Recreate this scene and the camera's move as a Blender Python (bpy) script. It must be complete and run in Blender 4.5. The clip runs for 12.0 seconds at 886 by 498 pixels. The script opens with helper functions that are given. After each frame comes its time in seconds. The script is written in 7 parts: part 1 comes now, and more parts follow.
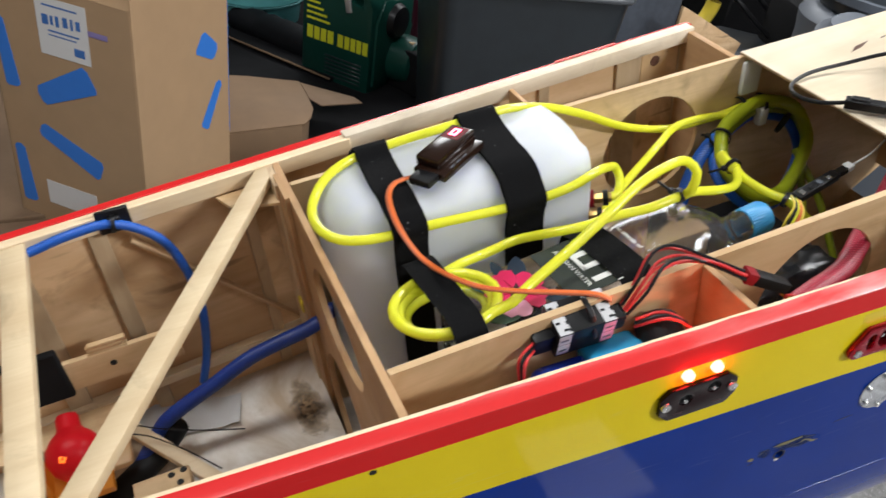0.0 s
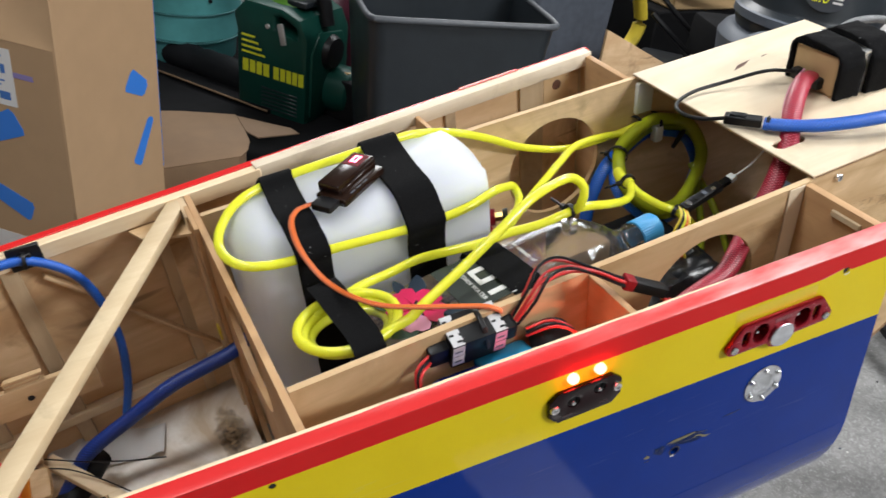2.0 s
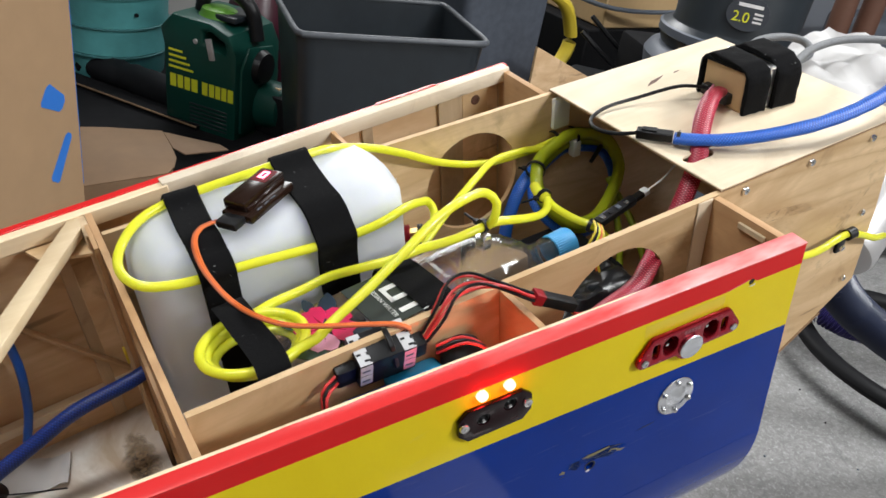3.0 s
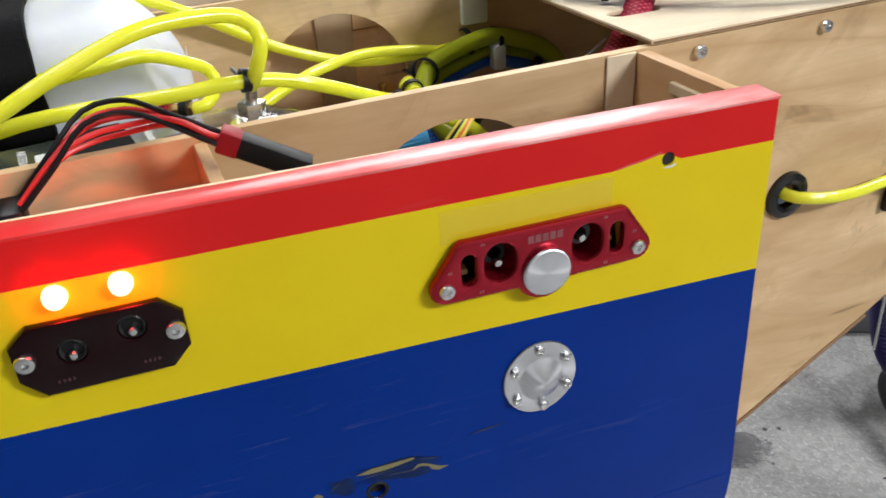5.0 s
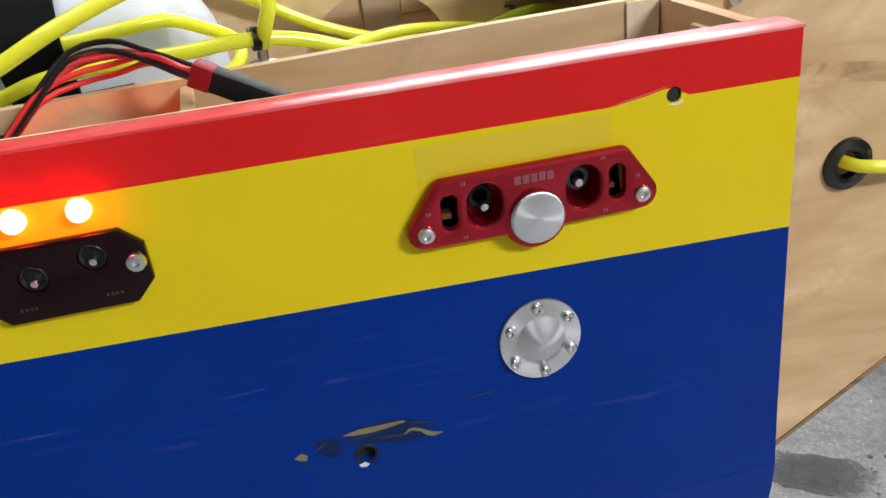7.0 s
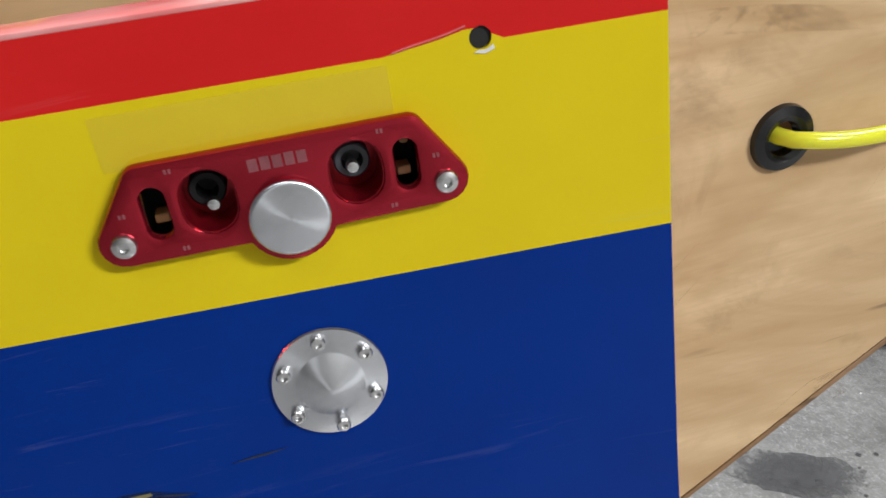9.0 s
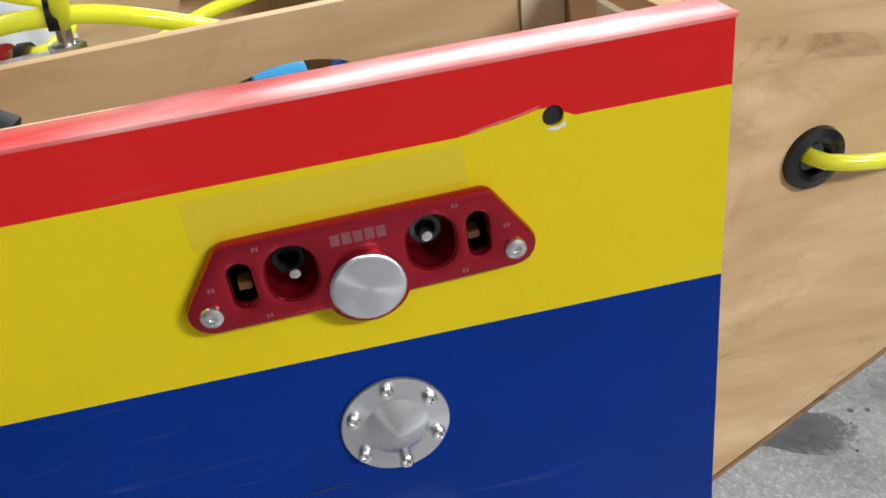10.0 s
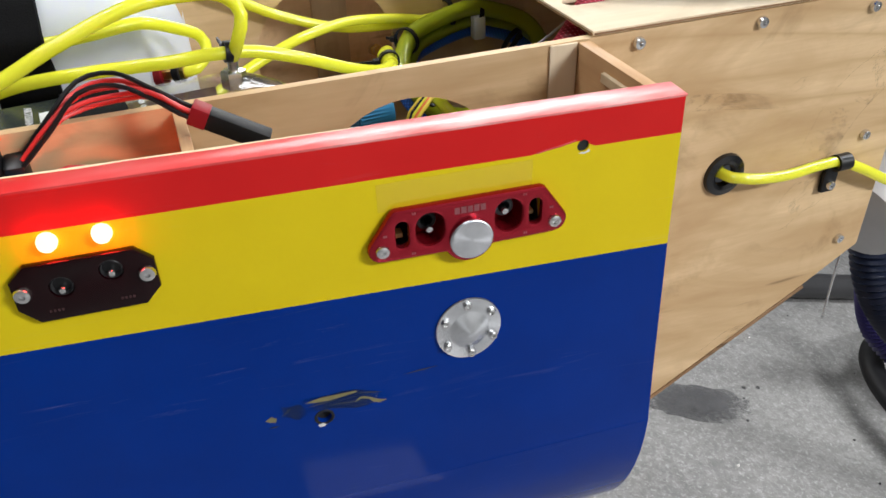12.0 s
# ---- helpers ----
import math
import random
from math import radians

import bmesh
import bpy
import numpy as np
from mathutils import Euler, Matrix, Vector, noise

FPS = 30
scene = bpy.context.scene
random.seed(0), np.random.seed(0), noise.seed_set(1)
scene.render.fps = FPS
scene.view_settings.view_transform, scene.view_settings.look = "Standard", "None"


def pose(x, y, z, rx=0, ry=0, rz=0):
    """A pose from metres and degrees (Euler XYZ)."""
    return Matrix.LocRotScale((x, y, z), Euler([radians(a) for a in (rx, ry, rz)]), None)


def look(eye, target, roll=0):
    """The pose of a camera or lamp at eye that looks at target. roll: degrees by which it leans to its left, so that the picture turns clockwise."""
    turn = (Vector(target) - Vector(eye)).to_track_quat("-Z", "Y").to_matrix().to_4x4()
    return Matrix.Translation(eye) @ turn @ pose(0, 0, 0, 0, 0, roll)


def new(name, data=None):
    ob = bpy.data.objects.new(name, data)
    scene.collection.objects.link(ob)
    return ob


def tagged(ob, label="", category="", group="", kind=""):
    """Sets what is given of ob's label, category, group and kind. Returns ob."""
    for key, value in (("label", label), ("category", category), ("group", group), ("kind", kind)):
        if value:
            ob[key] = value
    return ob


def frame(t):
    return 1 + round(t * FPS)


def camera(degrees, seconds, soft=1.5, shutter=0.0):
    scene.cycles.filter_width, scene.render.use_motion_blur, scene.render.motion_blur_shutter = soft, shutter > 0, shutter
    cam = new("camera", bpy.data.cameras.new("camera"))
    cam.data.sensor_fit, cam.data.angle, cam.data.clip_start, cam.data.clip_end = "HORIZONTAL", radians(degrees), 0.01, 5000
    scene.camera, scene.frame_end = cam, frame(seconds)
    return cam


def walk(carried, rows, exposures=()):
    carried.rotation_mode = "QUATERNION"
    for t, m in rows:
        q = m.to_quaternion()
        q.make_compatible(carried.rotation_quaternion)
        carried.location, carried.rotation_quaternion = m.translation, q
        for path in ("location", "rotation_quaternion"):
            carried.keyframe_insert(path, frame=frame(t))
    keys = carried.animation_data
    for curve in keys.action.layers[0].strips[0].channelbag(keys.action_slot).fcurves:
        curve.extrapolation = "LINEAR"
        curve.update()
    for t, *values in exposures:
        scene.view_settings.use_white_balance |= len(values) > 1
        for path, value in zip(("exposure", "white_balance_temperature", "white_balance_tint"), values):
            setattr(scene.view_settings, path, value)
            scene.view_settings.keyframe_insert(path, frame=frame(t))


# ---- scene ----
cam = camera(57.8, 12.0, shutter=0.4)
# the airframe's own axes: x to the nose, y to its far side, z up from the top longerons; it sits tail down
FUS = pose(0, 0, 0.86, 0, -12.2, 0)
PATH = [
    (0, (-0.5992, -0.4990, 0.4100), (-0.0550, 0.9581, -0.8480), -4.7),
    (0.5, (-0.5683, -0.5022, 0.4170), (0.0217, 0.9374, -0.8390), -4.5),
    (1, (-0.5765, -0.5187, 0.4210), (0.0293, 0.9319, -0.8150), -5.0),
    (1.5, (-0.5835, -0.5312, 0.4260), (0.0024, 0.9338, -0.8030), -5.7),
    (2, (-0.5675, -0.5454, 0.4230), (0.0932, 0.9001, -0.7910), -4.7),
    (2.5, (-0.5509, -0.5516, 0.4310), (0.1917, 0.8628, -0.7720), -3.2),
    (2.7, (-0.5494, -0.5512, 0.4275), (0.2467, 0.8415, -0.7665), -2.23),
    (4.3, (-0.3550, -0.5118, 0.2124), (0.3994, 0.9676, -0.9035), -2.83),
    (4.5, (-0.3098, -0.4911, 0.1620), (0.4281, 1.0369, -0.8980), -3.3),
    (5, (-0.2750, -0.4947, 0.1350), (0.3681, 1.1075, -0.8760), -3.5),
    (5.5, (-0.2761, -0.4695, 0.1040), (0.3018, 1.1876, -0.8560), -4.3),
    (6, (-0.2700, -0.4680, 0.1120), (0.2514, 1.2113, -0.8400), -4.1),
    (6.5, (-0.2334, -0.5018, 0.1010), (0.1790, 1.2086, -0.8500), -6.6),
    (7, (-0.2280, -0.5102, 0.0900), (0.1860, 1.2081, -0.8470), -6.8),
    (7.5, (-0.2192, -0.5269, 0.0950), (0.2138, 1.1910, -0.8340), -6.0),
    (7.7, (-0.2043, -0.5322, 0.0964), (0.2397, 1.1598, -0.8738), -5.97),
    (9.3, (-0.1216, -0.4308, 0.0285), (0.2598, 1.2787, -0.9373), -8.5),
    (9.5, (-0.1258, -0.4294, 0.0250), (0.2615, 1.2948, -0.9120), -9.0),
    (10, (-0.1398, -0.4284, 0.0820), (0.2395, 1.1992, -1.0170), -7.8),
    (10.5, (-0.1429, -0.4172, 0.0810), (0.2581, 1.1938, -1.0340), -5.6),
    (11, (-0.1459, -0.4169, 0.0790), (0.2362, 1.2094, -1.0210), -5.6),
    (11.5, (-0.2495, -0.5437, 0.1680), (0.2808, 1.0387, -0.9340), -2.5),
    (12, (-0.2521, -0.5515, 0.1730), (0.3142, 1.0012, -0.9530), -1.6),
]
walk(cam, [(t, FUS @ look(eye, target, roll)) for t, eye, target, roll in PATH])

# ---- light ----
world = bpy.data.worlds.new("garage_air")
world.use_nodes = True
scene.world = world
world.node_tree.nodes["Background"].inputs[0].default_value = (1.0, 0.97, 0.93, 1)
world.node_tree.nodes["Background"].inputs[1].default_value = 0.004
LAMPS = [((-1.3, 0.2, 2.72), 32), ((1.4, 0.05, 2.72), 54), ((-0.9, -1.5, 2.72), 8), ((1.4, -2.3, 2.72), 138)]
for place, watts in LAMPS:
    la = bpy.data.lights.new("tube_light", "AREA")
    la.shape, la.size, la.size_y, la.energy, la.color = "RECTANGLE", 1.2, 0.4, watts, (0.97, 0.985, 1.0)
    new("tube_light", la).matrix_world = Matrix.Translation(place)

# added long light high on the unseen back wall, for the near rim's white gloss
la = bpy.data.lights.new("rim_gloss_light", "AREA")
la.shape, la.size, la.size_y, la.energy, la.color = "RECTANGLE", 2.8, 0.75, 70, (0.98, 0.99, 1.0)
new("rim_gloss_light", la).matrix_world = Matrix.Translation((1.4, 3.22, 2.36)) @ Matrix.Rotation(radians(-62), 4, "X")

# ---- materials ----


class Nodes:
    """A small wrapper that makes and links shader nodes."""

    def __init__(self, name):
        self.m = bpy.data.materials.new(name)
        self.m.use_nodes = True
        self.t = self.m.node_tree
        self.p = self.t.nodes["Principled BSDF"]

    def node(self, kind, **kw):
        n = self.t.nodes.new(kind)
        for k, v in kw.items():
            n.inputs[k.replace("_", " ")].default_value = v
        return n

    def link(self, a, b):
        self.t.links.new(a, b)

    def coords(self, scale=(1, 1, 1), uv=False):
        c = self.t.nodes.new("ShaderNodeTexCoord")
        mp = self.node("ShaderNodeMapping", Scale=scale)
        self.link(c.outputs["UV" if uv else "Object"], mp.inputs[0])
        return mp.outputs[0]

    def noise(self, co, scale, detail=4.0, rough=0.55, distort=0.0):
        n = self.node("ShaderNodeTexNoise", Scale=scale, Detail=detail, Roughness=rough, Distortion=distort)
        self.link(co, n.inputs["Vector"])
        return n.outputs["Fac"]

    def ramp(self, fac, stops, constant=False):
        r = self.t.nodes.new("ShaderNodeValToRGB")
        if constant:
            r.color_ramp.interpolation = "CONSTANT"
        while len(r.color_ramp.elements) < len(stops):
            r.color_ramp.elements.new(0.5)
        for e, (at, col) in zip(r.color_ramp.elements, stops):
            e.position, e.color = at, (*col, 1) if len(col) == 3 else col
        self.link(fac, r.inputs[0])
        return r.outputs[0]

    def math(self, op, a, b):
        n = self.t.nodes.new("ShaderNodeMath")
        n.operation = op
        for i, v in enumerate((a, b)):
            if isinstance(v, (int, float)):
                n.inputs[i].default_value = v
            else:
                self.link(v, n.inputs[i])
        return n.outputs[0]

    def mix(self, fac, a, b, blend="MIX"):
        n = self.t.nodes.new("ShaderNodeMix")
        n.data_type, n.blend_type = "RGBA", blend
        for i, v in ((0, fac), (6, a), (7, b)):
            if isinstance(v, (int, float)):
                n.inputs[i].default_value = v
            elif isinstance(v, tuple):
                n.inputs[i].default_value = (*v, 1) if len(v) == 3 else v
            else:
                self.link(v, n.inputs[i])
        return n.outputs[2]

    def bump(self, height, strength, distance=0.001):
        b = self.node("ShaderNodeBump", Strength=strength, Distance=distance)
        self.link(height, b.inputs["Height"])
        self.link(b.outputs[0], self.p.inputs["Normal"])

    def set(self, **kw):
        for k, v in kw.items():
            self.p.inputs[k.replace("_", " ")].default_value = v
        return self


def dim(col, f):
    return tuple(c * f for c in col)


def plain(name, col, rough=0.5, metal=0.0, vary=0.12, grain=60, bump=0.15, **kw):
    """A painted, moulded or cast surface: tone at two scales, fine relief."""
    n = Nodes(name)
    co = n.coords()
    f = n.noise(co, grain)
    g = n.noise(co, grain / 9)
    a = n.mix(f, dim(col, 1 - vary), dim(col, 1 + vary))
    b = n.mix(g, dim(col, 1 - vary), dim(col, 1 + vary))
    n.link(n.mix(0.5, a, b), n.p.inputs["Base Color"])
    n.link(n.ramp(g, [(0.3, (rough * 0.8,) * 3), (0.7, (min(1, rough * 1.2),) * 3)]), n.p.inputs["Roughness"])
    if bump:
        n.bump(f, bump)
    n.set(Metallic=metal, **kw)
    return n.m


def wood(name, light, dark, along=0, rough=0.55, coarse=1.0, figure=1.0, grime=0.5):
    """Veneer: fine pores along one axis, wandering cathedral figure, soft blotches, dark flecks and handling grime."""
    n = Nodes(name)
    s = [26 * coarse] * 3
    s[along] = 1.5 * coarse
    info = n.t.nodes.new("ShaderNodeObjectInfo")

    def moved(co):
        add = n.t.nodes.new("ShaderNodeVectorMath")
        n.link(co, add.inputs[0])
        n.link(n.math("MULTIPLY", info.outputs["Random"], 7.0), add.inputs[1])
        return add.outputs[0]

    fine = n.noise(moved(n.coords(tuple(s))), 8.0, 6, 0.7, 0.5)
    w = [3.4 * coarse] * 3
    w[along] = 0.75 * coarse
    field = n.noise(moved(n.coords(tuple(w))), 1.7, 2.5, 0.45, 0.8)
    rings = n.math("ABSOLUTE", n.math("SUBTRACT", n.math("FRACT", n.math("MULTIPLY", field, 9.0), 0), 0.5), 0)
    f = [9.0] * 3
    f[along] = 3.0
    blotch = n.noise(moved(n.coords(tuple(f))), 1.5, 4, 0.6, 1.2)
    cloud = n.noise(moved(n.coords((6, 6, 6))), 1.6, 4, 0.55, 2.0)
    spot = n.noise(moved(n.coords()), 13.0, 5, 0.6, 0.8)
    k = [60 * coarse] * 3
    k[along] = 7 * coarse
    fleck = n.noise(moved(n.coords(tuple(k))), 1.3, 2, 0.5, 0.3)
    mid = tuple(0.6 * a + 0.4 * c for a, c in zip(light, dark))
    col = n.mix(n.ramp(fine, [(0.34, (0,) * 3), (0.7, (0.8,) * 3)]), light, mid)
    col = n.mix(n.ramp(rings, [(0.0, (0.42 * figure,) * 3), (0.14, (0.2 * figure,) * 3), (0.45, (0,) * 3)]), col, dark)
    col = n.mix(n.ramp(blotch, [(0.42, (0,) * 3), (0.72, (0.7 * figure,) * 3)]), col, dark)
    col = n.mix(n.ramp(cloud, [(0.46, (0,) * 3), (0.74, (0.6 * figure,) * 3)]), col, tuple(0.35 * a + 0.65 * c for a, c in zip(light, dark)))
    col = n.mix(n.ramp(spot, [(0.56, (0,) * 3), (0.78, (grime,) * 3)]), col, dim(dark, 0.55))
    col = n.mix(n.ramp(fleck, [(0.71, (0,) * 3), (0.76, (0.6,) * 3)]), col, dim(dark, 0.35))
    tone = n.ramp(info.outputs["Random"], [(0, (0.9,) * 3), (1, (1.06,) * 3)])
    n.link(n.mix(1.0, col, tone, "MULTIPLY"), n.p.inputs["Base Color"])
    n.link(n.ramp(spot, [(0.3, (rough * 0.85,) * 3), (0.75, (min(1, rough * 1.25),) * 3)]), n.p.inputs["Roughness"])
    n.bump(fine, 0.3, 0.0006)
    n.set(Specular_IOR_Level=0.4)
    return n.m


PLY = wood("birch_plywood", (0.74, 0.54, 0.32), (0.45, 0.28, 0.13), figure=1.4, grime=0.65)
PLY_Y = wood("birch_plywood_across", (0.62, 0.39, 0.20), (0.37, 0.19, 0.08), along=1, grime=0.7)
CREAM = wood("cream_spruce", (0.67, 0.54, 0.35), (0.48, 0.34, 0.19), figure=0.9, grime=0.6)
CAP = wood("white_sanded_strip", (0.76, 0.67, 0.53), (0.58, 0.45, 0.30), figure=0.7, grime=0.5)
HATCH = wood("pale_plywood", (0.84, 0.73, 0.55), (0.70, 0.53, 0.34), coarse=0.7, figure=0.8, grime=0.35)
SPRUCE = wood("spruce_strip", (0.80, 0.66, 0.45), (0.60, 0.42, 0.24), figure=0.7)
SPRUCE_UP = wood("spruce_upright", (0.74, 0.57, 0.37), (0.54, 0.37, 0.21), along=2)
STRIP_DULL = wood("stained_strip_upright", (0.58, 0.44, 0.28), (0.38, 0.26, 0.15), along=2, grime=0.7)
BALSA = wood("balsa_sheet", (0.74, 0.53, 0.32), (0.47, 0.275, 0.13), rough=0.75, coarse=0.6, grime=0.85)


def film_paint():
    """Red, yellow and blue covering film; the bands taper slightly aft."""
    n = Nodes("striped_covering_film")
    c = n.t.nodes.new("ShaderNodeTexCoord")
    sep = n.t.nodes.new("ShaderNodeSeparateXYZ")
    n.link(c.outputs["Object"], sep.inputs[0])
    x, z = sep.outputs[0], sep.outputs[2]
    along = n.math("MULTIPLY", n.math("ADD", x, 0.117), 10.0)
    torn = n.ramp(along, [(0.34, (0,) * 3), (0.43, (0.24,) * 3), (0.51, (0.47,) * 3), (0.585, (0.8,) * 3), (0.63, (0.78,) * 3), (0.66, (0.4,) * 3), (0.70, (0,) * 3)])
    edge = n.math("SUBTRACT", n.math("ADD", z, n.math("MULTIPLY", x, 0.0118)), n.math("MULTIPLY", torn, 0.005))
    upper = n.math("GREATER_THAN", edge, -0.0212)
    lower = n.math("LESS_THAN", n.math("ADD", z, n.math("MULTIPLY", x, 0.0336)), -0.0932)
    g = n.noise(n.coords(), 14)
    yellow = n.mix(g, (0.68, 0.515, 0.008), (0.78, 0.62, 0.014))
    red = n.mix(g, (0.58, 0.012, 0.014), (0.68, 0.022, 0.02))
    blue = n.mix(g, (0.0003, 0.021, 0.188), (0.0004, 0.032, 0.265))
    col = n.mix(lower, n.mix(upper, yellow, red), blue)
    scuff = n.noise(n.coords((5, 5, 60)), 2.2, 6, 0.7, 1.5)
    patchy = n.noise(n.coords((3, 3, 7)), 2.6, 3)
    worn = n.math("MULTIPLY", n.ramp(scuff, [(0.58, (0,) * 3), (0.8, (0.5,) * 3)]), n.ramp(patchy, [(0.5, (0,) * 3), (0.65, (1,) * 3)]))
    n.link(n.mix(n.math("MULTIPLY", worn, 0.35), col, (0.45, 0.47, 0.52)), n.p.inputs["Base Color"])
    n.link(n.ramp(worn, [(0.0, (0.07,) * 3), (0.4, (0.4,) * 3)]), n.p.inputs["Roughness"])
    n.bump(n.noise(n.coords((6, 1, 1)), 8), 0.14, 0.001)
    n.set(Specular_IOR_Level=0.10)
    return n.m


FILM = film_paint()
FILM_RED = plain("red_covering_film", (0.62, 0.02, 0.02), 0.16, vary=0.06, bump=0.05)


def rim_film():
    """Red film on the rim; its whitish gloss is painted in as pale pink towards the nose."""
    n = Nodes("red_film_with_gloss")
    f = n.noise(n.coords((1, 3, 3)), 16, 3, 0.5)
    g = n.noise(n.coords((1, 1, 1)), 7, 2)
    c = n.t.nodes.new("ShaderNodeTexCoord")
    sep = n.t.nodes.new("ShaderNodeSeparateXYZ")
    n.link(c.outputs["Object"], sep.inputs[0])
    nose = n.ramp(n.math("ADD", n.math("MULTIPLY", sep.outputs[0], 2.0), n.math("ADD", g, 0.35)), [(0.2, (0.0,) * 3), (0.6, (1,) * 3)])
    k = n.math("MULTIPLY", n.ramp(f, [(0.38, (0.15,) * 3), (0.68, (0.9,) * 3)]), nose)
    n.link(n.mix(k, (0.62, 0.03, 0.03), (0.76, 0.40, 0.38)), n.p.inputs["Base Color"])
    n.bump(f, 0.5, 0.001)
    n.set(Roughness=0.27, Specular_IOR_Level=0.35)
    return n.m


RIM = rim_film()
FILM_PATCH = plain("faded_yellow_film", (0.69, 0.52, 0.016), 0.18, vary=0.05, bump=0.05)
FLAKE = plain("chipped_edge", (0.22, 0.19, 0.08), 0.6, vary=0.5, grain=300)
# paler than the red film: the lip's pink highlight is in the colour
FILM_LIP = plain("lifted_film_with_highlight", (0.66, 0.10, 0.11), 0.2, vary=0.3, grain=200)
BLACK = plain("black_plastic", (0.008, 0.008, 0.009), 0.4, Specular_IOR_Level=0.3)


def webbing():
    """Black hook-and-loop nap with a little pale lint caught in it."""
    n = Nodes("black_webbing")
    f = n.noise(n.coords(), 900)
    lint = n.noise(n.coords(), 260, 2, 0.5, 0.6)
    col = n.mix(f, (0.003, 0.003, 0.0033), (0.009, 0.009, 0.0095))
    n.link(n.mix(n.ramp(lint, [(0.73, (0,) * 3), (0.77, (0.5,) * 3)]), col, (0.4, 0.4, 0.4)), n.p.inputs["Base Color"])
    n.bump(f, 0.6)
    n.set(Roughness=0.95, Specular_IOR_Level=0.06, Sheen_Weight=0.03)
    return n.m


BLACK_SOFT = webbing()
RUBBER = plain("black_rubber", (0.009, 0.009, 0.010), 0.55, Specular_IOR_Level=0.2)
CLUTTER = plain("dusty_black_surface", (0.010, 0.010, 0.011), 0.8, vary=0.5, grain=20, Specular_IOR_Level=0.1)
BLACK_METAL = plain("scuffed_black_tube", (0.035, 0.035, 0.037), 0.28, vary=0.4, grain=30)
# black that stands for the shade inside holes; also the switch housing
DARK = plain("hole_shade_and_housing", (0.01, 0.01, 0.01), 0.9)
GLOSS_BLACK = plain("glossy_black_rubber", (0.008, 0.008, 0.009), 0.22, vary=0.2, Specular_IOR_Level=0.5)
STEEL = plain("bright_steel", (0.72, 0.72, 0.72), 0.25, 1.0, vary=0.05)
ALU = plain("turned_aluminium", (0.80, 0.80, 0.80), 0.28, 1.0, vary=0.05)


def turned(name, col):
    """Lathe-turned metal: highlights that fan out from the middle."""
    n = Nodes(name)
    tg = n.t.nodes.new("ShaderNodeTangent")
    tg.direction_type, tg.axis = "RADIAL", "Y"
    n.link(tg.outputs[0], n.p.inputs["Tangent"])
    g = n.noise(n.coords(), 500)
    n.link(n.mix(g, dim(col, 0.85), col), n.p.inputs["Base Color"])
    n.set(Metallic=1.0, Roughness=0.27, Anisotropic=0.92)
    return n.m


TURNED = turned("turned_aluminium_face", (0.82, 0.84, 0.88))
BRASS = plain("brass", (0.62, 0.42, 0.16), 0.3, 1.0)
ANODISED = plain("red_anodised_aluminium", (0.40, 0.018, 0.034), 0.2, 0.8, vary=0.06, grain=300)
SMOKE = plain("dark_red_acrylic", (0.010, 0.0015, 0.0025), 0.1, vary=0.7, grain=90, Specular_IOR_Level=0.22)
SMOKE_BROWN = plain("smoked_brown_plastic", (0.018, 0.008, 0.005), 0.18, vary=0.5, grain=40, Specular_IOR_Level=0.4)
CARD = plain("brown_cardboard", (0.43, 0.275, 0.15), 0.85, vary=0.16, grain=18)
# two darker copies of CARD: the low light behind the fuselage is in the colour
CARD_DARK = plain("shaded_cardboard", (0.19, 0.12, 0.07), 0.9, vary=0.3, grain=22)
CARD_MID = plain("dimmed_brown_cardboard", (0.205, 0.128, 0.072), 0.88, vary=0.3, grain=14)
TARP = plain("black_plastic_sheet", (0.012, 0.013, 0.015), 0.6, vary=0.5, grain=24, bump=0.5, Specular_IOR_Level=0.12)
TARP_GLOSS = plain("glossy_black_plastic_bag", (0.006, 0.006, 0.007), 0.28, vary=0.4, grain=60, bump=0.6, Specular_IOR_Level=0.4)
MAROON = plain("dark_maroon_plastic", (0.045, 0.006, 0.014), 0.4, vary=0.3)
LEAF = plain("bright_green_plastic", (0.10, 0.26, 0.03), 0.4, vary=0.4)
TAPE_BLUE = plain("blue_masking_tape", (0.035, 0.20, 0.68), 0.6, vary=0.08)
PAPER = plain("white_paper_label", (0.72, 0.70, 0.68), 0.6, vary=0.05)
INK = plain("blue_ink", (0.05, 0.16, 0.45), 0.6)
GREEN = plain("dark_green_plastic", (0.006, 0.052, 0.039), 0.36, vary=0.2, Specular_IOR_Level=0.3)
LIME = plain("yellow_green_print", (0.70, 0.72, 0.03), 0.45)
TEAL = plain("turquoise_plastic", (0.10, 0.36, 0.37), 0.5, vary=0.38, grain=26)
TEAL_DARK = plain("dark_turquoise", (0.04, 0.15, 0.155), 0.6, vary=0.5, grain=30)
BIN = plain("charcoal_plastic", (0.018, 0.023, 0.028), 0.38, vary=0.6, grain=20, Specular_IOR_Level=0.5)
BIN_RIM = plain("scuffed_charcoal_rim", (0.075, 0.082, 0.092), 0.42, vary=0.6, grain=40)
GREY = plain("slate_grey_plastic", (0.10, 0.115, 0.14), 0.5, vary=0.12)
# unseen room: pale surfaces bounce light and mirror in metal, ROOM stays dark
ROOM = plain("dark_unseen_wall", (0.11, 0.11, 0.115), 0.7, vary=0.1, grain=5)
ROOM_BOUNCE = plain("pale_bounce_surface", (0.32, 0.316, 0.305), 0.6, vary=0.06, grain=5)
GREY_WALL = plain("grey_painted_wall", (0.30, 0.32, 0.36), 0.6, vary=0.05, grain=6)
YELLOW_PLASTIC = plain("yellow_plastic", (0.72, 0.55, 0.05), 0.4)
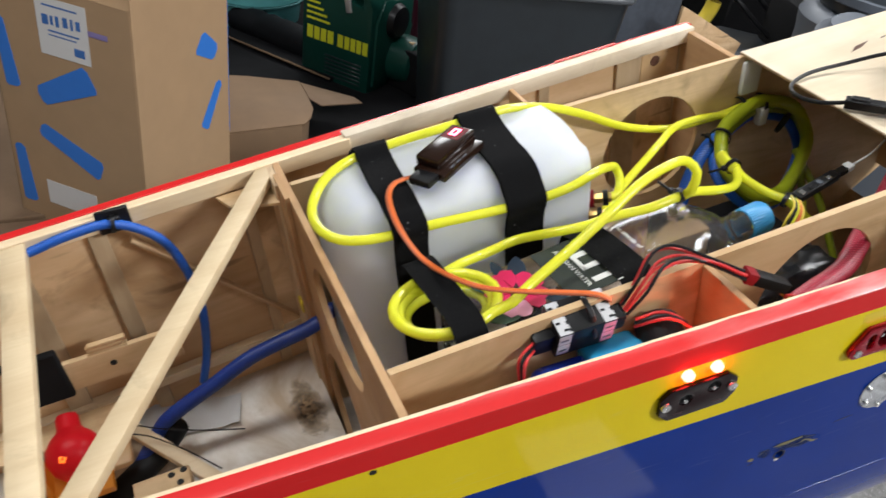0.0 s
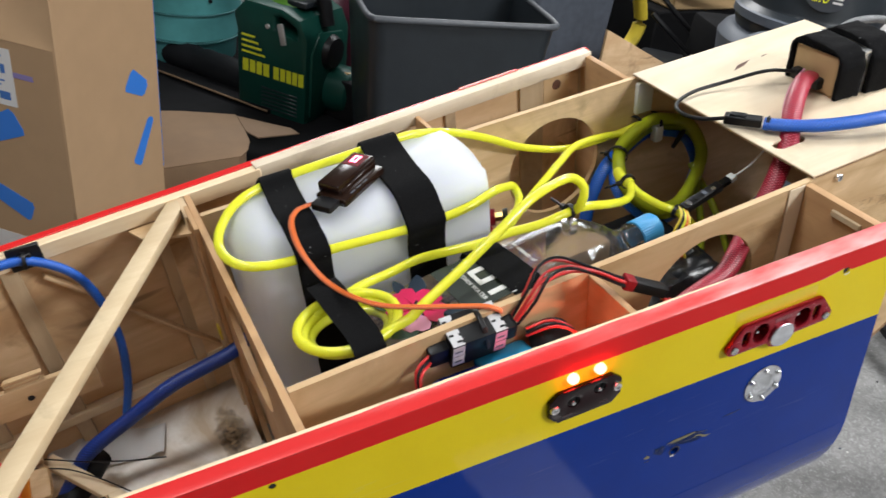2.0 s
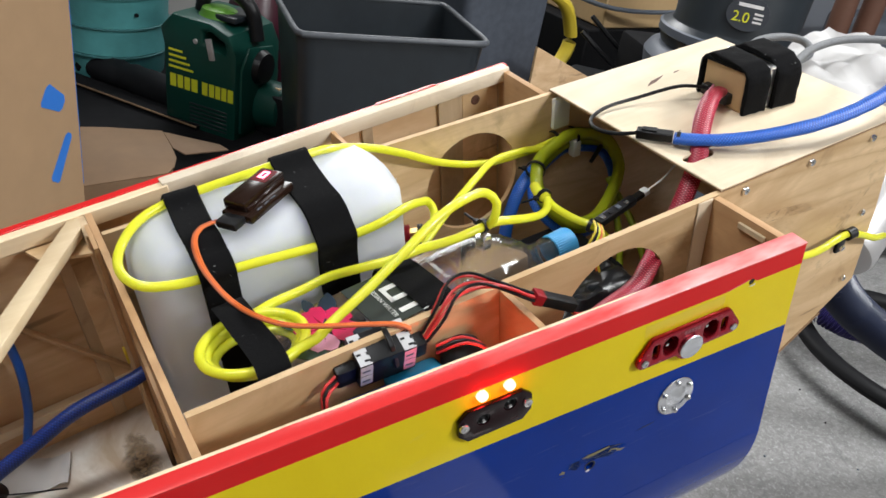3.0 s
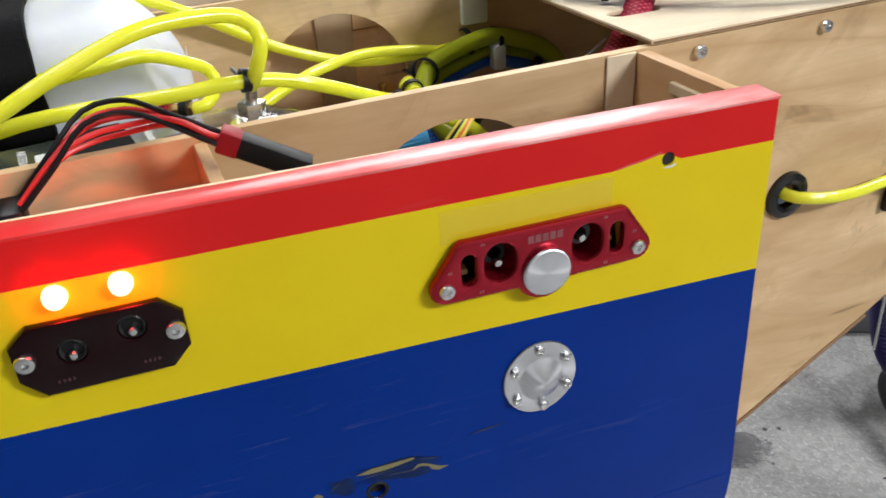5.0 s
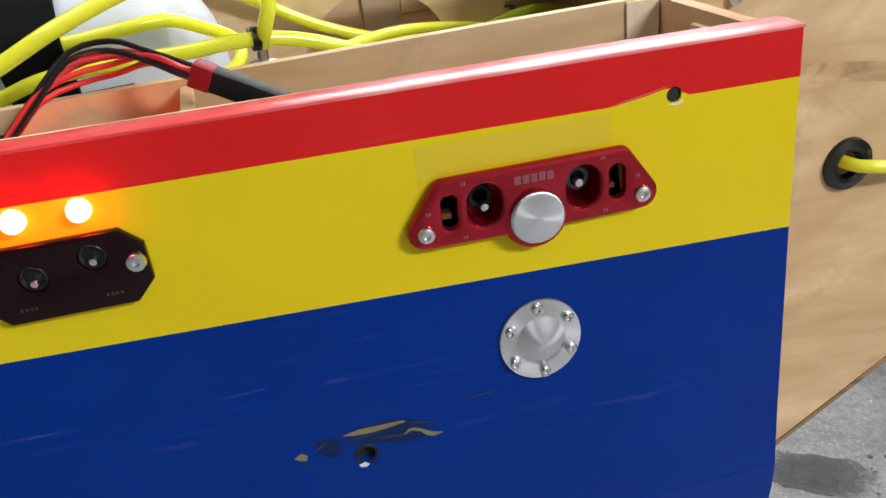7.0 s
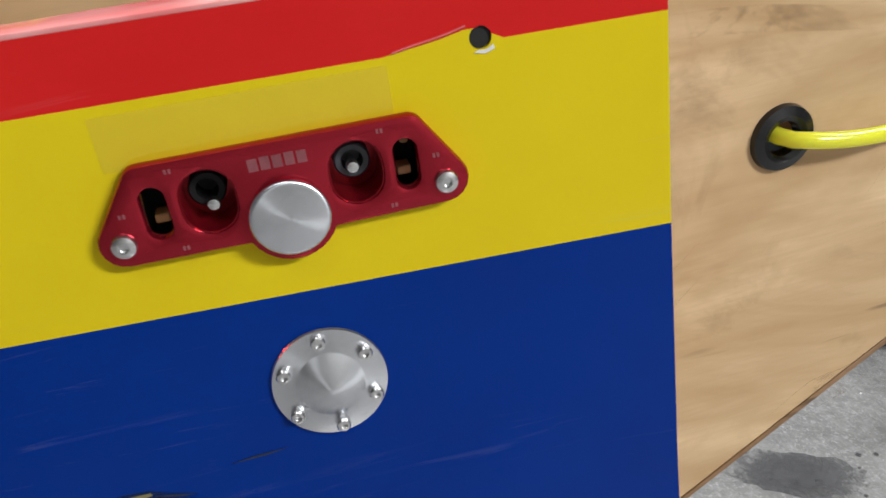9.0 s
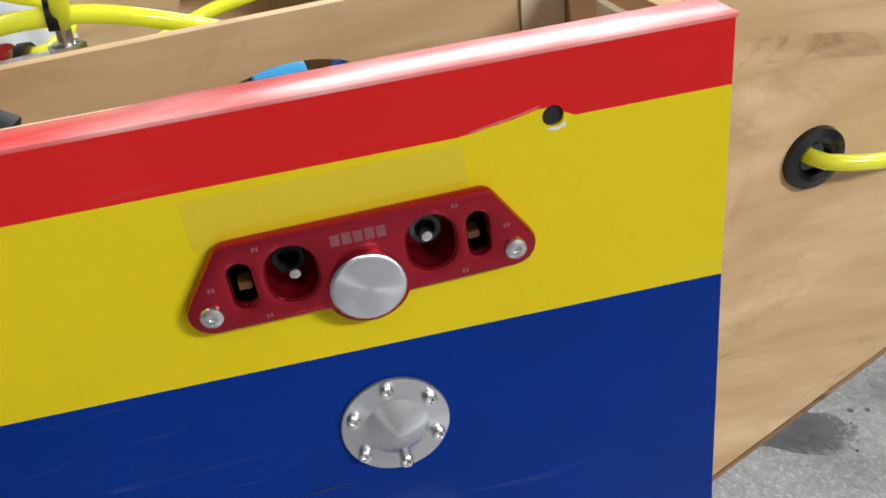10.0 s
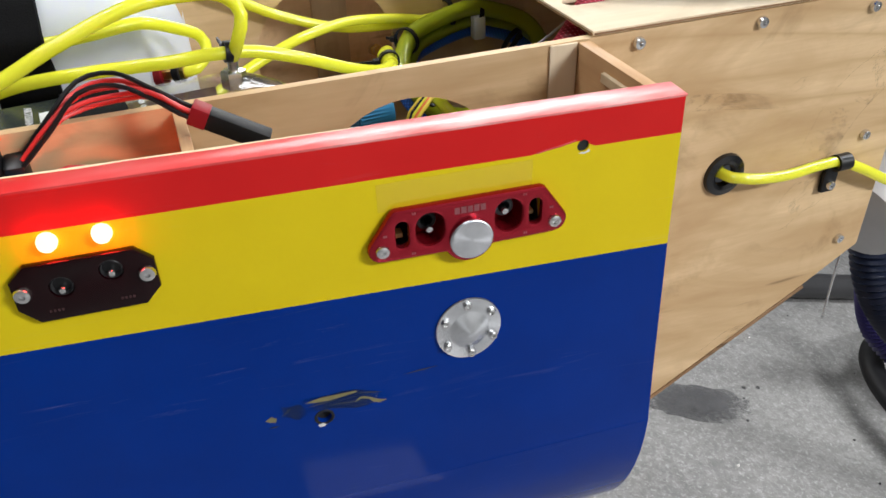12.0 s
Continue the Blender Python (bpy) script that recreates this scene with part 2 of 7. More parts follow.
RUST = plain("rusty_brown_pipe", (0.12, 0.055, 0.035), 0.55, vary=0.3, grain=40)
NAVY = plain("navy_hose", (0.013, 0.020, 0.048), 0.38)
PURPLE = plain("violet_hose", (0.022, 0.017, 0.10), 0.5)
MUFFLER = plain("dull_grey_muffler", (0.48, 0.47, 0.47), 0.4, 0.5)
BLUE_CAP = plain("blue_bottle_cap", (0.03, 0.25, 0.50), 0.4)
CYAN_WRAP = plain("light_blue_wrap", (0.03, 0.36, 0.66), 0.25, vary=0.15)
RED_WIRE = plain("red_wire", (0.55, 0.03, 0.03), 0.4)
RED_PLUG = plain("red_plug", (0.22, 0.007, 0.012), 0.5, Specular_IOR_Level=0.2)
ORANGE_WIRE = plain("orange_wire", (0.72, 0.16, 0.03), 0.45)
BROWN_WIRE = plain("brown_wire", (0.42, 0.10, 0.035), 0.45)
WHITE = plain("white_plastic", (0.72, 0.72, 0.70), 0.5, vary=0.06)
PINK = plain("pink_print", (0.60, 0.015, 0.09), 0.4, vary=0.3)
PINK_PALE = plain("pale_pink_print", (0.70, 0.30, 0.42), 0.5)
CLOTH = plain("white_paper_towel", (0.50, 0.49, 0.48), 0.9, vary=0.05)
TOTE = plain("slate_blue_plastic", (0.058, 0.068, 0.088), 0.65, vary=0.75, grain=38)
BRAID = plain("braided_steel", (0.17, 0.175, 0.18), 0.5, 0.3, vary=0.5, grain=700, bump=0.8)
BADGE = plain("dark_badge", (0.045, 0.05, 0.06), 0.4)
LEATHER = plain("tan_card", (0.50, 0.34, 0.17), 0.7)


def poly(name, col, rough, sss, trans=0.0, through_wall=0.0, gloss=0.0, deep=0.5):
    n = Nodes(name)
    g = n.noise(n.coords(), 18)
    n.link(n.mix(g, dim(col, 0.94), col), n.p.inputs["Base Color"])
    n.bump(g, 0.15, 0.002)
    n.set(Roughness=rough, Subsurface_Weight=sss, Subsurface_Radius=(0.01, 0.01, 0.008), Subsurface_Scale=deep, Transmission_Weight=trans)
    n.set(Coat_Weight=gloss, Coat_Roughness=0.04)
    if through_wall:
        tl = n.t.nodes.new("ShaderNodeBsdfTranslucent")
        tl.inputs[0].default_value = (*col, 1)
        mx = n.t.nodes.new("ShaderNodeMixShader")
        mx.inputs[0].default_value = through_wall
        n.link(n.p.outputs[0], mx.inputs[1])
        n.link(tl.outputs[0], mx.inputs[2])
        n.link(mx.outputs[0], n.t.nodes["Material Output"].inputs[0])
    return n.m


TANK = poly("milky_polythene", (0.78, 0.81, 0.86), 0.45, 0.9, 0.0, 0.3, deep=2.5)
TUBE = poly("yellow_fuel_tube", (0.92, 0.93, 0.07), 0.16, 0.6, 0.0, 0.32, 0.55)
# darker copy of the yellow tube: the hatch's shade is in the colour
TUBE_SHADED = poly("shaded_fuel_tube", (0.36, 0.42, 0.025), 0.2, 0.4, 0.1, 0.3, 0.7)
TUBE_FAT = poly("green_yellow_tube", (0.50, 0.57, 0.03), 0.2, 0.5, 0.0, 0.3, 0.8)


def sleeve(name, col, pale, tight=1.0):
    """Braided cable sleeve: crossing strands over a cylinder laid out by its UV map."""
    n = Nodes(name)
    co = n.coords((1, 1, 1), uv=True)
    sep = n.t.nodes.new("ShaderNodeSeparateXYZ")
    n.link(co, sep.inputs[0])
    u, v = sep.outputs[0], sep.outputs[1]
    def strand(sign):
        s = n.math("ADD", n.math("MULTIPLY", u, 10.0), n.math("MULTIPLY", v, sign * 320.0 * tight))
        return n.math("ABSOLUTE", n.math("SUBTRACT", n.math("FRACT", s, 0), 0.5), 0)
    h = n.math("MAXIMUM", strand(1), strand(-1))
    c = n.mix(n.ramp(h, [(0.34, (0,) * 3), (0.46, (1,) * 3)]), dim(col, 0.45), col)
    c = n.mix(n.ramp(n.math("MULTIPLY", strand(1), strand(-1)), [(0.14, (0,) * 3), (0.2, (0.7,) * 3)]), c, pale)
    n.link(c, n.p.inputs["Base Color"])
    n.bump(h, 0.5, 0.0008)
    n.set(Roughness=0.4)
    return n.m


BLUE_SLEEVE = sleeve("blue_braided_sleeve", (0.006, 0.13, 0.68), (0.16, 0.38, 0.90))
NAVY_SLEEVE = sleeve("dark_blue_braided_sleeve", (0.009, 0.048, 0.32), (0.03, 0.10, 0.48))
RED_SLEEVE = sleeve("red_braided_sleeve", (0.52, 0.010, 0.045), (0.82, 0.40, 0.46))


def clear_shell(name, tint):
    """Thin clear plastic: see-through, with gloss that grows at the edges."""
    n = Nodes(name)
    tr = n.t.nodes.new("ShaderNodeBsdfTransparent")
    tr.inputs[0].default_value = (*tint, 1)
    fr = n.node("ShaderNodeFresnel", IOR=1.34)
    g = n.noise(n.coords((1, 3, 3)), 20)
    n.bump(g, 0.25, 0.004)
    n.set(Base_Color=(0.9, 0.92, 0.93, 1), Metallic=1.0, Roughness=0.06)
    mx = n.t.nodes.new("ShaderNodeMixShader")
    n.link(fr.outputs[0], mx.inputs[0])
    n.link(n.p.outputs[0], mx.inputs[2])
    haze = n.t.nodes.new("ShaderNodeBsdfDiffuse")
    haze.inputs[0].default_value = (0.75, 0.74, 0.76, 1)
    thin = n.t.nodes.new("ShaderNodeMixShader")
    thin.inputs[0].default_value = 0.018
    n.link(tr.outputs[0], thin.inputs[1])
    n.link(haze.outputs[0], thin.inputs[2])
    n.link(thin.outputs[0], mx.inputs[1])
    n.link(mx.outputs[0], n.t.nodes["Material Output"].inputs[0])
    return n.m


PET = clear_shell("clear_bottle_plastic", (0.975, 0.978, 0.98))


def glow(name, col, strength, base=(0.5, 0.02, 0.02), rough=0.2):
    n = Nodes(name)
    n.set(Base_Color=(*base, 1), Emission_Color=(*col, 1), Emission_Strength=strength, Roughness=rough, Specular_IOR_Level=0.5 if rough < 0.3 else 0.15)
    return n.m


LED = glow("lit_red_led", (1.0, 0.030, 0.021), 46)
DIGIT = glow("lit_digit", (1.0, 0.10, 0.18), 12)
DISPLAY = glow("glowing_red_display", (1.0, 0.01, 0.03), 0.10, (0.03, 0.001, 0.003), 0.5)
BEACON = glow("glowing_red_lens", (1.0, 0.02, 0.02), 0.16, (0.32, 0.004, 0.010), 0.34)
FILAMENT = glow("glowing_orange_spot", (1.0, 0.20, 0.02), 1.3, (0.6, 0.1, 0.02))
# faint emission brightens the orange board and servo case; neither is a lamp
AMBER = glow("amber_with_added_glow", (1.0, 0.28, 0.02), 0.10, (0.42, 0.17, 0.03))


def concrete():
    n = Nodes("grey_concrete")
    co = n.coords()
    a = n.noise(co, 3.2, 5, 0.6, 0.4)
    b = n.noise(co, 45, 6, 0.7)
    c = n.noise(co, 260, 3)
    col = n.mix(n.ramp(a, [(0.35, (0,) * 3), (0.7, (1,) * 3)]), (0.14, 0.138, 0.135), (0.225, 0.221, 0.215))
    col = n.mix(n.ramp(b, [(0.4, (0,) * 3), (0.75, (0.6,) * 3)]), col, (0.34, 0.335, 0.33))
    col = n.mix(n.ramp(c, [(0.3, (0.5,) * 3), (0.45, (0,) * 3)]), col, (0.11, 0.108, 0.105))
    d = n.noise(n.coords((1, 1, 1)), 5.5, 6, 0.7, 0.8)
    col = n.mix(n.ramp(d, [(0.66, (0,) * 3), (0.72, (0.7,) * 3)]), col, (0.10, 0.10, 0.10))
    e = n.noise(n.coords((1, 1, 1)), 120, 5, 0.75, 0.6)
    col = n.mix(n.ramp(e, [(0.52, (0,) * 3), (0.66, (0.75,) * 3)]), col, (0.40, 0.395, 0.39))
    h = n.noise(n.coords((1, 1, 1)), 28, 6, 0.75, 1.2)
    col = n.mix(n.ramp(h, [(0.52, (0,) * 3), (0.62, (0.55,) * 3)]), col, (0.13, 0.13, 0.13))
    n.link(col, n.p.inputs["Base Color"])
    n.bump(n.math("ADD", b, n.math("MULTIPLY", e, 0.5)), 0.5, 0.003)
    n.set(Roughness=0.7)
    return n.m


CONCRETE = concrete()


def dusty_lining():
    """White lining gone brown in patches, with pale overspray."""
    n = Nodes("dusty_white_lining")
    f = n.noise(n.coords(), 6.5, 5, 0.6, 1.0)
    g = n.noise(n.coords(), 40, 5, 0.7, 0.5)
    col = n.mix(n.ramp(f, [(0.40, (0,) * 3), (0.62, (0.9,) * 3)]), (0.74, 0.71, 0.66), (0.42, 0.31, 0.20))
    col = n.mix(n.ramp(g, [(0.60, (0,) * 3), (0.78, (0.4,) * 3)]), col, (0.36, 0.28, 0.20))
    n.link(col, n.p.inputs["Base Color"])
    n.bump(g, 0.4, 0.002)
    n.set(Roughness=0.8)
    return n.m


DUSTY = dusty_lining()


def oil_mark(name, deep, pale, grain=55, most=0.6):
    """A soaked-in stain: dense in the middle, breaking up towards its rim."""
    n = Nodes(name)
    c = n.t.nodes.new("ShaderNodeTexCoord")
    mp = n.node("ShaderNodeMapping", Location=(-1, -1, 0), Scale=(2, 2, 0))
    n.link(c.outputs["Generated"], mp.inputs[0])
    ln = n.t.nodes.new("ShaderNodeVectorMath")
    ln.operation = "LENGTH"
    n.link(mp.outputs[0], ln.inputs[0])
    f = n.noise(n.coords(), grain, 6, 0.7, 0.8)
    a = n.math("SUBTRACT", n.math("ADD", f, 0.55), n.math("MULTIPLY", ln.outputs["Value"], 0.6))
    n.link(n.ramp(a, [(0.44, (0,) * 3), (0.8, (most,) * 3)]), n.p.inputs["Alpha"])
    n.link(n.ramp(f, [(0.3, deep), (0.7, pale)]), n.p.inputs["Base Color"])
    n.set(Roughness=0.6)
    return n.m


OIL = oil_mark("dark_oil_mark", (0.03, 0.03, 0.034), (0.14, 0.14, 0.145))


def mould():
    """Brown and black mould, patchy and thinning out towards its rim."""
    n = Nodes("brown_mould")
    c = n.t.nodes.new("ShaderNodeTexCoord")
    mp = n.node("ShaderNodeMapping", Location=(-1, -1, 0), Scale=(2, 2, 0))
    n.link(c.outputs["Generated"], mp.inputs[0])
    ln = n.t.nodes.new("ShaderNodeVectorMath")
    ln.operation = "LENGTH"
    n.link(mp.outputs[0], ln.inputs[0])
    f = n.noise(n.coords(), 60, 5, 0.7, 0.6)
    g = n.noise(n.coords(), 130, 4, 0.7, 0.6)
    a = n.math("SUBTRACT", n.math("ADD", f, 0.55), n.math("MULTIPLY", ln.outputs["Value"], 0.95))
    n.link(n.ramp(a, [(0.30, (0,) * 3), (0.85, (0.7,) * 3)]), n.p.inputs["Alpha"])
    n.link(n.ramp(g, [(0.38, (0.035, 0.022, 0.012)), (0.47, (0.22, 0.14, 0.075)), (0.66, (0.42, 0.31, 0.19))]), n.p.inputs["Base Color"])
    n.set(Roughness=0.85)
    return n.m


MOULD = mould()


def printed_back():
    """The printed back of a bottle label, seen through the plastic: brown, purple and tan blotches."""
    n = Nodes("printed_label_back")
    f = n.noise(n.coords(), 45, 3, 0.5, 0.8)
    g = n.noise(n.coords((1, 3, 1)), 30, 2)
    col = n.ramp(f, [(0.36, (0.30, 0.24, 0.36)), (0.47, (0.46, 0.23, 0.15)), (0.58, (0.56, 0.40, 0.24)), (0.7, (0.36, 0.19, 0.26))])
    n.link(n.mix(n.ramp(g, [(0.5, (0,) * 3), (0.62, (0.7,) * 3)]), col, (0.66, 0.58, 0.50)), n.p.inputs["Base Color"])
    n.set(Roughness=0.5)
    return n.m


PRINT_BACK = printed_back()

# ---- shaping helpers ----
NEAR = Matrix.Translation((0.003, -0.2294, 0)) @ Matrix.Rotation(radians(-4.2), 4, "Z")
FAR = Matrix.Diagonal((1, -1, 1, 1)) @ NEAR
BASE = {}


def finish(name, bm, mats, flat=False):
    me = bpy.data.meshes.new(name)
    bmesh.ops.recalc_face_normals(bm, faces=bm.faces)
    bm.to_mesh(me)
    bm.free()
    for m in mats if isinstance(mats, (list, tuple)) else [mats]:
        me.materials.append(m)
    if not flat:
        me.polygons.foreach_set("use_smooth", [True] * len(me.polygons))
        me.set_sharp_from_angle(angle=radians(38))
    return me


def thing(name, base, label, category, axes=FUS, kind="", group=""):
    """An empty at the base of a thing; its parts are given in the same axes as the base."""
    ob = new(name)
    ob.empty_display_size = 0.02
    ob.matrix_world = axes @ Matrix.Translation(base)
    BASE[ob.name] = Vector(base)
    return tagged(ob, label, category, group, kind)


def part(name, bm, material, parent, label=""):
    top = parent
    while top.parent:
        top = top.parent
    bm.transform(Matrix.Translation(-BASE[top.name]))
    ob = new(name, finish(name, bm, material))
    ob.parent = parent
    return tagged(ob, label)


def single(name, bm, material, base, label, category, axes=FUS, kind="", group=""):
    bm.transform(Matrix.Translation(-Vector(base)))
    ob = new(name, finish(name, bm, material))
    ob.matrix_world = axes @ Matrix.Translation(base)
    BASE[ob.name] = Vector(base)
    return tagged(ob, label, category, group, kind)


def block(lo, hi, bevel=0.0, seg=2, m=None, bm=None):
    bm = bm or bmesh.new()
    lo, hi = Vector(lo), Vector(hi)
    made = bmesh.ops.create_cube(bm, size=1, matrix=Matrix.Translation((lo + hi) / 2) @ Matrix.Diagonal((*(hi - lo), 1)))
    if bevel:
        vs = set(made["verts"])
        es = [e for e in bm.edges if e.verts[0] in vs]
        bmesh.ops.bevel(bm, geom=es, offset=bevel, segments=seg, affect="EDGES", profile=0.5)
    if m:
        bm.transform(m)
    return bm


def rod(a, b, r, r2=None, sides=20, bevel=0.0, bm=None):
    bm = bm or bmesh.new()
    a, b = Vector(a), Vector(b)
    d = b - a
    made = bmesh.ops.create_cone(bm, cap_ends=True, segments=sides, radius1=r, radius2=r if r2 is None else r2, depth=d.length,
                                 matrix=Matrix.Translation((a + b) / 2) @ d.to_track_quat("Z", "Y").to_matrix().to_4x4())
    if bevel:
        vs = set(made["verts"])
        es = [e for e in bm.edges if e.verts[0] in vs and len(e.link_faces) == 2 and any(len(f.verts) > 4 for f in e.link_faces)]
        bmesh.ops.bevel(bm, geom=es, offset=bevel, segments=2, affect="EDGES", profile=0.5)
    return bm


def lathe(profile, m=None, sides=32, bm=None):
    """Turns (radius, height) pairs about z."""
    bm = bm or bmesh.new()
    rings = []
    for r, z in profile:
        if r < 1e-6:
            rings.append([bm.verts.new((0, 0, z))])
        else:
            rings.append([bm.verts.new((r * math.cos(2 * math.pi * i / sides), r * math.sin(2 * math.pi * i / sides), z)) for i in range(sides)])
    for p, q in zip(rings, rings[1:]):
        for i in range(sides):
            j = (i + 1) % sides
            if len(p) == 1 and len(q) > 1:
                bm.faces.new((p[0], q[i], q[j]))
            elif len(q) == 1 and len(p) > 1:
                bm.faces.new((p[i], p[j], q[0]))
            elif len(p) > 1:
                bm.faces.new((p[i], p[j], q[j], q[i]))
    if m:
        bm.transform(m)
    return bm


def circle(cx, cy, r, n=40, ry=None):
    return [(cx + r * math.cos(2 * math.pi * i / n), cy + (ry or r) * math.sin(2 * math.pi * i / n)) for i in range(n)]


def plate(outer, holes, thick, m, bevel=0.0):
    """A flat sheet with holes: outline in x, y, thickness along +z, placed by m."""
    bm = bmesh.new()
    edges = []
    for loop in [outer, *holes]:
        vs = [bm.verts.new((p[0], p[1], 0)) for p in loop]
        edges += [bm.edges.new((vs[i], vs[(i + 1) % len(vs)])) for i in range(len(vs))]
    bmesh.ops.triangle_fill(bm, use_beauty=True, use_dissolve=False, edges=edges)
    bmesh.ops.dissolve_limit(bm, angle_limit=0.01, verts=bm.verts, edges=bm.edges) if not holes else None
    ex = bmesh.ops.extrude_face_region(bm, geom=list(bm.faces))
    bmesh.ops.translate(bm, vec=(0, 0, thick), verts=[v for v in ex["geom"] if isinstance(v, bmesh.types.BMVert)])
    if bevel:
        es = [e for e in bm.edges if len(e.link_faces) == 2 and e.calc_face_angle(0) > 1.0]
        bmesh.ops.bevel(bm, geom=es, offset=bevel, segments=2, affect="EDGES", profile=0.5)
    bm.transform(m)
    return bm


# sheets that stand along x and z (seen from the side), or across y and z
XZ = Matrix(((1, 0, 0, 0), (0, 0, 1, 0), (0, 1, 0, 0), (0, 0, 0, 1)))
YZ = Matrix(((0, 0, 1, 0), (1, 0, 0, 0), (0, 1, 0, 0), (0, 0, 0, 1)))


def at_y(y):
    return Matrix.Translation((0, y, 0)) @ XZ


def at_x(x):
    return Matrix.Translation((x, 0, 0)) @ YZ


def smooth_line(points, step=0.006, closed=False):
    """A Catmull-Rom line through the points."""
    p = [Vector(q) for q in points]
    p = [p[-1], *p, p[0], p[1]] if closed else [2 * p[0] - p[1], *p, 2 * p[-1] - p[-2]]
    out = []
    for a, b, c, d in zip(p, p[1:], p[2:], p[3:]):
        k = max(2, int((c - b).length / step))
        for i in range(k):
            t = i / k
            out.append(0.5 * (2 * b + (c - a) * t + (2 * a - 5 * b + 4 * c - d) * t * t + (3 * b - a - 3 * c + d) * t ** 3))
    if not closed:
        out.append(p[-2])
    return out


def tube(points, r, sides=12, closed=False, step=0.006, flat=1.0, up=(0, 0, 1), bm=None, wobble=0.0):
    """A swept round (or flattened) section, with a UV map: around, and metres along."""
    bm = bm or bmesh.new()
    uv = bm.loops.layers.uv.verify()
    line = smooth_line(points, step, closed)
    n = len(line)
    rings, along, total = [], [], 0.0
    side = None
    for i, c in enumerate(line):
        d = (line[(i + 1) % n if closed else min(i + 1, n - 1)] - line[(i - 1) % n if closed else max(i - 1, 0)]).normalized()
        ref = Vector(up) if side is None or flat != 1.0 else side.cross(d) * 1.0
        s = d.cross(ref)
        if s.length < 1e-4:
            s = d.orthogonal()
        s.normalize()
        if flat == 1.0:
            if side is not None:
                s = (side - d * side.dot(d)).normalized()
        side = s
        w = d.cross(s).normalized() * -1
        k = r * (1 + wobble * noise.noise(c * 60))
        rings.append([bm.verts.new(c + s * (k * math.cos(2 * math.pi * j / sides)) + w * (k * flat * math.sin(2 * math.pi * j / sides))) for j in range(sides)])
        if i:
            total += (c - line[i - 1]).length
        along.append(total)
    pairs = list(zip(range(n - 1), range(1, n))) + ([(n - 1, 0)] if closed else [])
    for a, b in pairs:
        for j in range(sides):
            k = (j + 1) % sides
            f = bm.faces.new((rings[a][j], rings[a][k], rings[b][k], rings[b][j]))
            va, vb = along[a], along[b] if b else total + step
            for loop, (uu, vv) in zip(f.loops, ((j, va), (j + 1, va), (j + 1, vb), (j, vb))):
                loop[uv].uv = (uu / sides, vv)
    if not closed:
        bm.faces.new(rings[0])
        bm.faces.new(rings[-1])
    return bm


def ribbon(points, width, thick, across):
    """A strap: a flat band swept along the points; across is the way of its width."""
    bm = bmesh.new()
    line = smooth_line(points, 0.006)
    across = Vector(across).normalized()
    rings = []
    for i, c in enumerate(line):
        d = (line[min(i + 1, len(line) - 1)] - line[max(i - 1, 0)]).normalized()
        nrm = d.cross(across).normalized()
        h = across * (width / 2)
        rings.append([bm.verts.new(c + s * h + nrm * k) for s, k in ((-1, 0), (-0.94, thick), (0.94, thick), (1, 0))])
    for a, b in zip(rings, rings[1:]):
        for j in range(4):
            bm.faces.new((a[j], a[(j + 1) % 4], b[(j + 1) % 4], b[j]))
    bm.faces.new(rings[0])
    bm.faces.new(rings[-1])
    return bm


def lettering(text, size, depth, m, align="CENTER"):
    cu = bpy.data.curves.new("lettering", "FONT")
    cu.body, cu.size, cu.extrude, cu.align_x, cu.align_y = text, size, depth, align, "CENTER"
    ob = bpy.data.objects.new("lettering", cu)
    scene.collection.objects.link(ob)
    me = bpy.data.meshes.new_from_object(ob.evaluated_get(bpy.context.evaluated_depsgraph_get()))
    bpy.data.objects.remove(ob)
    bm = bmesh.new()
    bm.from_mesh(me)
    bpy.data.meshes.remove(me)
    bm.transform(m)
    return bm


def screw(name, place, way, r, parent, material=STEEL, tall=0.4):
    """A pan-head screw with a recess, its head towards way."""
    m = Matrix.Translation(place) @ Vector(way).to_track_quat("Z", "Y").to_matrix().to_4x4()
    h = r * 2 * tall
    return part(name, lathe([(r, 0), (r, h * 0.5), (r * 0.85, h), (r * 0.4, h * 1.05), (r * 0.38, h * 0.5), (0, h * 0.45)], m, 16), material, parent)


def tie(place, along, r, parent_name="cable_tie", size=1.0, tail=0.006):
    """A nylon tie round a tube, with its head and cut tail."""
    along = Vector(along).normalized()
    m = Matrix.Translation(place) @ along.to_track_quat("Z", "Y").to_matrix().to_4x4()
    w = 0.0018 * size
    bm = lathe([(r, -w), (r + 0.0012, -w), (r + 0.0012, w), (r, w), (r, -w)], m, 20)
    head = block((r, -0.0022, -0.0026), (r + 0.0045 * size, 0.0022, 0.0026), 0.0005, 1)
    block((r + 0.0008, -0.0012, -0.0008), (r + 0.004 * size + tail, 0.0012, 0.0004), 0, 1, None, head)
    head.transform(m)
    tmp = bpy.data.meshes.new("tmp")
    head.to_mesh(tmp)
    head.free()
    bm.from_mesh(tmp)
    bpy.data.meshes.remove(tmp)
    return single(parent_name, bm, BLACK, place, "small black nylon cable tie round a tube", "cable tie", group="cable ties")

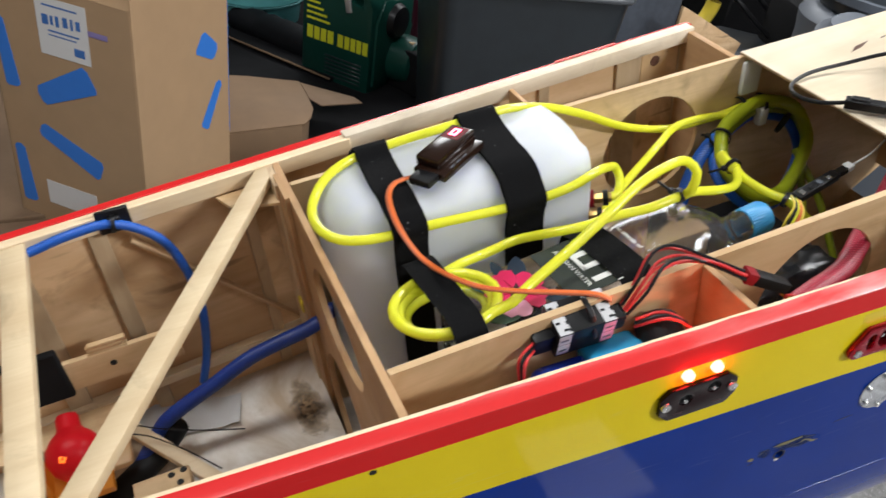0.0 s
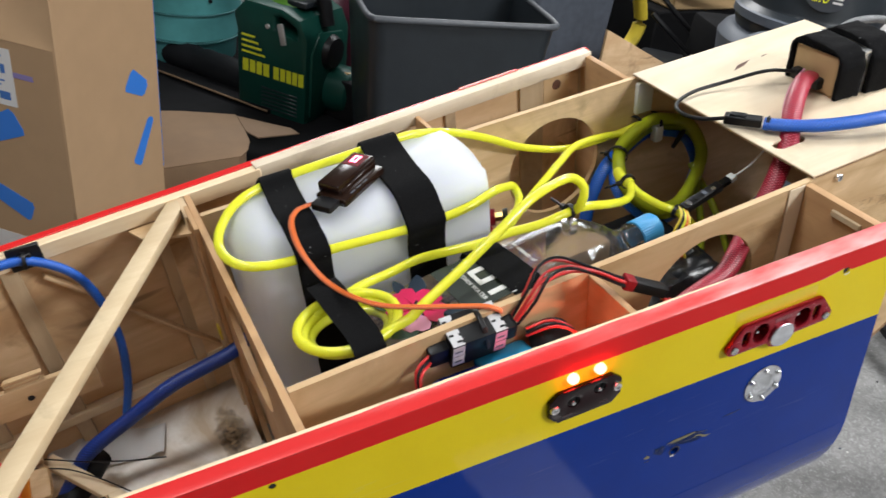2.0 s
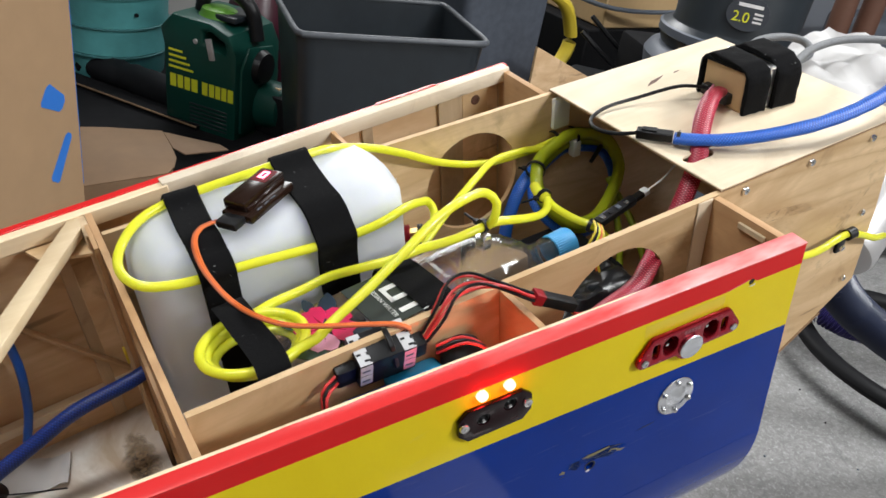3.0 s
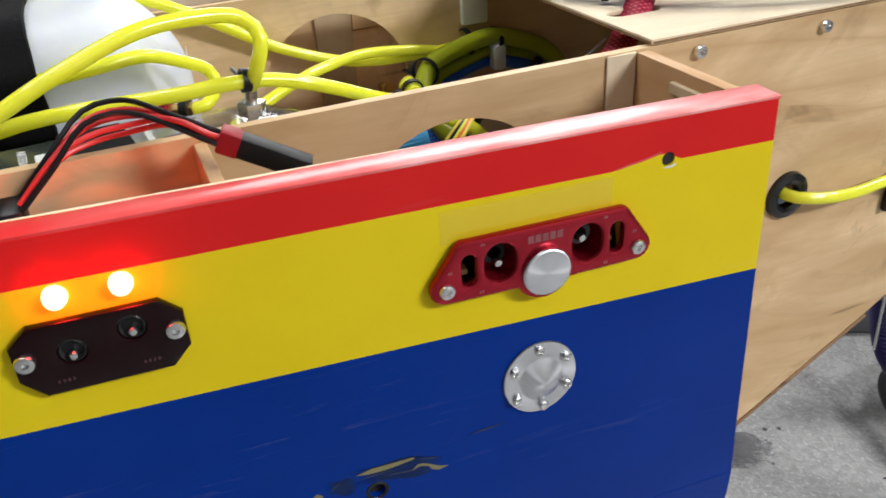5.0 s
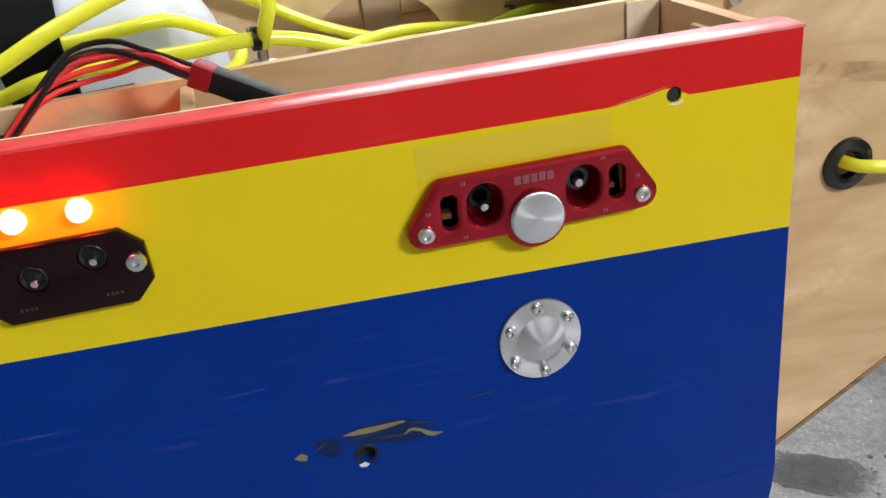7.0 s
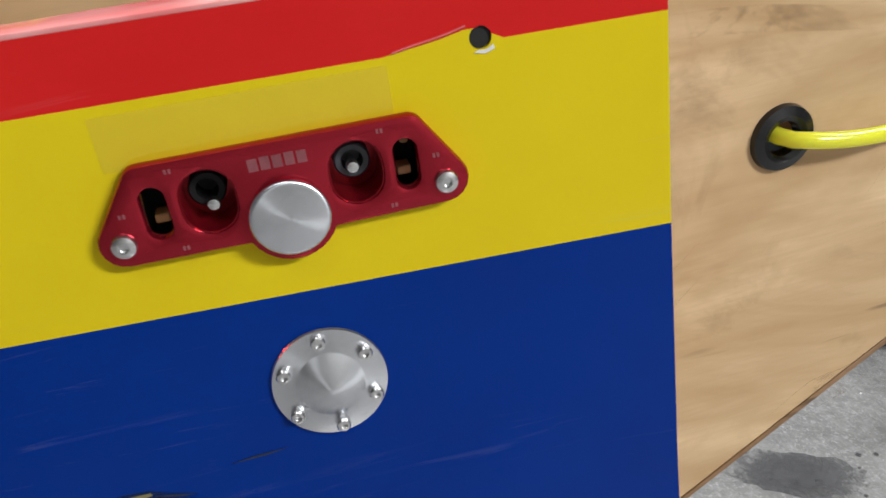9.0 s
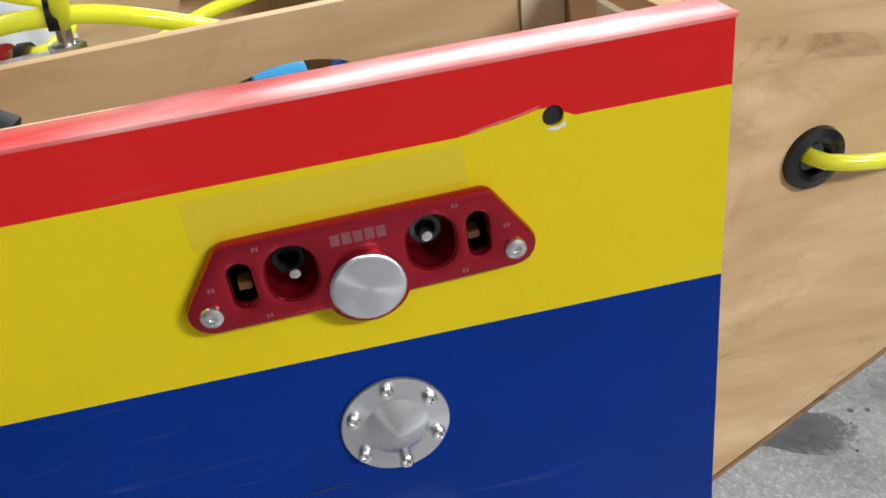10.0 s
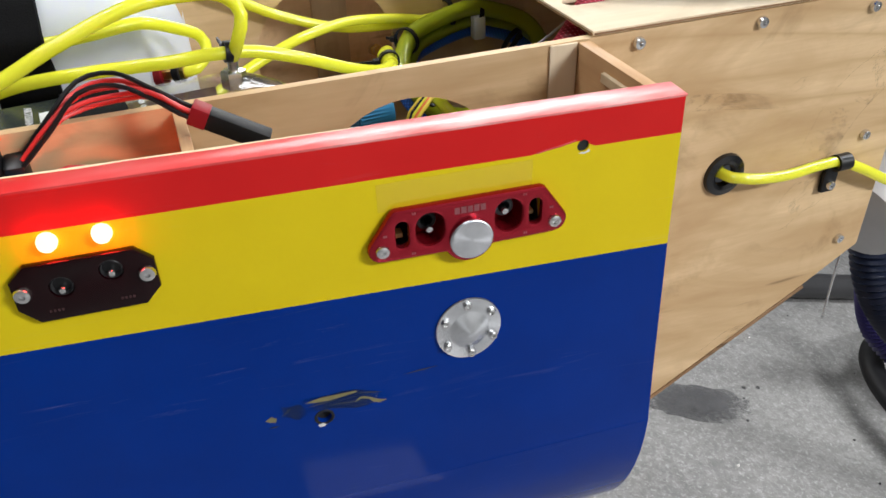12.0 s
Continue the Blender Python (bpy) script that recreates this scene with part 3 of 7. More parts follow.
# ---- the garage ----
AIR = Matrix.Identity(4)
single("floor", block((-4, -4, -0.1), (5, 4.5, 0)), CONCRETE, (0, 0, 0), "worn grey concrete garage floor with dark stains", "floor", AIR, "structure")
single("ceiling", block((-4, -4, 2.8), (5, 4.5, 2.9)), ROOM_BOUNCE, (0, 0, 2.8), "unseen garage ceiling, pale so that it bounces light", "ceiling", AIR, "structure")
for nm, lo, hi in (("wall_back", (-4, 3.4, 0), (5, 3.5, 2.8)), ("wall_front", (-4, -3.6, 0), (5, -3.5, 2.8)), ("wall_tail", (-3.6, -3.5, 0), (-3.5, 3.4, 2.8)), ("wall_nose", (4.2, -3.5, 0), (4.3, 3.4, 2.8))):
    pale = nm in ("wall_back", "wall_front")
    single(nm, block(lo, hi), ROOM_BOUNCE if pale else ROOM, (lo[0], lo[1], 0), "unseen garage wall, pale so that it bounces light" if pale else "unseen garage wall, kept dark for contrast", "wall", AIR, "structure")
for (px, py, pz), _ in LAMPS:
    fx = thing("ceiling_light", (px, py, 2.8), "white fluorescent batten on the garage ceiling", "ceiling light", AIR, group="ceiling lights")
    part("body", block((px - 0.63, py - 0.22, 2.745), (px + 0.63, py + 0.22, 2.8), 0.01), WHITE, fx)

# housing for the added rim light, never in view
fx = thing("rim_gloss_batten", (1.4, 3.4, 2.36), "added batten light on the unseen back wall, mirrored in the rim", "wall light", AIR)
part("body", block((-1.44, 0.0, -0.40), (1.44, 0.05, 0.40), 0.012, 2, Matrix.Translation((1.4, 3.227, 2.365)) @ Matrix.Rotation(radians(28), 4, "X")), WHITE, fx)

# ---- the airframe ----
TAIL, NOSE = -1.25, 0.003


def half(x):
    return 0.2294 + 0.0734 * x


plane = thing("model_airplane_fuselage", (0, 0, 0), "open wooden model airplane fuselage with red, yellow and blue covering", "model airplane")


SWITCH_CUT = [(-0.1625, -0.0635), (-0.0785, -0.0635), (-0.0805, -0.0395), (-0.1605, -0.0395)]


def side_skin(name, axes, pierced):
    rise = 0.008 if pierced else 0.0
    ends = [(TAIL, -rise * TAIL), (-0.4, rise * 0.4), (0, 0.0002), (0.003, -0.09), (0.008, -0.2), (0.0105, -0.243), (TAIL, -0.243)]
    holes = [circle(-0.057, -0.0195, 0.0034, 16), circle(-0.209, -0.17, 0.0042, 16), circle(-0.5477, -0.0184, 0.0028, 12), SWITCH_CUT] if pierced else []
    return part(name, plate(ends, holes, 0.004, axes @ XZ), FILM, plane)


side_skin("near_side", NEAR, True)
side_skin("far_side", FAR, False)


def chine(sign, deep=0.0, thick=0.002):
    """The rounded lower corner of the covering, or its lining when set deeper."""
    arc = [math.pi / 2 * k / 14 for k in range(15)]
    sect = [(0.11 * (1 - math.cos(a)), -0.243 - 0.16 * math.sin(a)) for a in arc]
    bm = bmesh.new()
    rows = []
    for i in range(14):
        f = i / 13
        row = []
        for inset, z in [(a + deep, b + deep * 0.7) for a, b in sect] + [(a + deep + thick, b + (deep + thick) * 0.7) for a, b in reversed(sect)]:
            x = TAIL + (0.0135 - deep * 5 - TAIL) * f
            row.append(bm.verts.new((x, sign * (half(x) - inset), z)))
        rows.append(row)
    n = len(rows[0])
    for a, b in zip(rows, rows[1:]):
        for j in range(n):
            bm.faces.new((a[j], a[(j + 1) % n], b[(j + 1) % n], b[j]))
    bm.faces.new(rows[0])
    bm.faces.new(rows[-1])
    return bm


part("near_chine", chine(-1), FILM, plane)
part("far_chine", chine(1), FILM, plane)
part("chine_lining", chine(1, 0.0035, 0.001), BALSA, plane, "pale balsa corner lining")
part("chine_lining", chine(-1, 0.0035, 0.001), BALSA, plane, "pale balsa corner lining")
belly = [(TAIL, -half(TAIL) + 0.108), (0.008, -half(0) + 0.109), (0.008, half(0) - 0.109), (TAIL, half(TAIL) - 0.108)]
part("belly_sheet", plate(belly, [], 0.004, Matrix.Translation((0, 0, -0.4055))), FILM, plane, "blue film over the belly")

# bare edges and longerons along the top
# the near rim stands a little higher towards the tail
RIMS = NEAR @ Matrix(((1, 0, 0, 0), (0, 1, 0, 0), (-0.008, 0, 1, 0), (0, 0, 0, 1)))
part("near_edge", block((-1.2, 0.0043, -0.007), (-0.002, 0.0172, 0.0006), 0.0004, 1, RIMS), SPRUCE, plane, "bare wooden strip inside the top edge")
fold = [(-1.2, -0.0003), (-0.6, -0.0003), (0.001, -0.0003), (0.001, 0.0176), (-0.06, 0.0176), (-0.12, 0.0172)] + [(-0.14 - 0.02 * k, 0.0142 + 0.0006 * math.sin(2.1 * k) + 0.0026 * max(0.0, 1 - k / 4)) for k in range(18)] + [(-0.6, 0.0140), (-1.2, 0.0136)]
part("near_edge_film", plate(fold, [], 0.0016, RIMS @ Matrix.Translation((0, 0, -0.0004)), 0.0005), RIM, plane, "glossy red film folded over the edge")
part("far_edge_film", block((-1.2, -0.0006, 0), (0.001, 0.0085, 0.0025), 0.0006, 1, FAR), FILM_RED, plane, "red film folded over the far edge")
part("far_longeron", block((-1.2, 0.0045, -0.016), (-0.44, 0.019, 0.001), 0.001, 1, FAR), SPRUCE, plane, "pale spruce longeron")
part("far_longeron", block((-0.445, 0.003, -0.014), (-0.003, 0.018, 0.0035), 0.0015, 2, FAR), CAP, plane, "pale sanded cap strip")
part("near_longeron", block((-1.2, 0.0045, -0.016), (-0.53, 0.009, -0.002), 0.001, 1, NEAR), SPRUCE, plane)

EDGE = wood("sawn_ply_edge", (0.34, 0.20, 0.10), (0.16, 0.085, 0.04), figure=0.6)
HOLE_X, HOLE_Z, HOLE_R = -0.119, -0.081, 0.0625
# long inner walls, which run forward as the engine box
BOX_END = 0.288
wall = [(-0.509, 0), (BOX_END - 0.015, 0), (BOX_END - 0.004, -0.12), (BOX_END - 0.003, -0.226), (0.235, -0.257), (0.068, -0.3515), (0.004, -0.3515), (-0.004, -0.336), (-0.509, -0.336)]
near_hole = circle(HOLE_X, HOLE_Z, HOLE_R)
part("inner_wall", plate(wall, [near_hole, circle(-0.395, -0.125, 0.045), circle(0.124, -0.122, 0.012, 20)], 0.006, at_y(-0.133)), PLY, plane, "birch plywood inner wall with lightening holes")
part("inner_wall", plate(wall, [circle(-0.108, -0.082, 0.062), circle(-0.40, -0.11, 0.05)], 0.006, at_y(0.127)), PLY, plane, "birch plywood inner wall with lightening holes")
for s in (-1, 1):
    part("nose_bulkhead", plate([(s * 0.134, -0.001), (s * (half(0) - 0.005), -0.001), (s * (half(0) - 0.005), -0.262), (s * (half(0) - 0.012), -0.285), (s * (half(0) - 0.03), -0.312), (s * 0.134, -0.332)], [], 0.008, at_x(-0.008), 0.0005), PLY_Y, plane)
part("nose_sill", block((-0.008, -0.13, -0.398), (0.0, 0.13, -0.353), 0.0005, 1), PLY_Y, plane)
part("box_front", block((BOX_END - 0.02, -0.126, -0.22), (BOX_END - 0.012, 0.126, -0.001)), PLY_Y, plane)
part("box_floor", plate([(0.0, -0.126), (0.0, 0.126), (-0.48, 0.126), (-0.48, -0.126)], [], 0.004, Matrix.Translation((0, 0, -0.215))), PLY, plane, "plywood tray under the tank")
floor_tilt = math.atan2(0.094, 0.167)
part("box_bottom", block((0, -0.126, -0.004), (0.19, 0.126, 0), 0, 1, Matrix.Translation((0.07, 0, -0.346)) @ Matrix.Rotation(-floor_tilt, 4, "Y")), PLY, plane)

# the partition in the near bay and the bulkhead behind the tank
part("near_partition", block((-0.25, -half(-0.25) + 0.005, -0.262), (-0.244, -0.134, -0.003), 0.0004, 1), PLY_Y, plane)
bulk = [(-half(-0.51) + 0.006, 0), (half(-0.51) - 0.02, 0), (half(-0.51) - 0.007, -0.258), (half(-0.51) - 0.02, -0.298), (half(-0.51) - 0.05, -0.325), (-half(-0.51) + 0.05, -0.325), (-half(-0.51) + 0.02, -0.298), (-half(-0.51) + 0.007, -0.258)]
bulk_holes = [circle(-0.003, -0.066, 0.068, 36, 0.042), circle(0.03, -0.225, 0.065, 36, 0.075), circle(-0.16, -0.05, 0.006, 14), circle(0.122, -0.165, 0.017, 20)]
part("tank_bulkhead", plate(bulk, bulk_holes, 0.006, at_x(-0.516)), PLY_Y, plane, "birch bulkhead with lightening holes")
part("bulkhead_doubler", plate([(0.105, 0.002), (0.15, 0.002), (0.15, -0.30), (0.105, -0.30)], [], 0.004, at_x(-0.5205)), PLY_Y, plane)
part("bulkhead_edge", block((-0.5235, 0.135, -0.295), (-0.516, 0.176, -0.001), 0.0008, 1), SPRUCE_UP, plane)
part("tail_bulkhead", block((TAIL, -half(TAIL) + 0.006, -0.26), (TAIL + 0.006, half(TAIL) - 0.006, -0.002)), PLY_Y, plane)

SPRUCE_PALE = wood("pale_strip_upright", (0.84, 0.72, 0.54), (0.70, 0.54, 0.36), along=2, figure=0.5, grime=0.2)
# ribs, blocks and stiffeners of the far bay
part("far_rib", block((-0.251, 0.134, -0.05), (-0.246, half(-0.25) - 0.018, -0.002), 0.0004, 1), PLY_Y, plane)
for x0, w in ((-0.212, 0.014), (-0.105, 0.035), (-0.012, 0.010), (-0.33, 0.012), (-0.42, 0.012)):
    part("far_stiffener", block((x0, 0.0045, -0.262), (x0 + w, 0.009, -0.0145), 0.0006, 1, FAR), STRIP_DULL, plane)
part("far_strip", block((-0.44, 0.0045, -0.045), (-0.215, 0.008, -0.034), 0.0005, 1, FAR), SPRUCE, plane)
part("far_block", block((-0.07, 0.0045, -0.06), (-0.03, 0.009, -0.015), 0.001, 1, FAR), PLY, plane)
part("dowel_hole", lathe([(0.0065, 0), (0.0065, 0.0009), (0.0035, 0.0011), (0.003, 0.0005), (0, 0.0004)], FAR @ Matrix.Translation((-0.05, 0.0088, -0.03)) @ Matrix.Rotation(radians(-90), 4, "X"), 18), RUST, plane, "stained bolt hole")
nut = thing("brass_fitting", (-0.042, 0.208, -0.117), "small brass fitting on the far side wall", "fitting")
part("hex", rod((-0.042, 0.214, -0.118), (-0.043, 0.198, -0.113), 0.0065, sides=6, bevel=0.0008), BRASS, nut)
part("collar", rod((-0.043, 0.198, -0.113), (-0.0435, 0.190, -0.110), 0.0042), BRASS, nut)
part("nose_strip", block((-0.0115, -0.198, -0.0135), (-0.0083, -0.168, -0.0075), 0.0005, 1), SPRUCE, plane)
part("corner_strip", block((-0.027, -0.1347, -0.085), (-0.0085, -0.1332, -0.0006), 0.0004, 1), SPRUCE_PALE, plane, "pale corner strip")

# braces across the open bay behind
def stick(a, b, width, thick, name, mat=SPRUCE, label=""):
    a, b = Vector(a), Vector(b)
    d = b - a
    bm = block((-d.length / 2, -width / 2, -thick / 2), (d.length / 2, width / 2, thick / 2), 0.0012, 2)
    bm.transform(Matrix.Translation((a + b) / 2) @ d.to_track_quat("X", "Z").to_matrix().to_4x4())
    return part(name, bm, mat, plane, label)


stick((-0.522, 0.172, -0.006), (-0.735, -0.165, -0.006), 0.0185, 0.010, "diagonal_brace", CREAM, "pale spruce diagonal brace")
stick((-0.752, 0.168, -0.007), (-0.746, -0.168, -0.007), 0.021, 0.012, "cross_brace", CREAM, "pale spruce cross brace")
part("gusset", plate([(-0.522, 0.172), (-0.575, 0.168), (-0.565, 0.145), (-0.522, 0.13)], [], 0.003, Matrix.Translation((0, 0, -0.02))), PLY, plane)
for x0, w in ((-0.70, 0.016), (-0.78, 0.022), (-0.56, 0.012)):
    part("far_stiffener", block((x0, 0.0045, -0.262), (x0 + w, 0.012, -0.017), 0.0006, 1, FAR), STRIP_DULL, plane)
stick((-0.525, 0.176, -0.20), (-0.66, 0.168, -0.035), 0.010, 0.004, "side_diagonal", BALSA)
for axes, nm in ((FAR, "far_lining"), (NEAR, "near_lining")):
    part(nm, plate([(TAIL, -0.268), (-0.009, -0.268), (-0.009, -0.004), (TAIL, -0.004)], [SWITCH_CUT] if axes is NEAR else [], 0.0008, axes @ Matrix.Translation((0, 0.0042, 0)) @ XZ), BALSA, plane, "pale balsa side lining")
part("belly_lining", plate([(-0.52, -half(-0.52) + 0.012), (-0.009, -half(0) + 0.012), (-0.009, half(0) - 0.012), (-0.52, half(-0.52) - 0.012)], [], 0.002, Matrix.Translation((0, 0, -0.303))), DUSTY, plane, "dusty pale belly lining")
part("belly_lining", plate([(TAIL, -half(TAIL) + 0.0055), (-0.521, -half(-0.521) + 0.0055), (-0.521, half(-0.521) - 0.0055), (TAIL, half(TAIL) - 0.0055)], [], 0.002, Matrix.Translation((0, 0, -0.268))), DUSTY, plane, "dusty white lining on the bay floor")
bed = [(-0.540 + 0.030 * (1 + 0.18 * math.sin(3 * a + 1) + 0.1 * math.sin(7 * a)) * math.cos(a), 0.100 + 0.050 * (1 + 0.15 * math.sin(4 * a)) * math.sin(a)) for a in [math.tau * i / 32 for i in range(32)]]
part("mould_patch", plate([(min(x, -0.523), y) for x, y in bed], [], 0.0004, Matrix.Translation((0, 0, -0.2659))), MOULD, plane, "brown mould in the floor corner")
part("lower_longeron", block((-1.2, 0.005, -0.225), (-0.52, 0.017, -0.213), 0.001, 1, FAR), SPRUCE, plane)

rag = bmesh.new()
bmesh.ops.create_grid(rag, x_segments=20, y_segments=8, size=0.5, matrix=Matrix.Translation((-0.675, 0.145, -0.2635)) @ Matrix.Rotation(radians(-14), 4, "Z") @ Matrix.Diagonal((0.125, 0.042, 1, 1)))
for v in rag.verts:
    v.co.z += 0.004 + 0.006 * noise.noise(v.co * 55)
more = bmesh.ops.extrude_face_region(rag, geom=list(rag.faces))
bmesh.ops.translate(rag, vec=(0, 0, -0.0015), verts=[v for v in more["geom"] if isinstance(v, bmesh.types.BMVert)])
single("paper_scrap", rag, CLOTH, (-0.675, 0.145, -0.266), "white paper scrap crumpled in the bay corner", "paper")

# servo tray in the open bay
# flat black discs drawn as the shade in the screw holes
part("screw_hole", lathe([(0, 0), (0.0034, 0), (0.0030, 0.0006), (0, 0.0005)], Matrix.Translation((-0.711, 0.126, -0.138)) @ Matrix.Rotation(radians(90), 4, "X"), 12), DARK, plane, "black disc as the shade in a screw hole")
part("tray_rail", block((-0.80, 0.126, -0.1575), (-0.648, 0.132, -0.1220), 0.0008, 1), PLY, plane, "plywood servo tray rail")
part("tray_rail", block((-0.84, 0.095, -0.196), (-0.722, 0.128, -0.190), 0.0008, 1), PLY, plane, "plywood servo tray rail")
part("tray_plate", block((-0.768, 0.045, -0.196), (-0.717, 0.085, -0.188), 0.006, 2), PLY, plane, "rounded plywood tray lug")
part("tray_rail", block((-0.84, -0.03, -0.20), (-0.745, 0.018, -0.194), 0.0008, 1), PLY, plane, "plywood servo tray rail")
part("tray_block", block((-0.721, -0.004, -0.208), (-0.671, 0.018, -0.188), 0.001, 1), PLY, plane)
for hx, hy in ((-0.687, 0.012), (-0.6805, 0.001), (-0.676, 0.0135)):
    part("screw_hole", lathe([(0, 0), (0.0032, 0), (0.0028, 0.0008), (0, 0.0006)], Matrix.Translation((hx, hy, -0.188)), 12), DARK, plane, "black disc as the shade in a screw hole")
part("tray_leg", block((-0.742, -0.02, -0.2665), (-0.728, -0.006, -0.20), 0.001, 1), SPRUCE_UP, plane)
stick((-0.724, 0.120, -0.2195), (-0.628, -0.022, -0.2195), 0.014, 0.009, "tray_brace")

# trim on the painted side
part("film_patch", block((-0.168, -0.00008, -0.0386), (-0.085, 0.0001, -0.0225), 0, 1, NEAR), FILM_PATCH, plane, "faded yellow film patch")
lip = [(-0.083, -0.0201), (-0.0765, -0.0189), (-0.0688, -0.0178), (-0.0612, -0.0161)]
part("film_lip", tube([NEAR @ Vector((x, -0.0001, z + 0.0006)) for x, z in lip], 0.0007, 8, flat=0.5), FILM_LIP, plane, "curled lip of torn red film")
# black discs just under the skin stand for the depth shade of bolt holes
part("hole_back", lathe([(0, 0.0003), (0.0033, 0.0003), (0.0033, 0), (0, 0)], NEAR @ Matrix.Translation((-0.057, 0.0012, -0.0195)) @ Matrix.Rotation(radians(90), 4, "X"), 16), DARK, plane, "black disc as the shade in a bolt hole")
part("hole_back", lathe([(0, 0.0003), (0.0027, 0.0003), (0.0027, 0), (0, 0)], NEAR @ Matrix.Translation((-0.5477, 0.0008, -0.0184)) @ Matrix.Rotation(radians(90), 4, "X"), 16), DARK, plane, "black disc as the shade in a bolt hole")
part("hole_chip", plate([(-0.0595, -0.0235), (-0.056, -0.0242), (-0.053, -0.0232), (-0.0535, -0.0218), (-0.0555, -0.0230), (-0.058, -0.0229)], [], 0.0002, NEAR @ Matrix.Translation((0, -0.0004, 0)) @ XZ), PAPER, plane, "pale chip and glint mark below the hole")
part("hole_back", lathe([(0, 0.0003), (0.0043, 0.0003), (0.0043, 0), (0, 0)], NEAR @ Matrix.Translation((-0.209, 0.0038, -0.17)) @ Matrix.Rotation(radians(90), 4, "X"), 16), DARK, plane, "black disc as the shade in a bolt hole")
part("film_bead", block((-0.187, -0.0002, 0.0036), (-0.105, 0.0045, 0.0046), 0.0003, 1, FAR), FILM_RED, plane, "scrap of red film on the cap strip")
SMEAR = oil_mark("dark_rub_mark", (0.002, 0.010, 0.030), (0.006, 0.025, 0.075), 60, 0.3)
for mat, cx, cz, rx, rz, ang in ((SMEAR, -0.198, -0.1600, 0.030, 0.0065, 8), (SMEAR, -0.226, -0.1610, 0.010, 0.005, 20)):
    rub = [(rx * (1 + 0.1 * math.sin(3 * a)) * math.cos(a), rz * (1 + 0.2 * math.sin(5 * a + 1)) * math.sin(a)) for a in [math.tau * q / 24 for q in range(24)]]
    part("rub_mark", plate(rub, [], 0.00012, NEAR @ Matrix.Translation((cx, -0.00013, cz)) @ Matrix.Rotation(radians(ang), 4, "Y") @ XZ), mat, plane, "rubbed streak in the blue film")
SCRATCH = plain("dark_scratch", (0.012, 0.02, 0.05), 0.6)
CHIPS = (
    [(-0.2184, -0.1560), (-0.2104, -0.1543), (-0.1990, -0.1545), (-0.1891, -0.1547), (-0.1885, -0.1559), (-0.1976, -0.1570), (-0.2050, -0.1576), (-0.2124, -0.1572)],
    [(-0.1905, -0.1633), (-0.1872, -0.1604), (-0.1845, -0.1606), (-0.1813, -0.1623), (-0.1764, -0.1654), (-0.1714, -0.1669), (-0.1763, -0.1680), (-0.1799, -0.1662), (-0.1818, -0.1634), (-0.1863, -0.1617)],
    [(-0.2422, -0.1629), (-0.2386, -0.1606), (-0.2358, -0.1628), (-0.2366, -0.1654), (-0.2395, -0.1648)],
)
for chip in CHIPS:
    part("paint_chip", plate(chip, [], 0.0003, NEAR @ Matrix.Translation((0, -0.00035, 0)) @ XZ), FLAKE, plane, "chipped paint showing the ground")
for cx, cz, ln, ang in ((-0.209, -0.1590, 0.018, 3), (-0.196, -0.1625, 0.020, -6), (-0.181, -0.1585, 0.014, -14), (-0.2295, -0.1597, 0.007, 38), (-0.238, -0.1692, 0.006, 4), (-0.15, -0.150, 0.02, 3)):
    part("scratch", plate([(-ln / 2, 0), (-ln * 0.1, 0.0006), (ln / 2, 0.0002), (ln * 0.1, -0.0005)], [], 0.0003, NEAR @ Matrix.Translation((cx, -0.00025, cz)) @ Matrix.Rotation(radians(-ang), 4, "Y") @ XZ), SCRATCH, plane)
# white flake painted as the glint under the lower hole
part("hole_glint", plate([(-0.2135, -0.1752), (-0.2105, -0.1742), (-0.2085, -0.1758), (-0.2100, -0.1772), (-0.2125, -0.1768)], [], 0.0003, NEAR @ Matrix.Translation((0, -0.0004, 0)) @ XZ), PAPER, plane, "pale chip and glint mark below the hole")
part("hole_rim", lathe([(0.0042, 0), (0.0056, 0.0004), (0.006, 0.0001), (0.0046, -0.003), (0.0042, -0.004)], NEAR @ Matrix.Translation((-0.209, 0, -0.17)) @ Matrix.Rotation(radians(90), 4, "X"), 18), BLACK, plane)

slope = Vector((0.167, 0, 0.0945))
em = Matrix.Translation((0.068, 0, -0.3515)) @ Matrix.Rotation(-math.atan2(slope.z, slope.x), 4, "Y")
part("sheet_edge", block((-0.004, -0.1338, -0.0042), (slope.length, -0.1262, -0.0004), 0.0003, 1, em), EDGE, plane, "brown sawn plywood edge")
part("sheet_edge", block((0.001, -0.1338, -0.3555), (0.067, -0.1262, -0.3519), 0.0003, 1), EDGE, plane, "brown sawn plywood edge")
# screws in the engine box side
for sx, sz in ((0.036, -0.008), (0.131, -0.008), (0.228, -0.010), (0.255, -0.115), (0.261, -0.214)):
    screw("panel_screw", (sx, -0.133, sz), (0, -1, 0), 0.0042, plane)

STAIN = oil_mark("brown_wood_stain", (0.20, 0.11, 0.045), (0.34, 0.21, 0.10), 13, 0.5)
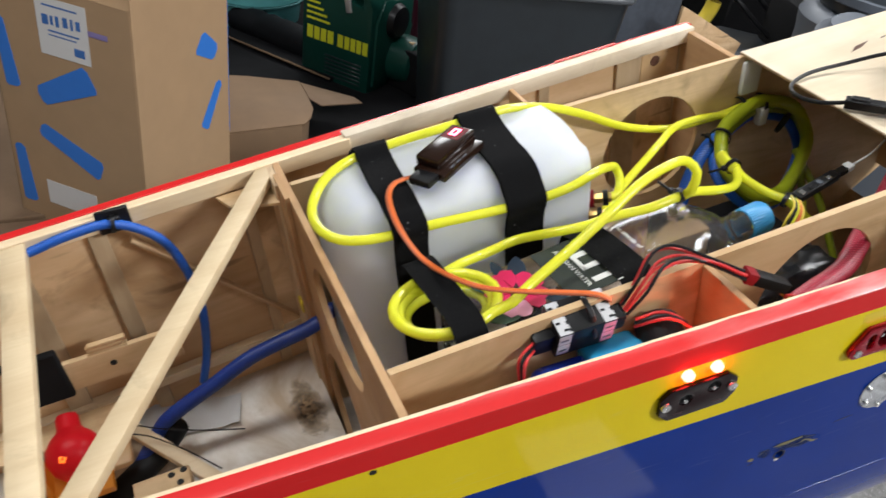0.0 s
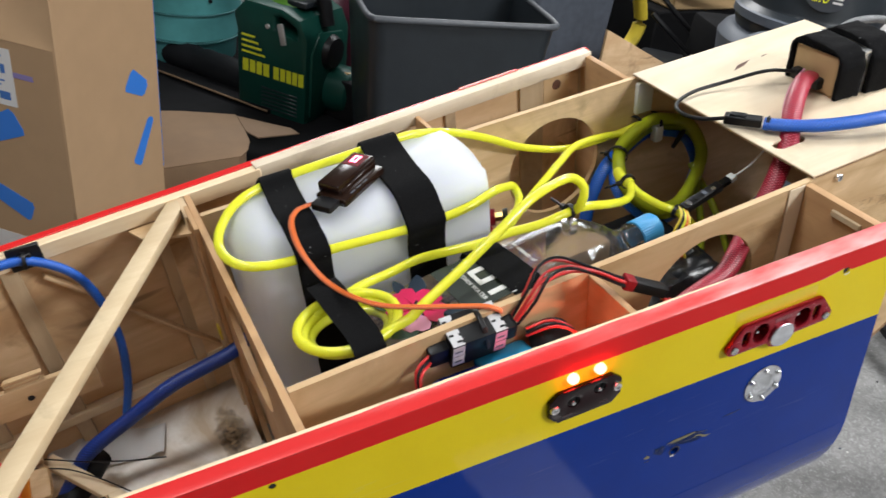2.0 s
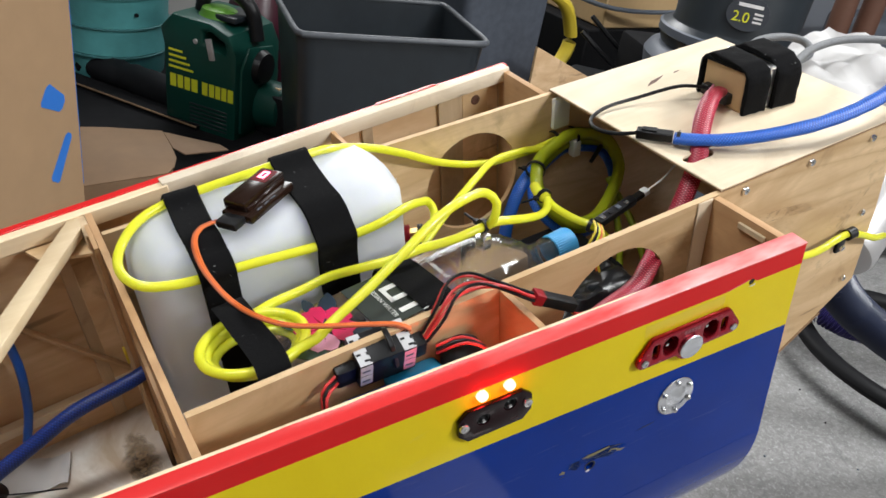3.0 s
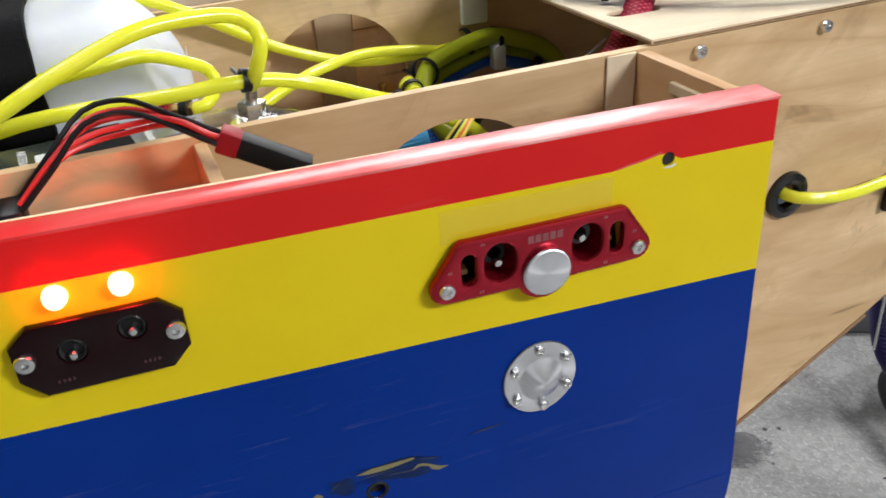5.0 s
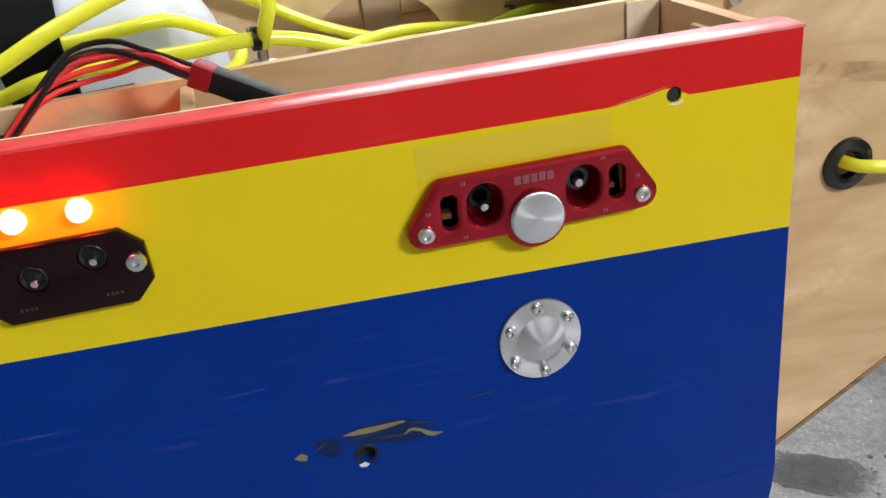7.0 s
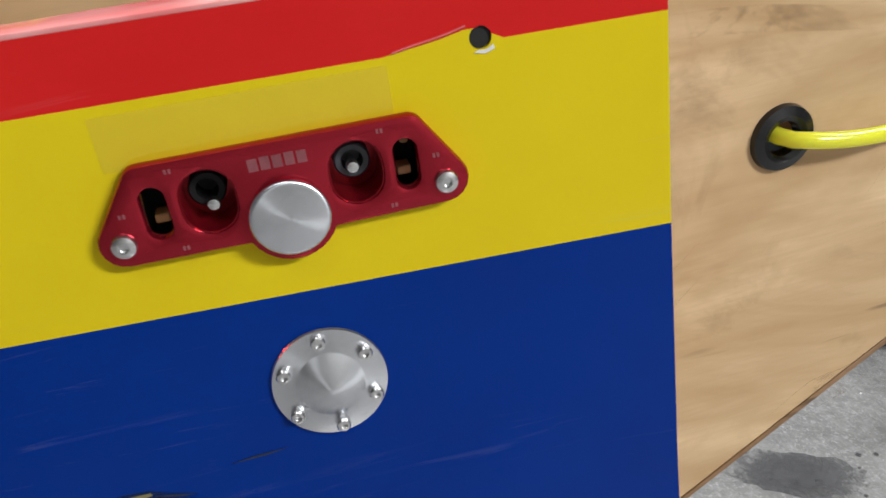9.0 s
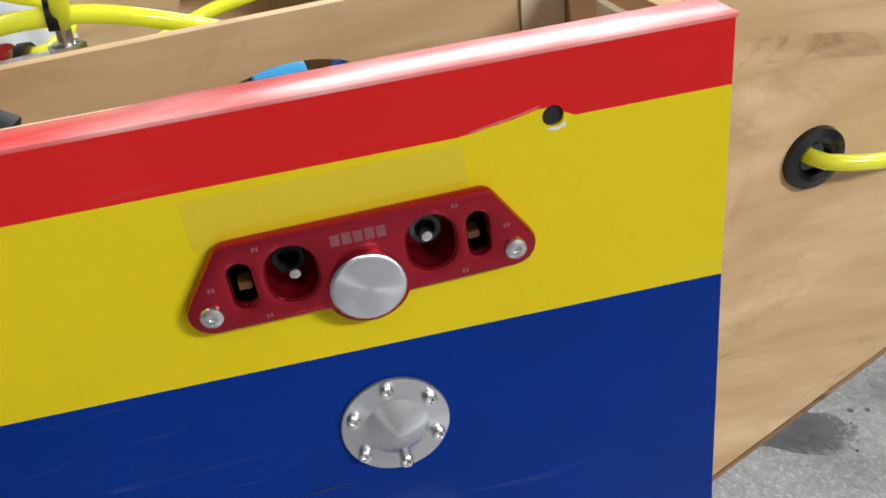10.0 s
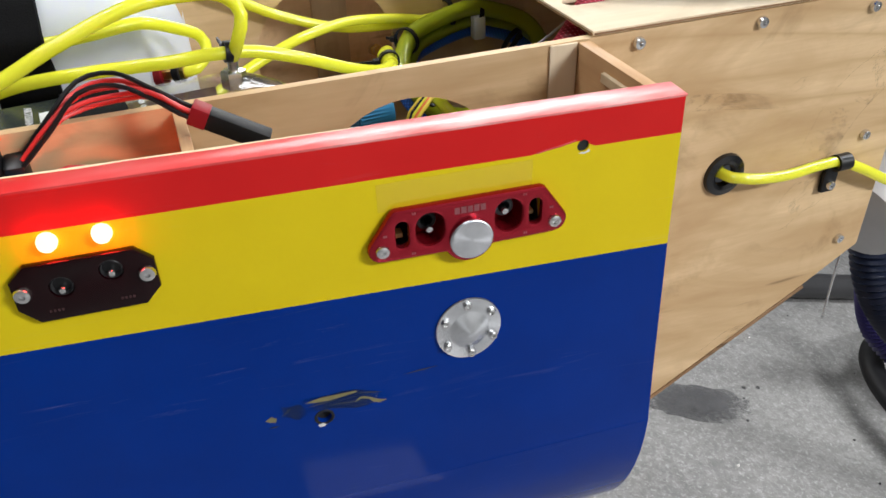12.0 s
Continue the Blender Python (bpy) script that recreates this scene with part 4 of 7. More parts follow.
for cx, cz, rx, rz, ang in ((0.232, -0.085, 0.075, 0.020, -52), (0.205, -0.165, 0.034, 0.016, -30), (0.105, -0.062, 0.10, 0.006, 8), (0.165, -0.30, 0.05, 0.012, -20), (0.06, -0.20, 0.045, 0.010, -48), (0.180, -0.060, 0.012, 0.004, -14)):
    rim_s = [(rx * (1 + 0.12 * math.sin(3 * a + cx * 40)) * math.cos(a), rz * (1 + 0.2 * math.sin(5 * a)) * math.sin(a)) for a in [math.tau * q / 28 for q in range(28)]]
    part("wood_stain", plate(rim_s, [], 0.0002, Matrix.Translation((cx, -0.1333, cz)) @ Matrix.Rotation(radians(ang), 4, "Y") @ XZ), STAIN, plane, "brown stain in the plywood")

# ---- hatch over the engine box ----
hatch = thing("hatch_cover", (0.14, 0, 0), "pale plywood hatch cover lying on the engine box", "hatch cover")
slot = [(0.031 + (0.018 if c > 0 else -0.018) * 0.55 + 0.009 * c, -0.075 + 0.007 * s) for c, s in [(math.cos(a * math.pi / 12), math.sin(a * math.pi / 12)) for a in range(24)]]
part("panel", plate([(0.003, -0.1325), (0.275, -0.1325), (0.275, 0.1335), (0.003, 0.1335)], [slot], 0.0032, Matrix.Translation((0, 0, 0.0005)), 0.0006), HATCH, hatch)
part("veneer_line", block((0.004, -0.1329, 0.0012), (0.274, -0.1324, 0.0024), 0, 1), EDGE, hatch, "brown glue line in the ply edge")
part("veneer_line", block((0.0026, -0.132, 0.0012), (0.0031, 0.133, 0.0024), 0, 1), EDGE, hatch, "brown glue line in the ply edge")
for a, b, w in (((0.10, 0.073), (0.135, 0.085), 0.0035), ((0.15, 0.083), (0.162, 0.085), 0.0015)):
    d = Vector((b[0] - a[0], b[1] - a[1], 0))
    bm = plate([(0, 0), (d.length * 0.4, w), (d.length, 0), (d.length * 0.5, -w * 0.6)], [], 0.0003, Matrix.Translation((*a, 0.0037)) @ Matrix.Rotation(math.atan2(d.y, d.x), 4, "Z"))
    part("wood_knot", bm, RUST, hatch, "dark streak in the veneer")

# ---- tank bay ----
RING = [(0.020, 0.116, -0.056), (-0.030, 0.100, -0.062), (-0.050, 0.082, -0.069), (-0.060, 0.061, -0.082), (-0.052, 0.042, -0.097), (-0.033, 0.029, -0.113), (0.000, 0.033, -0.120), (0.039, 0.053, -0.117), (0.080, 0.084, -0.107), (0.091, 0.109, -0.092), (0.078, 0.116, -0.075), (0.050, 0.116, -0.062)]
tank = thing("fuel_tank", (-0.36, 0.045, -0.21), "milky white plastic fuel tank strapped in the bay", "fuel tank")


def tank_body():
    """Rings of one rounded outline, drawn in towards the top; the outlet end is cut back and slopes."""
    outline = smooth_line([(-0.46, 0.008, 0), (-0.36, 0.007, 0), (-0.285, 0.008, 0), (-0.255, 0.018, 0), (-0.238, 0.05, 0), (-0.224, 0.09, 0), (-0.226, 0.115, 0), (-0.25, 0.124, 0), (-0.36, 0.124, 0), (-0.46, 0.123, 0), (-0.492, 0.105, 0), (-0.502, 0.066, 0), (-0.493, 0.026, 0)], 0.008, True)
    mid = Vector((-0.365, 0.066, 0))
    bm = bmesh.new()
    rings = []
    for z, k in ((-0.21, 0.012), (-0.205, 0.004), (-0.195, 0.0), (-0.1, 0.0), (-0.04, 0.0), (-0.012, 0.0), (0.004, 0.002), (0.013, 0.006), (0.020, 0.013), (0.0245, 0.022), (0.0265, 0.034), (0.027, 0.05)):
        row = []
        for c in outline:
            d = mid - c
            d.y *= 1.6
            q = c + d.normalized() * min(k, d.length)
            drop = max(0.0, q.x + 0.262) * (0.35 + 0.45 * (q.y > 0.05)) if z > 0 else 0.0
            row.append(bm.verts.new((q.x, q.y, z - drop + 0.0012 * noise.noise(q * 22))))
        rings.append(row)
    n = len(outline)
    for a, b in zip(rings, rings[1:]):
        for j in range(n):
            bm.faces.new((a[j], a[(j + 1) % n], b[(j + 1) % n], b[j]))
    bm.faces.new(rings[0])
    top = bm.verts.new((-0.375, 0.066, 0.0275))
    for j in range(n):
        bm.faces.new((rings[-1][j], rings[-1][(j + 1) % n], top))
    # flat moulded facets at the outlet end
    for spot, way in (((-0.264, 0.100, 0.027), (0.6, -0.1, 0.79)), ((-0.236, 0.066, 0.0), (0.916, -0.40, 0.0)), ((-0.222, 0.088, 0.0), (0.78, 0.62, 0.05))):
        cut = bmesh.ops.bisect_plane(bm, geom=[*bm.verts, *bm.edges, *bm.faces], plane_co=spot, plane_no=Vector(way).normalized(), clear_outer=True)
        rim_edges = [e for e in cut["geom_cut"] if isinstance(e, bmesh.types.BMEdge)]
        bmesh.ops.edgeloop_fill(bm, edges=rim_edges)
    return bm


part("body", tank_body(), TANK, tank)
for px, py, pz in ((-0.251, 0.026, -0.040), (-0.243, 0.045, -0.075)):
    way = Vector((0.8, -0.45, 0.1)).normalized()
    foot = Vector((px, py, pz))
    part("fitting", rod(foot, foot + way * 0.02, 0.005, sides=6), BRASS, tank, "brass tank fitting")
    part("clip", rod(foot + way * 0.012, foot + way * 0.017, 0.0075, sides=10), BLACK, tank)
    part("collar", rod(foot - way * 0.002, foot + way * 0.004, 0.0085), RED_PLUG, tank)


def tank_strap(x, w, zc, yc):
    """A strap round the tank that also holds the fuel line: the line crosses it at height zc in front and at yc on top."""
    pts = [(x + 0.001, 0.0035, -0.17), (x + 0.001, 0.0035, -0.06), (x + 0.001, 0.0025, zc - 0.022), (x, -0.0030, zc - 0.0055), (x, -0.0044, zc), (x, -0.0028, zc + 0.006), (x, 0.0052, max(zc + 0.013, 0.0145)), (x, 0.0125, 0.0225), (x, 0.026, 0.0282), (x, 0.05, 0.0298), (x + 0.002, 0.08, 0.0312), (x + 0.002, yc - 0.006, 0.0362), (x + 0.003, yc, 0.0378), (x + 0.003, yc + 0.007, 0.0345), (x + 0.003, 0.1215, 0.016), (x + 0.003, 0.126, -0.01), (x + 0.003, 0.126, -0.05)]
    return single("strap", ribbon(pts, w, -0.0018, (1, 0, 0)), BLACK_SOFT, (x, 0.04, 0.03), "black hook-and-loop strap round the white tank", "strap", group="straps")


tank_strap(-0.441, 0.031, 0.0082, 0.0950)
tank_strap(-0.334, 0.039, 0.0005, 0.1025)

# tachometer-like readout on the tank
dm = Matrix.Translation((-0.388, 0.046, 0.032)) @ Matrix.Rotation(radians(33), 4, "Z") @ Matrix.Rotation(radians(-2), 4, "X")
readout = thing("digital_readout", (-0.388, 0.046, 0.032), "small dark plastic readout with a lit red zero", "readout")
part("case", block((-0.026, -0.0185, 0), (0.036, 0.0135, 0.0075), 0.0014, 2, dm), SMOKE_BROWN, readout, "dark smoked plastic base")
part("cover", block((-0.021, -0.0095, 0.0055), (0.0365, 0.0140, 0.0168), 0.0020, 2, dm), SMOKE_BROWN, readout, "smoked brown raised cover")
part("cover_rib", block((-0.019, -0.0112, 0.0055), (0.034, -0.0093, 0.0118), 0.0006, 1, dm), SMOKE_BROWN, readout)
part("cable_boot", block((-0.041, -0.0125, 0.0008), (-0.0255, 0.0085, 0.0078), 0.0016, 2, dm), BLACK, readout)
part("window", block((0.014, -0.0060, 0.0166), (0.034, 0.0115, 0.0171), 0.0002, 1, dm), DISPLAY, readout)
dg = dm @ Matrix.Translation((0.0245, 0.0030, 0.0171)) @ Matrix.Rotation(radians(-90), 4, "Z")
ring_o = [(-0.0034, -0.0054), (0.0034, -0.0054), (0.0034, 0.0054), (-0.0034, 0.0054)]
ring_i = [(-0.0017, -0.0037), (0.0017, -0.0037), (0.0017, 0.0037), (-0.0017, 0.0037)]
part("digit", plate(ring_o, [ring_i], 0.0004, dg), DIGIT, readout, "lit red zero")
for k in range(3):
    part("print_bar", block((-0.014 + 0.0095 * k, -0.0170, 0.0074), (-0.0075 + 0.0095 * k, -0.0155, 0.0077), 0, 1, dm), GREY, readout)

# orange servo lead from the readout to the receiver
lead_path = [(-0.422, 0.034, 0.036), (-0.437, 0.035, 0.035), (-0.449, 0.020, 0.034), (-0.452, -0.002, 0.024), (-0.446, -0.014, 0.006), (-0.438, -0.026, -0.006), (-0.430, -0.058, 0.0), (-0.415, -0.084, 0.003), (-0.392, -0.102, 0.004), (-0.366, -0.117, 0.004), (-0.343, -0.130, 0.003), (-0.334, -0.136, -0.002)]
lead = thing("servo_lead", (-0.42, 0.03, 0.03), "thin orange and brown three-strand servo lead from readout to receiver", "cable")
for k, mat in ((-1, BROWN_WIRE), (0, ORANGE_WIRE), (1, ORANGE_WIRE)):
    row = []
    for i, p in enumerate(lead_path):
        d = Vector(lead_path[min(i + 1, len(lead_path) - 1)]) - Vector(lead_path[max(i - 1, 0)])
        row.append(Vector(p) + Vector((-d.y, d.x, 0)).normalized() * (0.00175 * k))
    part("strand", tube(row, 0.00095, 8), mat, lead)

# fuel lines
R = 0.0042


def line(points, label, mat=TUBE, r=R, name="fuel_line"):
    return single(name, tube(points, r, 14), mat, points[0], label, "fuel line", group="fuel lines")


line([(0.014, 0.120, -0.058), (-0.03, 0.121, -0.062), (-0.092, 0.121, -0.059), (-0.152, 0.119, -0.038), (-0.205, 0.113, -0.006), (-0.245, 0.112, 0.014), (-0.287, 0.106, 0.029), (-0.317, 0.103, 0.0325), (-0.359, 0.101, 0.0325), (-0.417, 0.098, 0.0325), (-0.456, 0.093, 0.0315), (-0.483, 0.081, 0.029), (-0.502, 0.062, 0.023), (-0.5095, 0.042, 0.0195), (-0.5075, 0.020, 0.0185),
      (-0.498, 0.006, 0.017), (-0.482, 0.0015, 0.0135), (-0.457, 0.0015, 0.009), (-0.415, 0.0008, 0.007), (-0.384, 0.0005, 0.004), (-0.348, 0.0, 0.001), (-0.314, 0.0, 0.0), (-0.285, 0.001, 0.002), (-0.256, 0.010, 0.002), (-0.233, 0.026, -0.010), (-0.219, 0.036, -0.02), (-0.216, 0.030, -0.03), (-0.226, 0.018, -0.037), (-0.238, 0.018, -0.038)],
     "translucent yellow fuel line looped round the tank")
coil = [(-0.4375 + (0.0455 - 0.00036 * k) * math.cos(a), -0.0655 + (0.0365 - 0.00036 * k) * math.sin(a), -0.0145 - 0.00045 * k) for k, a in enumerate(-0.95 - 0.5 * j for j in range(40))]
line([(-0.206, -0.045, -0.010), (-0.202, -0.054, 0.003), (-0.197, -0.052, 0.018), (-0.204, -0.046, 0.028), (-0.222, -0.049, 0.033), (-0.26, -0.060, 0.033), (-0.302, -0.073, 0.021), (-0.338, -0.080, 0.006), (-0.377, -0.090, -0.005), (-0.397, -0.097, -0.010), *coil], "yellow fuel line ending in a coil under a strap")
line([(-0.46, -0.040, -0.022), (-0.435, -0.034, -0.020), (-0.410, -0.025, -0.021), (-0.378, -0.016, -0.026), (-0.352, -0.018, -0.021), (-0.328, -0.033, -0.012), (-0.299, -0.044, -0.007), (-0.274, -0.043, -0.0075), (-0.243, -0.049, -0.006), (-0.219, -0.049, -0.005), (-0.191, -0.044, -0.009), (-0.160, -0.040, -0.020), (-0.125, -0.022, -0.039), (-0.098, 0.0, -0.053), (-0.082, 0.020, -0.058)], "yellow fuel line crossing the bay")
line([(-0.082, 0.022, -0.058), (-0.082, 0.004, -0.061), (-0.076, -0.022, -0.063), (-0.068, -0.040, -0.064), (-0.055, -0.06, -0.08)], "yellow fuel line branching to the regulator")
line([(0.0, 0.115, -0.066), (-0.04, 0.117, -0.057), (-0.09, 0.109, -0.050), (-0.129, 0.086, -0.048), (-0.152, 0.073, -0.050), (-0.19, 0.056, -0.060), (-0.225, 0.04, -0.073), (-0.235, 0.042, -0.075)], "yellow fuel line from the ring to the tank")
# the ring of tubes
ring = [Vector(p) for p in RING]
for mat, rr, off in ((TUBE_FAT, 0.0074, (0, 0, 0)), (TUBE_SHADED, 0.0055, (0.006, 0.004, -0.013)), (BLUE_SLEEVE, 0.0075, (0.004, 0.010, -0.022))):
    pts = [p + Vector(off) for p in ring]
    single("tube_ring", tube(pts, rr, 12, closed=True), mat, pts[0], "ring of coiled tubing hung under the hatch", "tube coil", group="tube ring")
single("cable_sleeve", tube([(-0.02, 0.110, -0.075), (-0.052, 0.100, -0.084), (-0.072, 0.094, -0.105), (-0.088, 0.088, -0.14), (-0.098, 0.08, -0.19)], 0.0085, 12, flat=0.5), BLUE_SLEEVE, (-0.06, 0.095, -0.1), "blue braided sleeve hanging behind the tube ring", "cable sleeve")
line([(-0.076, 0.050, -0.060), (-0.083, 0.034, -0.057), (-0.082, 0.020, -0.058)], "yellow fuel line leaving the ring", TUBE, 0.006)
line([(0.05, 0.06, -0.115), (0.04, 0.03, -0.16), (0.02, 0.0, -0.2)], "fuel line hanging from the ring, darkened for the hatch's shade", TUBE_SHADED)
line([(0.06, 0.08, -0.110), (0.06, 0.03, -0.15), (0.05, -0.02, -0.2)], "fuel line hanging from the ring, darkened for the hatch's shade", TUBE_SHADED)
for p, al, rr in (((0.004, 0.121, -0.060), (1, 0.1, 0), 0.0115), ((-0.047, 0.088, -0.067), (0.7, 0.6, 0), 0.0105), ((-0.082, 0.026, -0.057), (0.1, 1, 0.1), 0.0072), ((-0.2085, -0.0465, -0.0055), (1.0, 0.1, -0.12), 0.0056), ((0.030, 0.121, -0.064), (1, 0.1, -0.3), 0.013), ((-0.069, -0.038, -0.064), (0.4, -1, -0.1), 0.0062), ((0.062, 0.108, -0.09), (0.5, -0.7, -0.4), 0.012)):
    tie(p, al, rr, size=1.3 if rr == 0.0056 else 1.2, tail=0.016 if rr < 0.008 else 0.005)
single("tie_mount", block((0.024, 0.106, -0.084), (0.036, 0.118, -0.062), 0.003, 2), WHITE, (0.03, 0.115, -0.08), "white plastic clip on the tube ring", "clip")
single("tie_anchor", block((0.002, 0.120, -0.045), (0.026, 0.1265, -0.005), 0.002, 2), WHITE, (0.014, 0.123, -0.03), "white plastic cable tie anchor on the inner wall", "clip")

# hold-down strap over the coil and the bottle
single("strap", ribbon([(-0.440, -0.1265, -0.05), (-0.440, -0.124, -0.022), (-0.438, -0.112, -0.011), (-0.437, -0.096, -0.0075), (-0.440, -0.062, -0.006), (-0.442, -0.034, -0.006), (-0.4425, -0.019, -0.0085), (-0.442, -0.012, -0.013)], 0.0270, 0.0026, (1, 0.03, 0)), BLACK_SOFT, (-0.44, -0.06, -0.01), "black hook-and-loop strap over the yellow coil", "strap", group="straps")

# ---- bottle ----
bm_axis = Matrix.Translation((-0.436, -0.078, -0.064)) @ Matrix.Rotation(radians(5.0), 4, "Z") @ Matrix.Rotation(radians(-0.4), 4, "Y")
bottle = thing("water_bottle", (-0.3, -0.07, -0.11), "clear plastic water bottle with a blue cap used as overflow tank", "bottle")


def square_section(x, w, bm, rnd_=0.3, n=24):
    vs = []
    for i in range(n):
        a = 2 * math.pi * i / n
        c, s = math.cos(a), math.sin(a)
        k = w / (abs(c) ** (2 / rnd_) + abs(s) ** (2 / rnd_)) ** (rnd_ / 2)
        vs.append(bm.verts.new((x, k * c, k * s)))
    return vs


def bottle_body():
    bm = bmesh.new()
    prof = [(0.0, 0.028, 0.5), (0.003, 0.035, 0.4), (0.01, 0.039, 0.35), (0.06, 0.040, 0.35), (0.12, 0.040, 0.35), (0.18, 0.040, 0.35), (0.215, 0.0405, 0.40), (0.238, 0.0395, 0.5), (0.257, 0.034, 0.75), (0.271, 0.0245, 0.95), (0.281, 0.0155, 1.0), (0.296, 0.0135, 1.0), (0.300, 0.0155, 1.0), (0.302, 0.0135, 1.0), (0.322, 0.0128, 1.0)]
    rings = [square_section(x, w, bm, k) for x, w, k in prof]
    for a, b in zip(rings, rings[1:]):
        for j in range(len(a)):
            bm.faces.new((a[j], a[(j + 1) % len(a)], b[(j + 1) % len(a)], b[j]))
    bm.faces.new(rings[0])
    inner = [square_section(x + 0.0006, w - 0.0007, bm, k) for x, w, k in prof[1:-1]]
    for a, b in zip(inner, inner[1:]):
        for j in range(len(a)):
            bm.faces.new((a[j], b[j], b[(j + 1) % len(a)], a[(j + 1) % len(a)]))
    bm.faces.new(list(reversed(inner[0])))
    bm.faces.new(rings[-1])
    bm.transform(bm_axis)
    return bm


LABEL = plain("dark_green_label", (0.038, 0.046, 0.040), 0.22, vary=0.5, grain=40, Specular_IOR_Level=0.6)
LEAF_PRINT = plain("blue_green_leaf_print", (0.022, 0.034, 0.052), 0.25, vary=0.6, grain=45)
LEAF_PALE = plain("pale_green_leaf_print", (0.05, 0.085, 0.06), 0.25, vary=0.5, grain=45)
part("body", bottle_body(), PET, bottle)
cap_bm = lathe([(0, 0.330), (0.0145, 0.330), (0.0156, 0.3275), (0.0156, 0.306), (0.0156, 0.305), (0.0142, 0.304)], None, 80)
for v in cap_bm.verts:
    r_ = math.hypot(v.co.x, v.co.y)
    if r_ > 0.0151 and round(math.atan2(v.co.y, v.co.x) / (2 * math.pi / 80)) % 2:
        v.co.x, v.co.y = v.co.x * 0.965, v.co.y * 0.965
cap_bm.transform(bm_axis @ Matrix.Rotation(radians(90), 4, "Y"))
part("cap", cap_bm, BLUE_CAP, bottle, "ribbed blue screw cap")
part("label", block((0.088, -0.0408, -0.03), (0.140, -0.0402, 0.033), 0, 1, bm_axis), LABEL, bottle, "dark printed label")
part("back_label", block((0.150, -0.034, -0.0370), (0.222, 0.034, -0.0364), 0, 1, bm_axis), PRINT_BACK, bottle, "brown and purple label print seen through the plastic")
part("back_label", block((0.150, 0.0364, -0.034), (0.222, 0.0370, 0.026), 0, 1, bm_axis), PRINT_BACK, bottle, "brown and purple label print seen through the plastic")
top_label = part("label", block((0.088, -0.034, 0.0402), (0.140, 0.030, 0.0407), 0, 1, bm_axis), LABEL, bottle, "dark printed label")
flower = part("flower_centre", lathe([(0.0, 0), (0.0035, 0), (0.003, 0.0008), (0, 0.001)], bm_axis @ Matrix.Translation((0.055, -0.002, 0.0408)), 12), LIME, bottle, "yellow flower centre")
for k, (u, v, ln, wd, ang) in enumerate(((0.070, 0.022, 0.034, 0.016, 60), (0.030, -0.020, 0.030, 0.014, 150), (0.078, -0.022, 0.030, 0.013, -50), (0.034, 0.020, 0.028, 0.013, 115), (0.056, 0.030, 0.024, 0.010, 85))):
    leaf_rim = [(ln * (q / 8 - 0.5), wd / 2 * math.sin(math.pi * q / 8) ** 0.8) for q in range(9)] + [(ln * (0.5 - q / 8), -wd / 2 * math.sin(math.pi * q / 8) ** 0.8) for q in range(1, 8)]
    part("leaf_print", plate(leaf_rim, [], 0.0002, bm_axis @ Matrix.Translation((u, v, 0.0401)) @ Matrix.Rotation(radians(ang), 4, "Z")), LEAF_PRINT if k % 2 == 0 else LEAF_PALE, bottle, "printed leaf on the bottle")
for k in range(5):
    a = 2 * math.pi * k / 5 + 0.4
    rim_ = [(0.004, 0), (0.008, 0.006), (0.014, 0.0098), (0.019, 0.0085), (0.021, 0.004), (0.0195, 0), (0.0215, -0.004), (0.018, -0.0095), (0.012, -0.009), (0.007, -0.005)]
    petal = plate([(px_ * (1.2 + 0.14 * (k % 2)), py_ * 1.25) for px_, py_ in rim_], [], 0.0004, bm_axis @ Matrix.Translation((0.055, -0.002, 0.0404)) @ Matrix.Rotation(a, 4, "Z"))
    part("petal", petal, PINK if k != 3 else PINK_PALE, flower, "pink printed flower petal")
    part("vein", plate([(0.004, 0.0008), (0.018, 0.0003), (0.004, -0.0008)], [], 0.0003, bm_axis @ Matrix.Translation((0.055, -0.002, 0.0409)) @ Matrix.Rotation(a, 4, "Z")), RED_PLUG, flower)
part("lettering", lettering("ARTESIAN WATER", 0.0062, 0.0001, bm_axis @ Matrix.Translation((0.1085, -0.002, 0.0409)) @ Matrix.Rotation(radians(-90), 4, "Z")), WHITE, top_label)
part("lettering", lettering("the islands of", 0.0068, 0.0001, bm_axis @ Matrix.Translation((0.172, 0.006, 0.0409)) @ Matrix.Rotation(radians(-90), 4, "Z")), WHITE, bottle)
for k in range(3):
    part("logo_bar", block((0.1145, -0.026 + 0.016 * k, 0.0408), (0.136, -0.0205 + 0.016 * k, 0.0411), 0, 1, bm_axis), WHITE, top_label)
part("logo_bar", block((0.1145, -0.010, 0.0408), (0.1185, 0.006, 0.0411), 0, 1, bm_axis), WHITE, top_label)
part("logo_bar", block((0.131, -0.034, 0.0408), (0.136, -0.014, 0.0411), 0, 1, bm_axis), WHITE, top_label)
part("bulkhead_fitting", rod((-0.2075, -0.045, -0.030), (-0.2070, -0.045, -0.0185), 0.0082, sides=6, bevel=0.0008), ALU, bottle, "steel hex fitting")
part("barb", rod((-0.2070, -0.045, -0.02), (-0.206, -0.045, -0.008), 0.0035), STEEL, bottle)
hold = [bm_axis @ Vector(p) for p in ((0.150, -0.0435, -0.035), (0.149, -0.0435, 0.015), (0.148, -0.041, 0.034), (0.147, -0.032, 0.0415), (0.146, 0.0, 0.0425), (0.144, 0.032, 0.0415), (0.143, 0.041, 0.034), (0.142, 0.0435, 0.0), (0.142, 0.0435, -0.035))]
single("strap", ribbon(hold, 0.033, 0.0018, (1, 0.08, 0)), BLACK_SOFT, (-0.28, -0.07, -0.02), "black hook-and-loop strap over the bottle", "strap", group="straps")

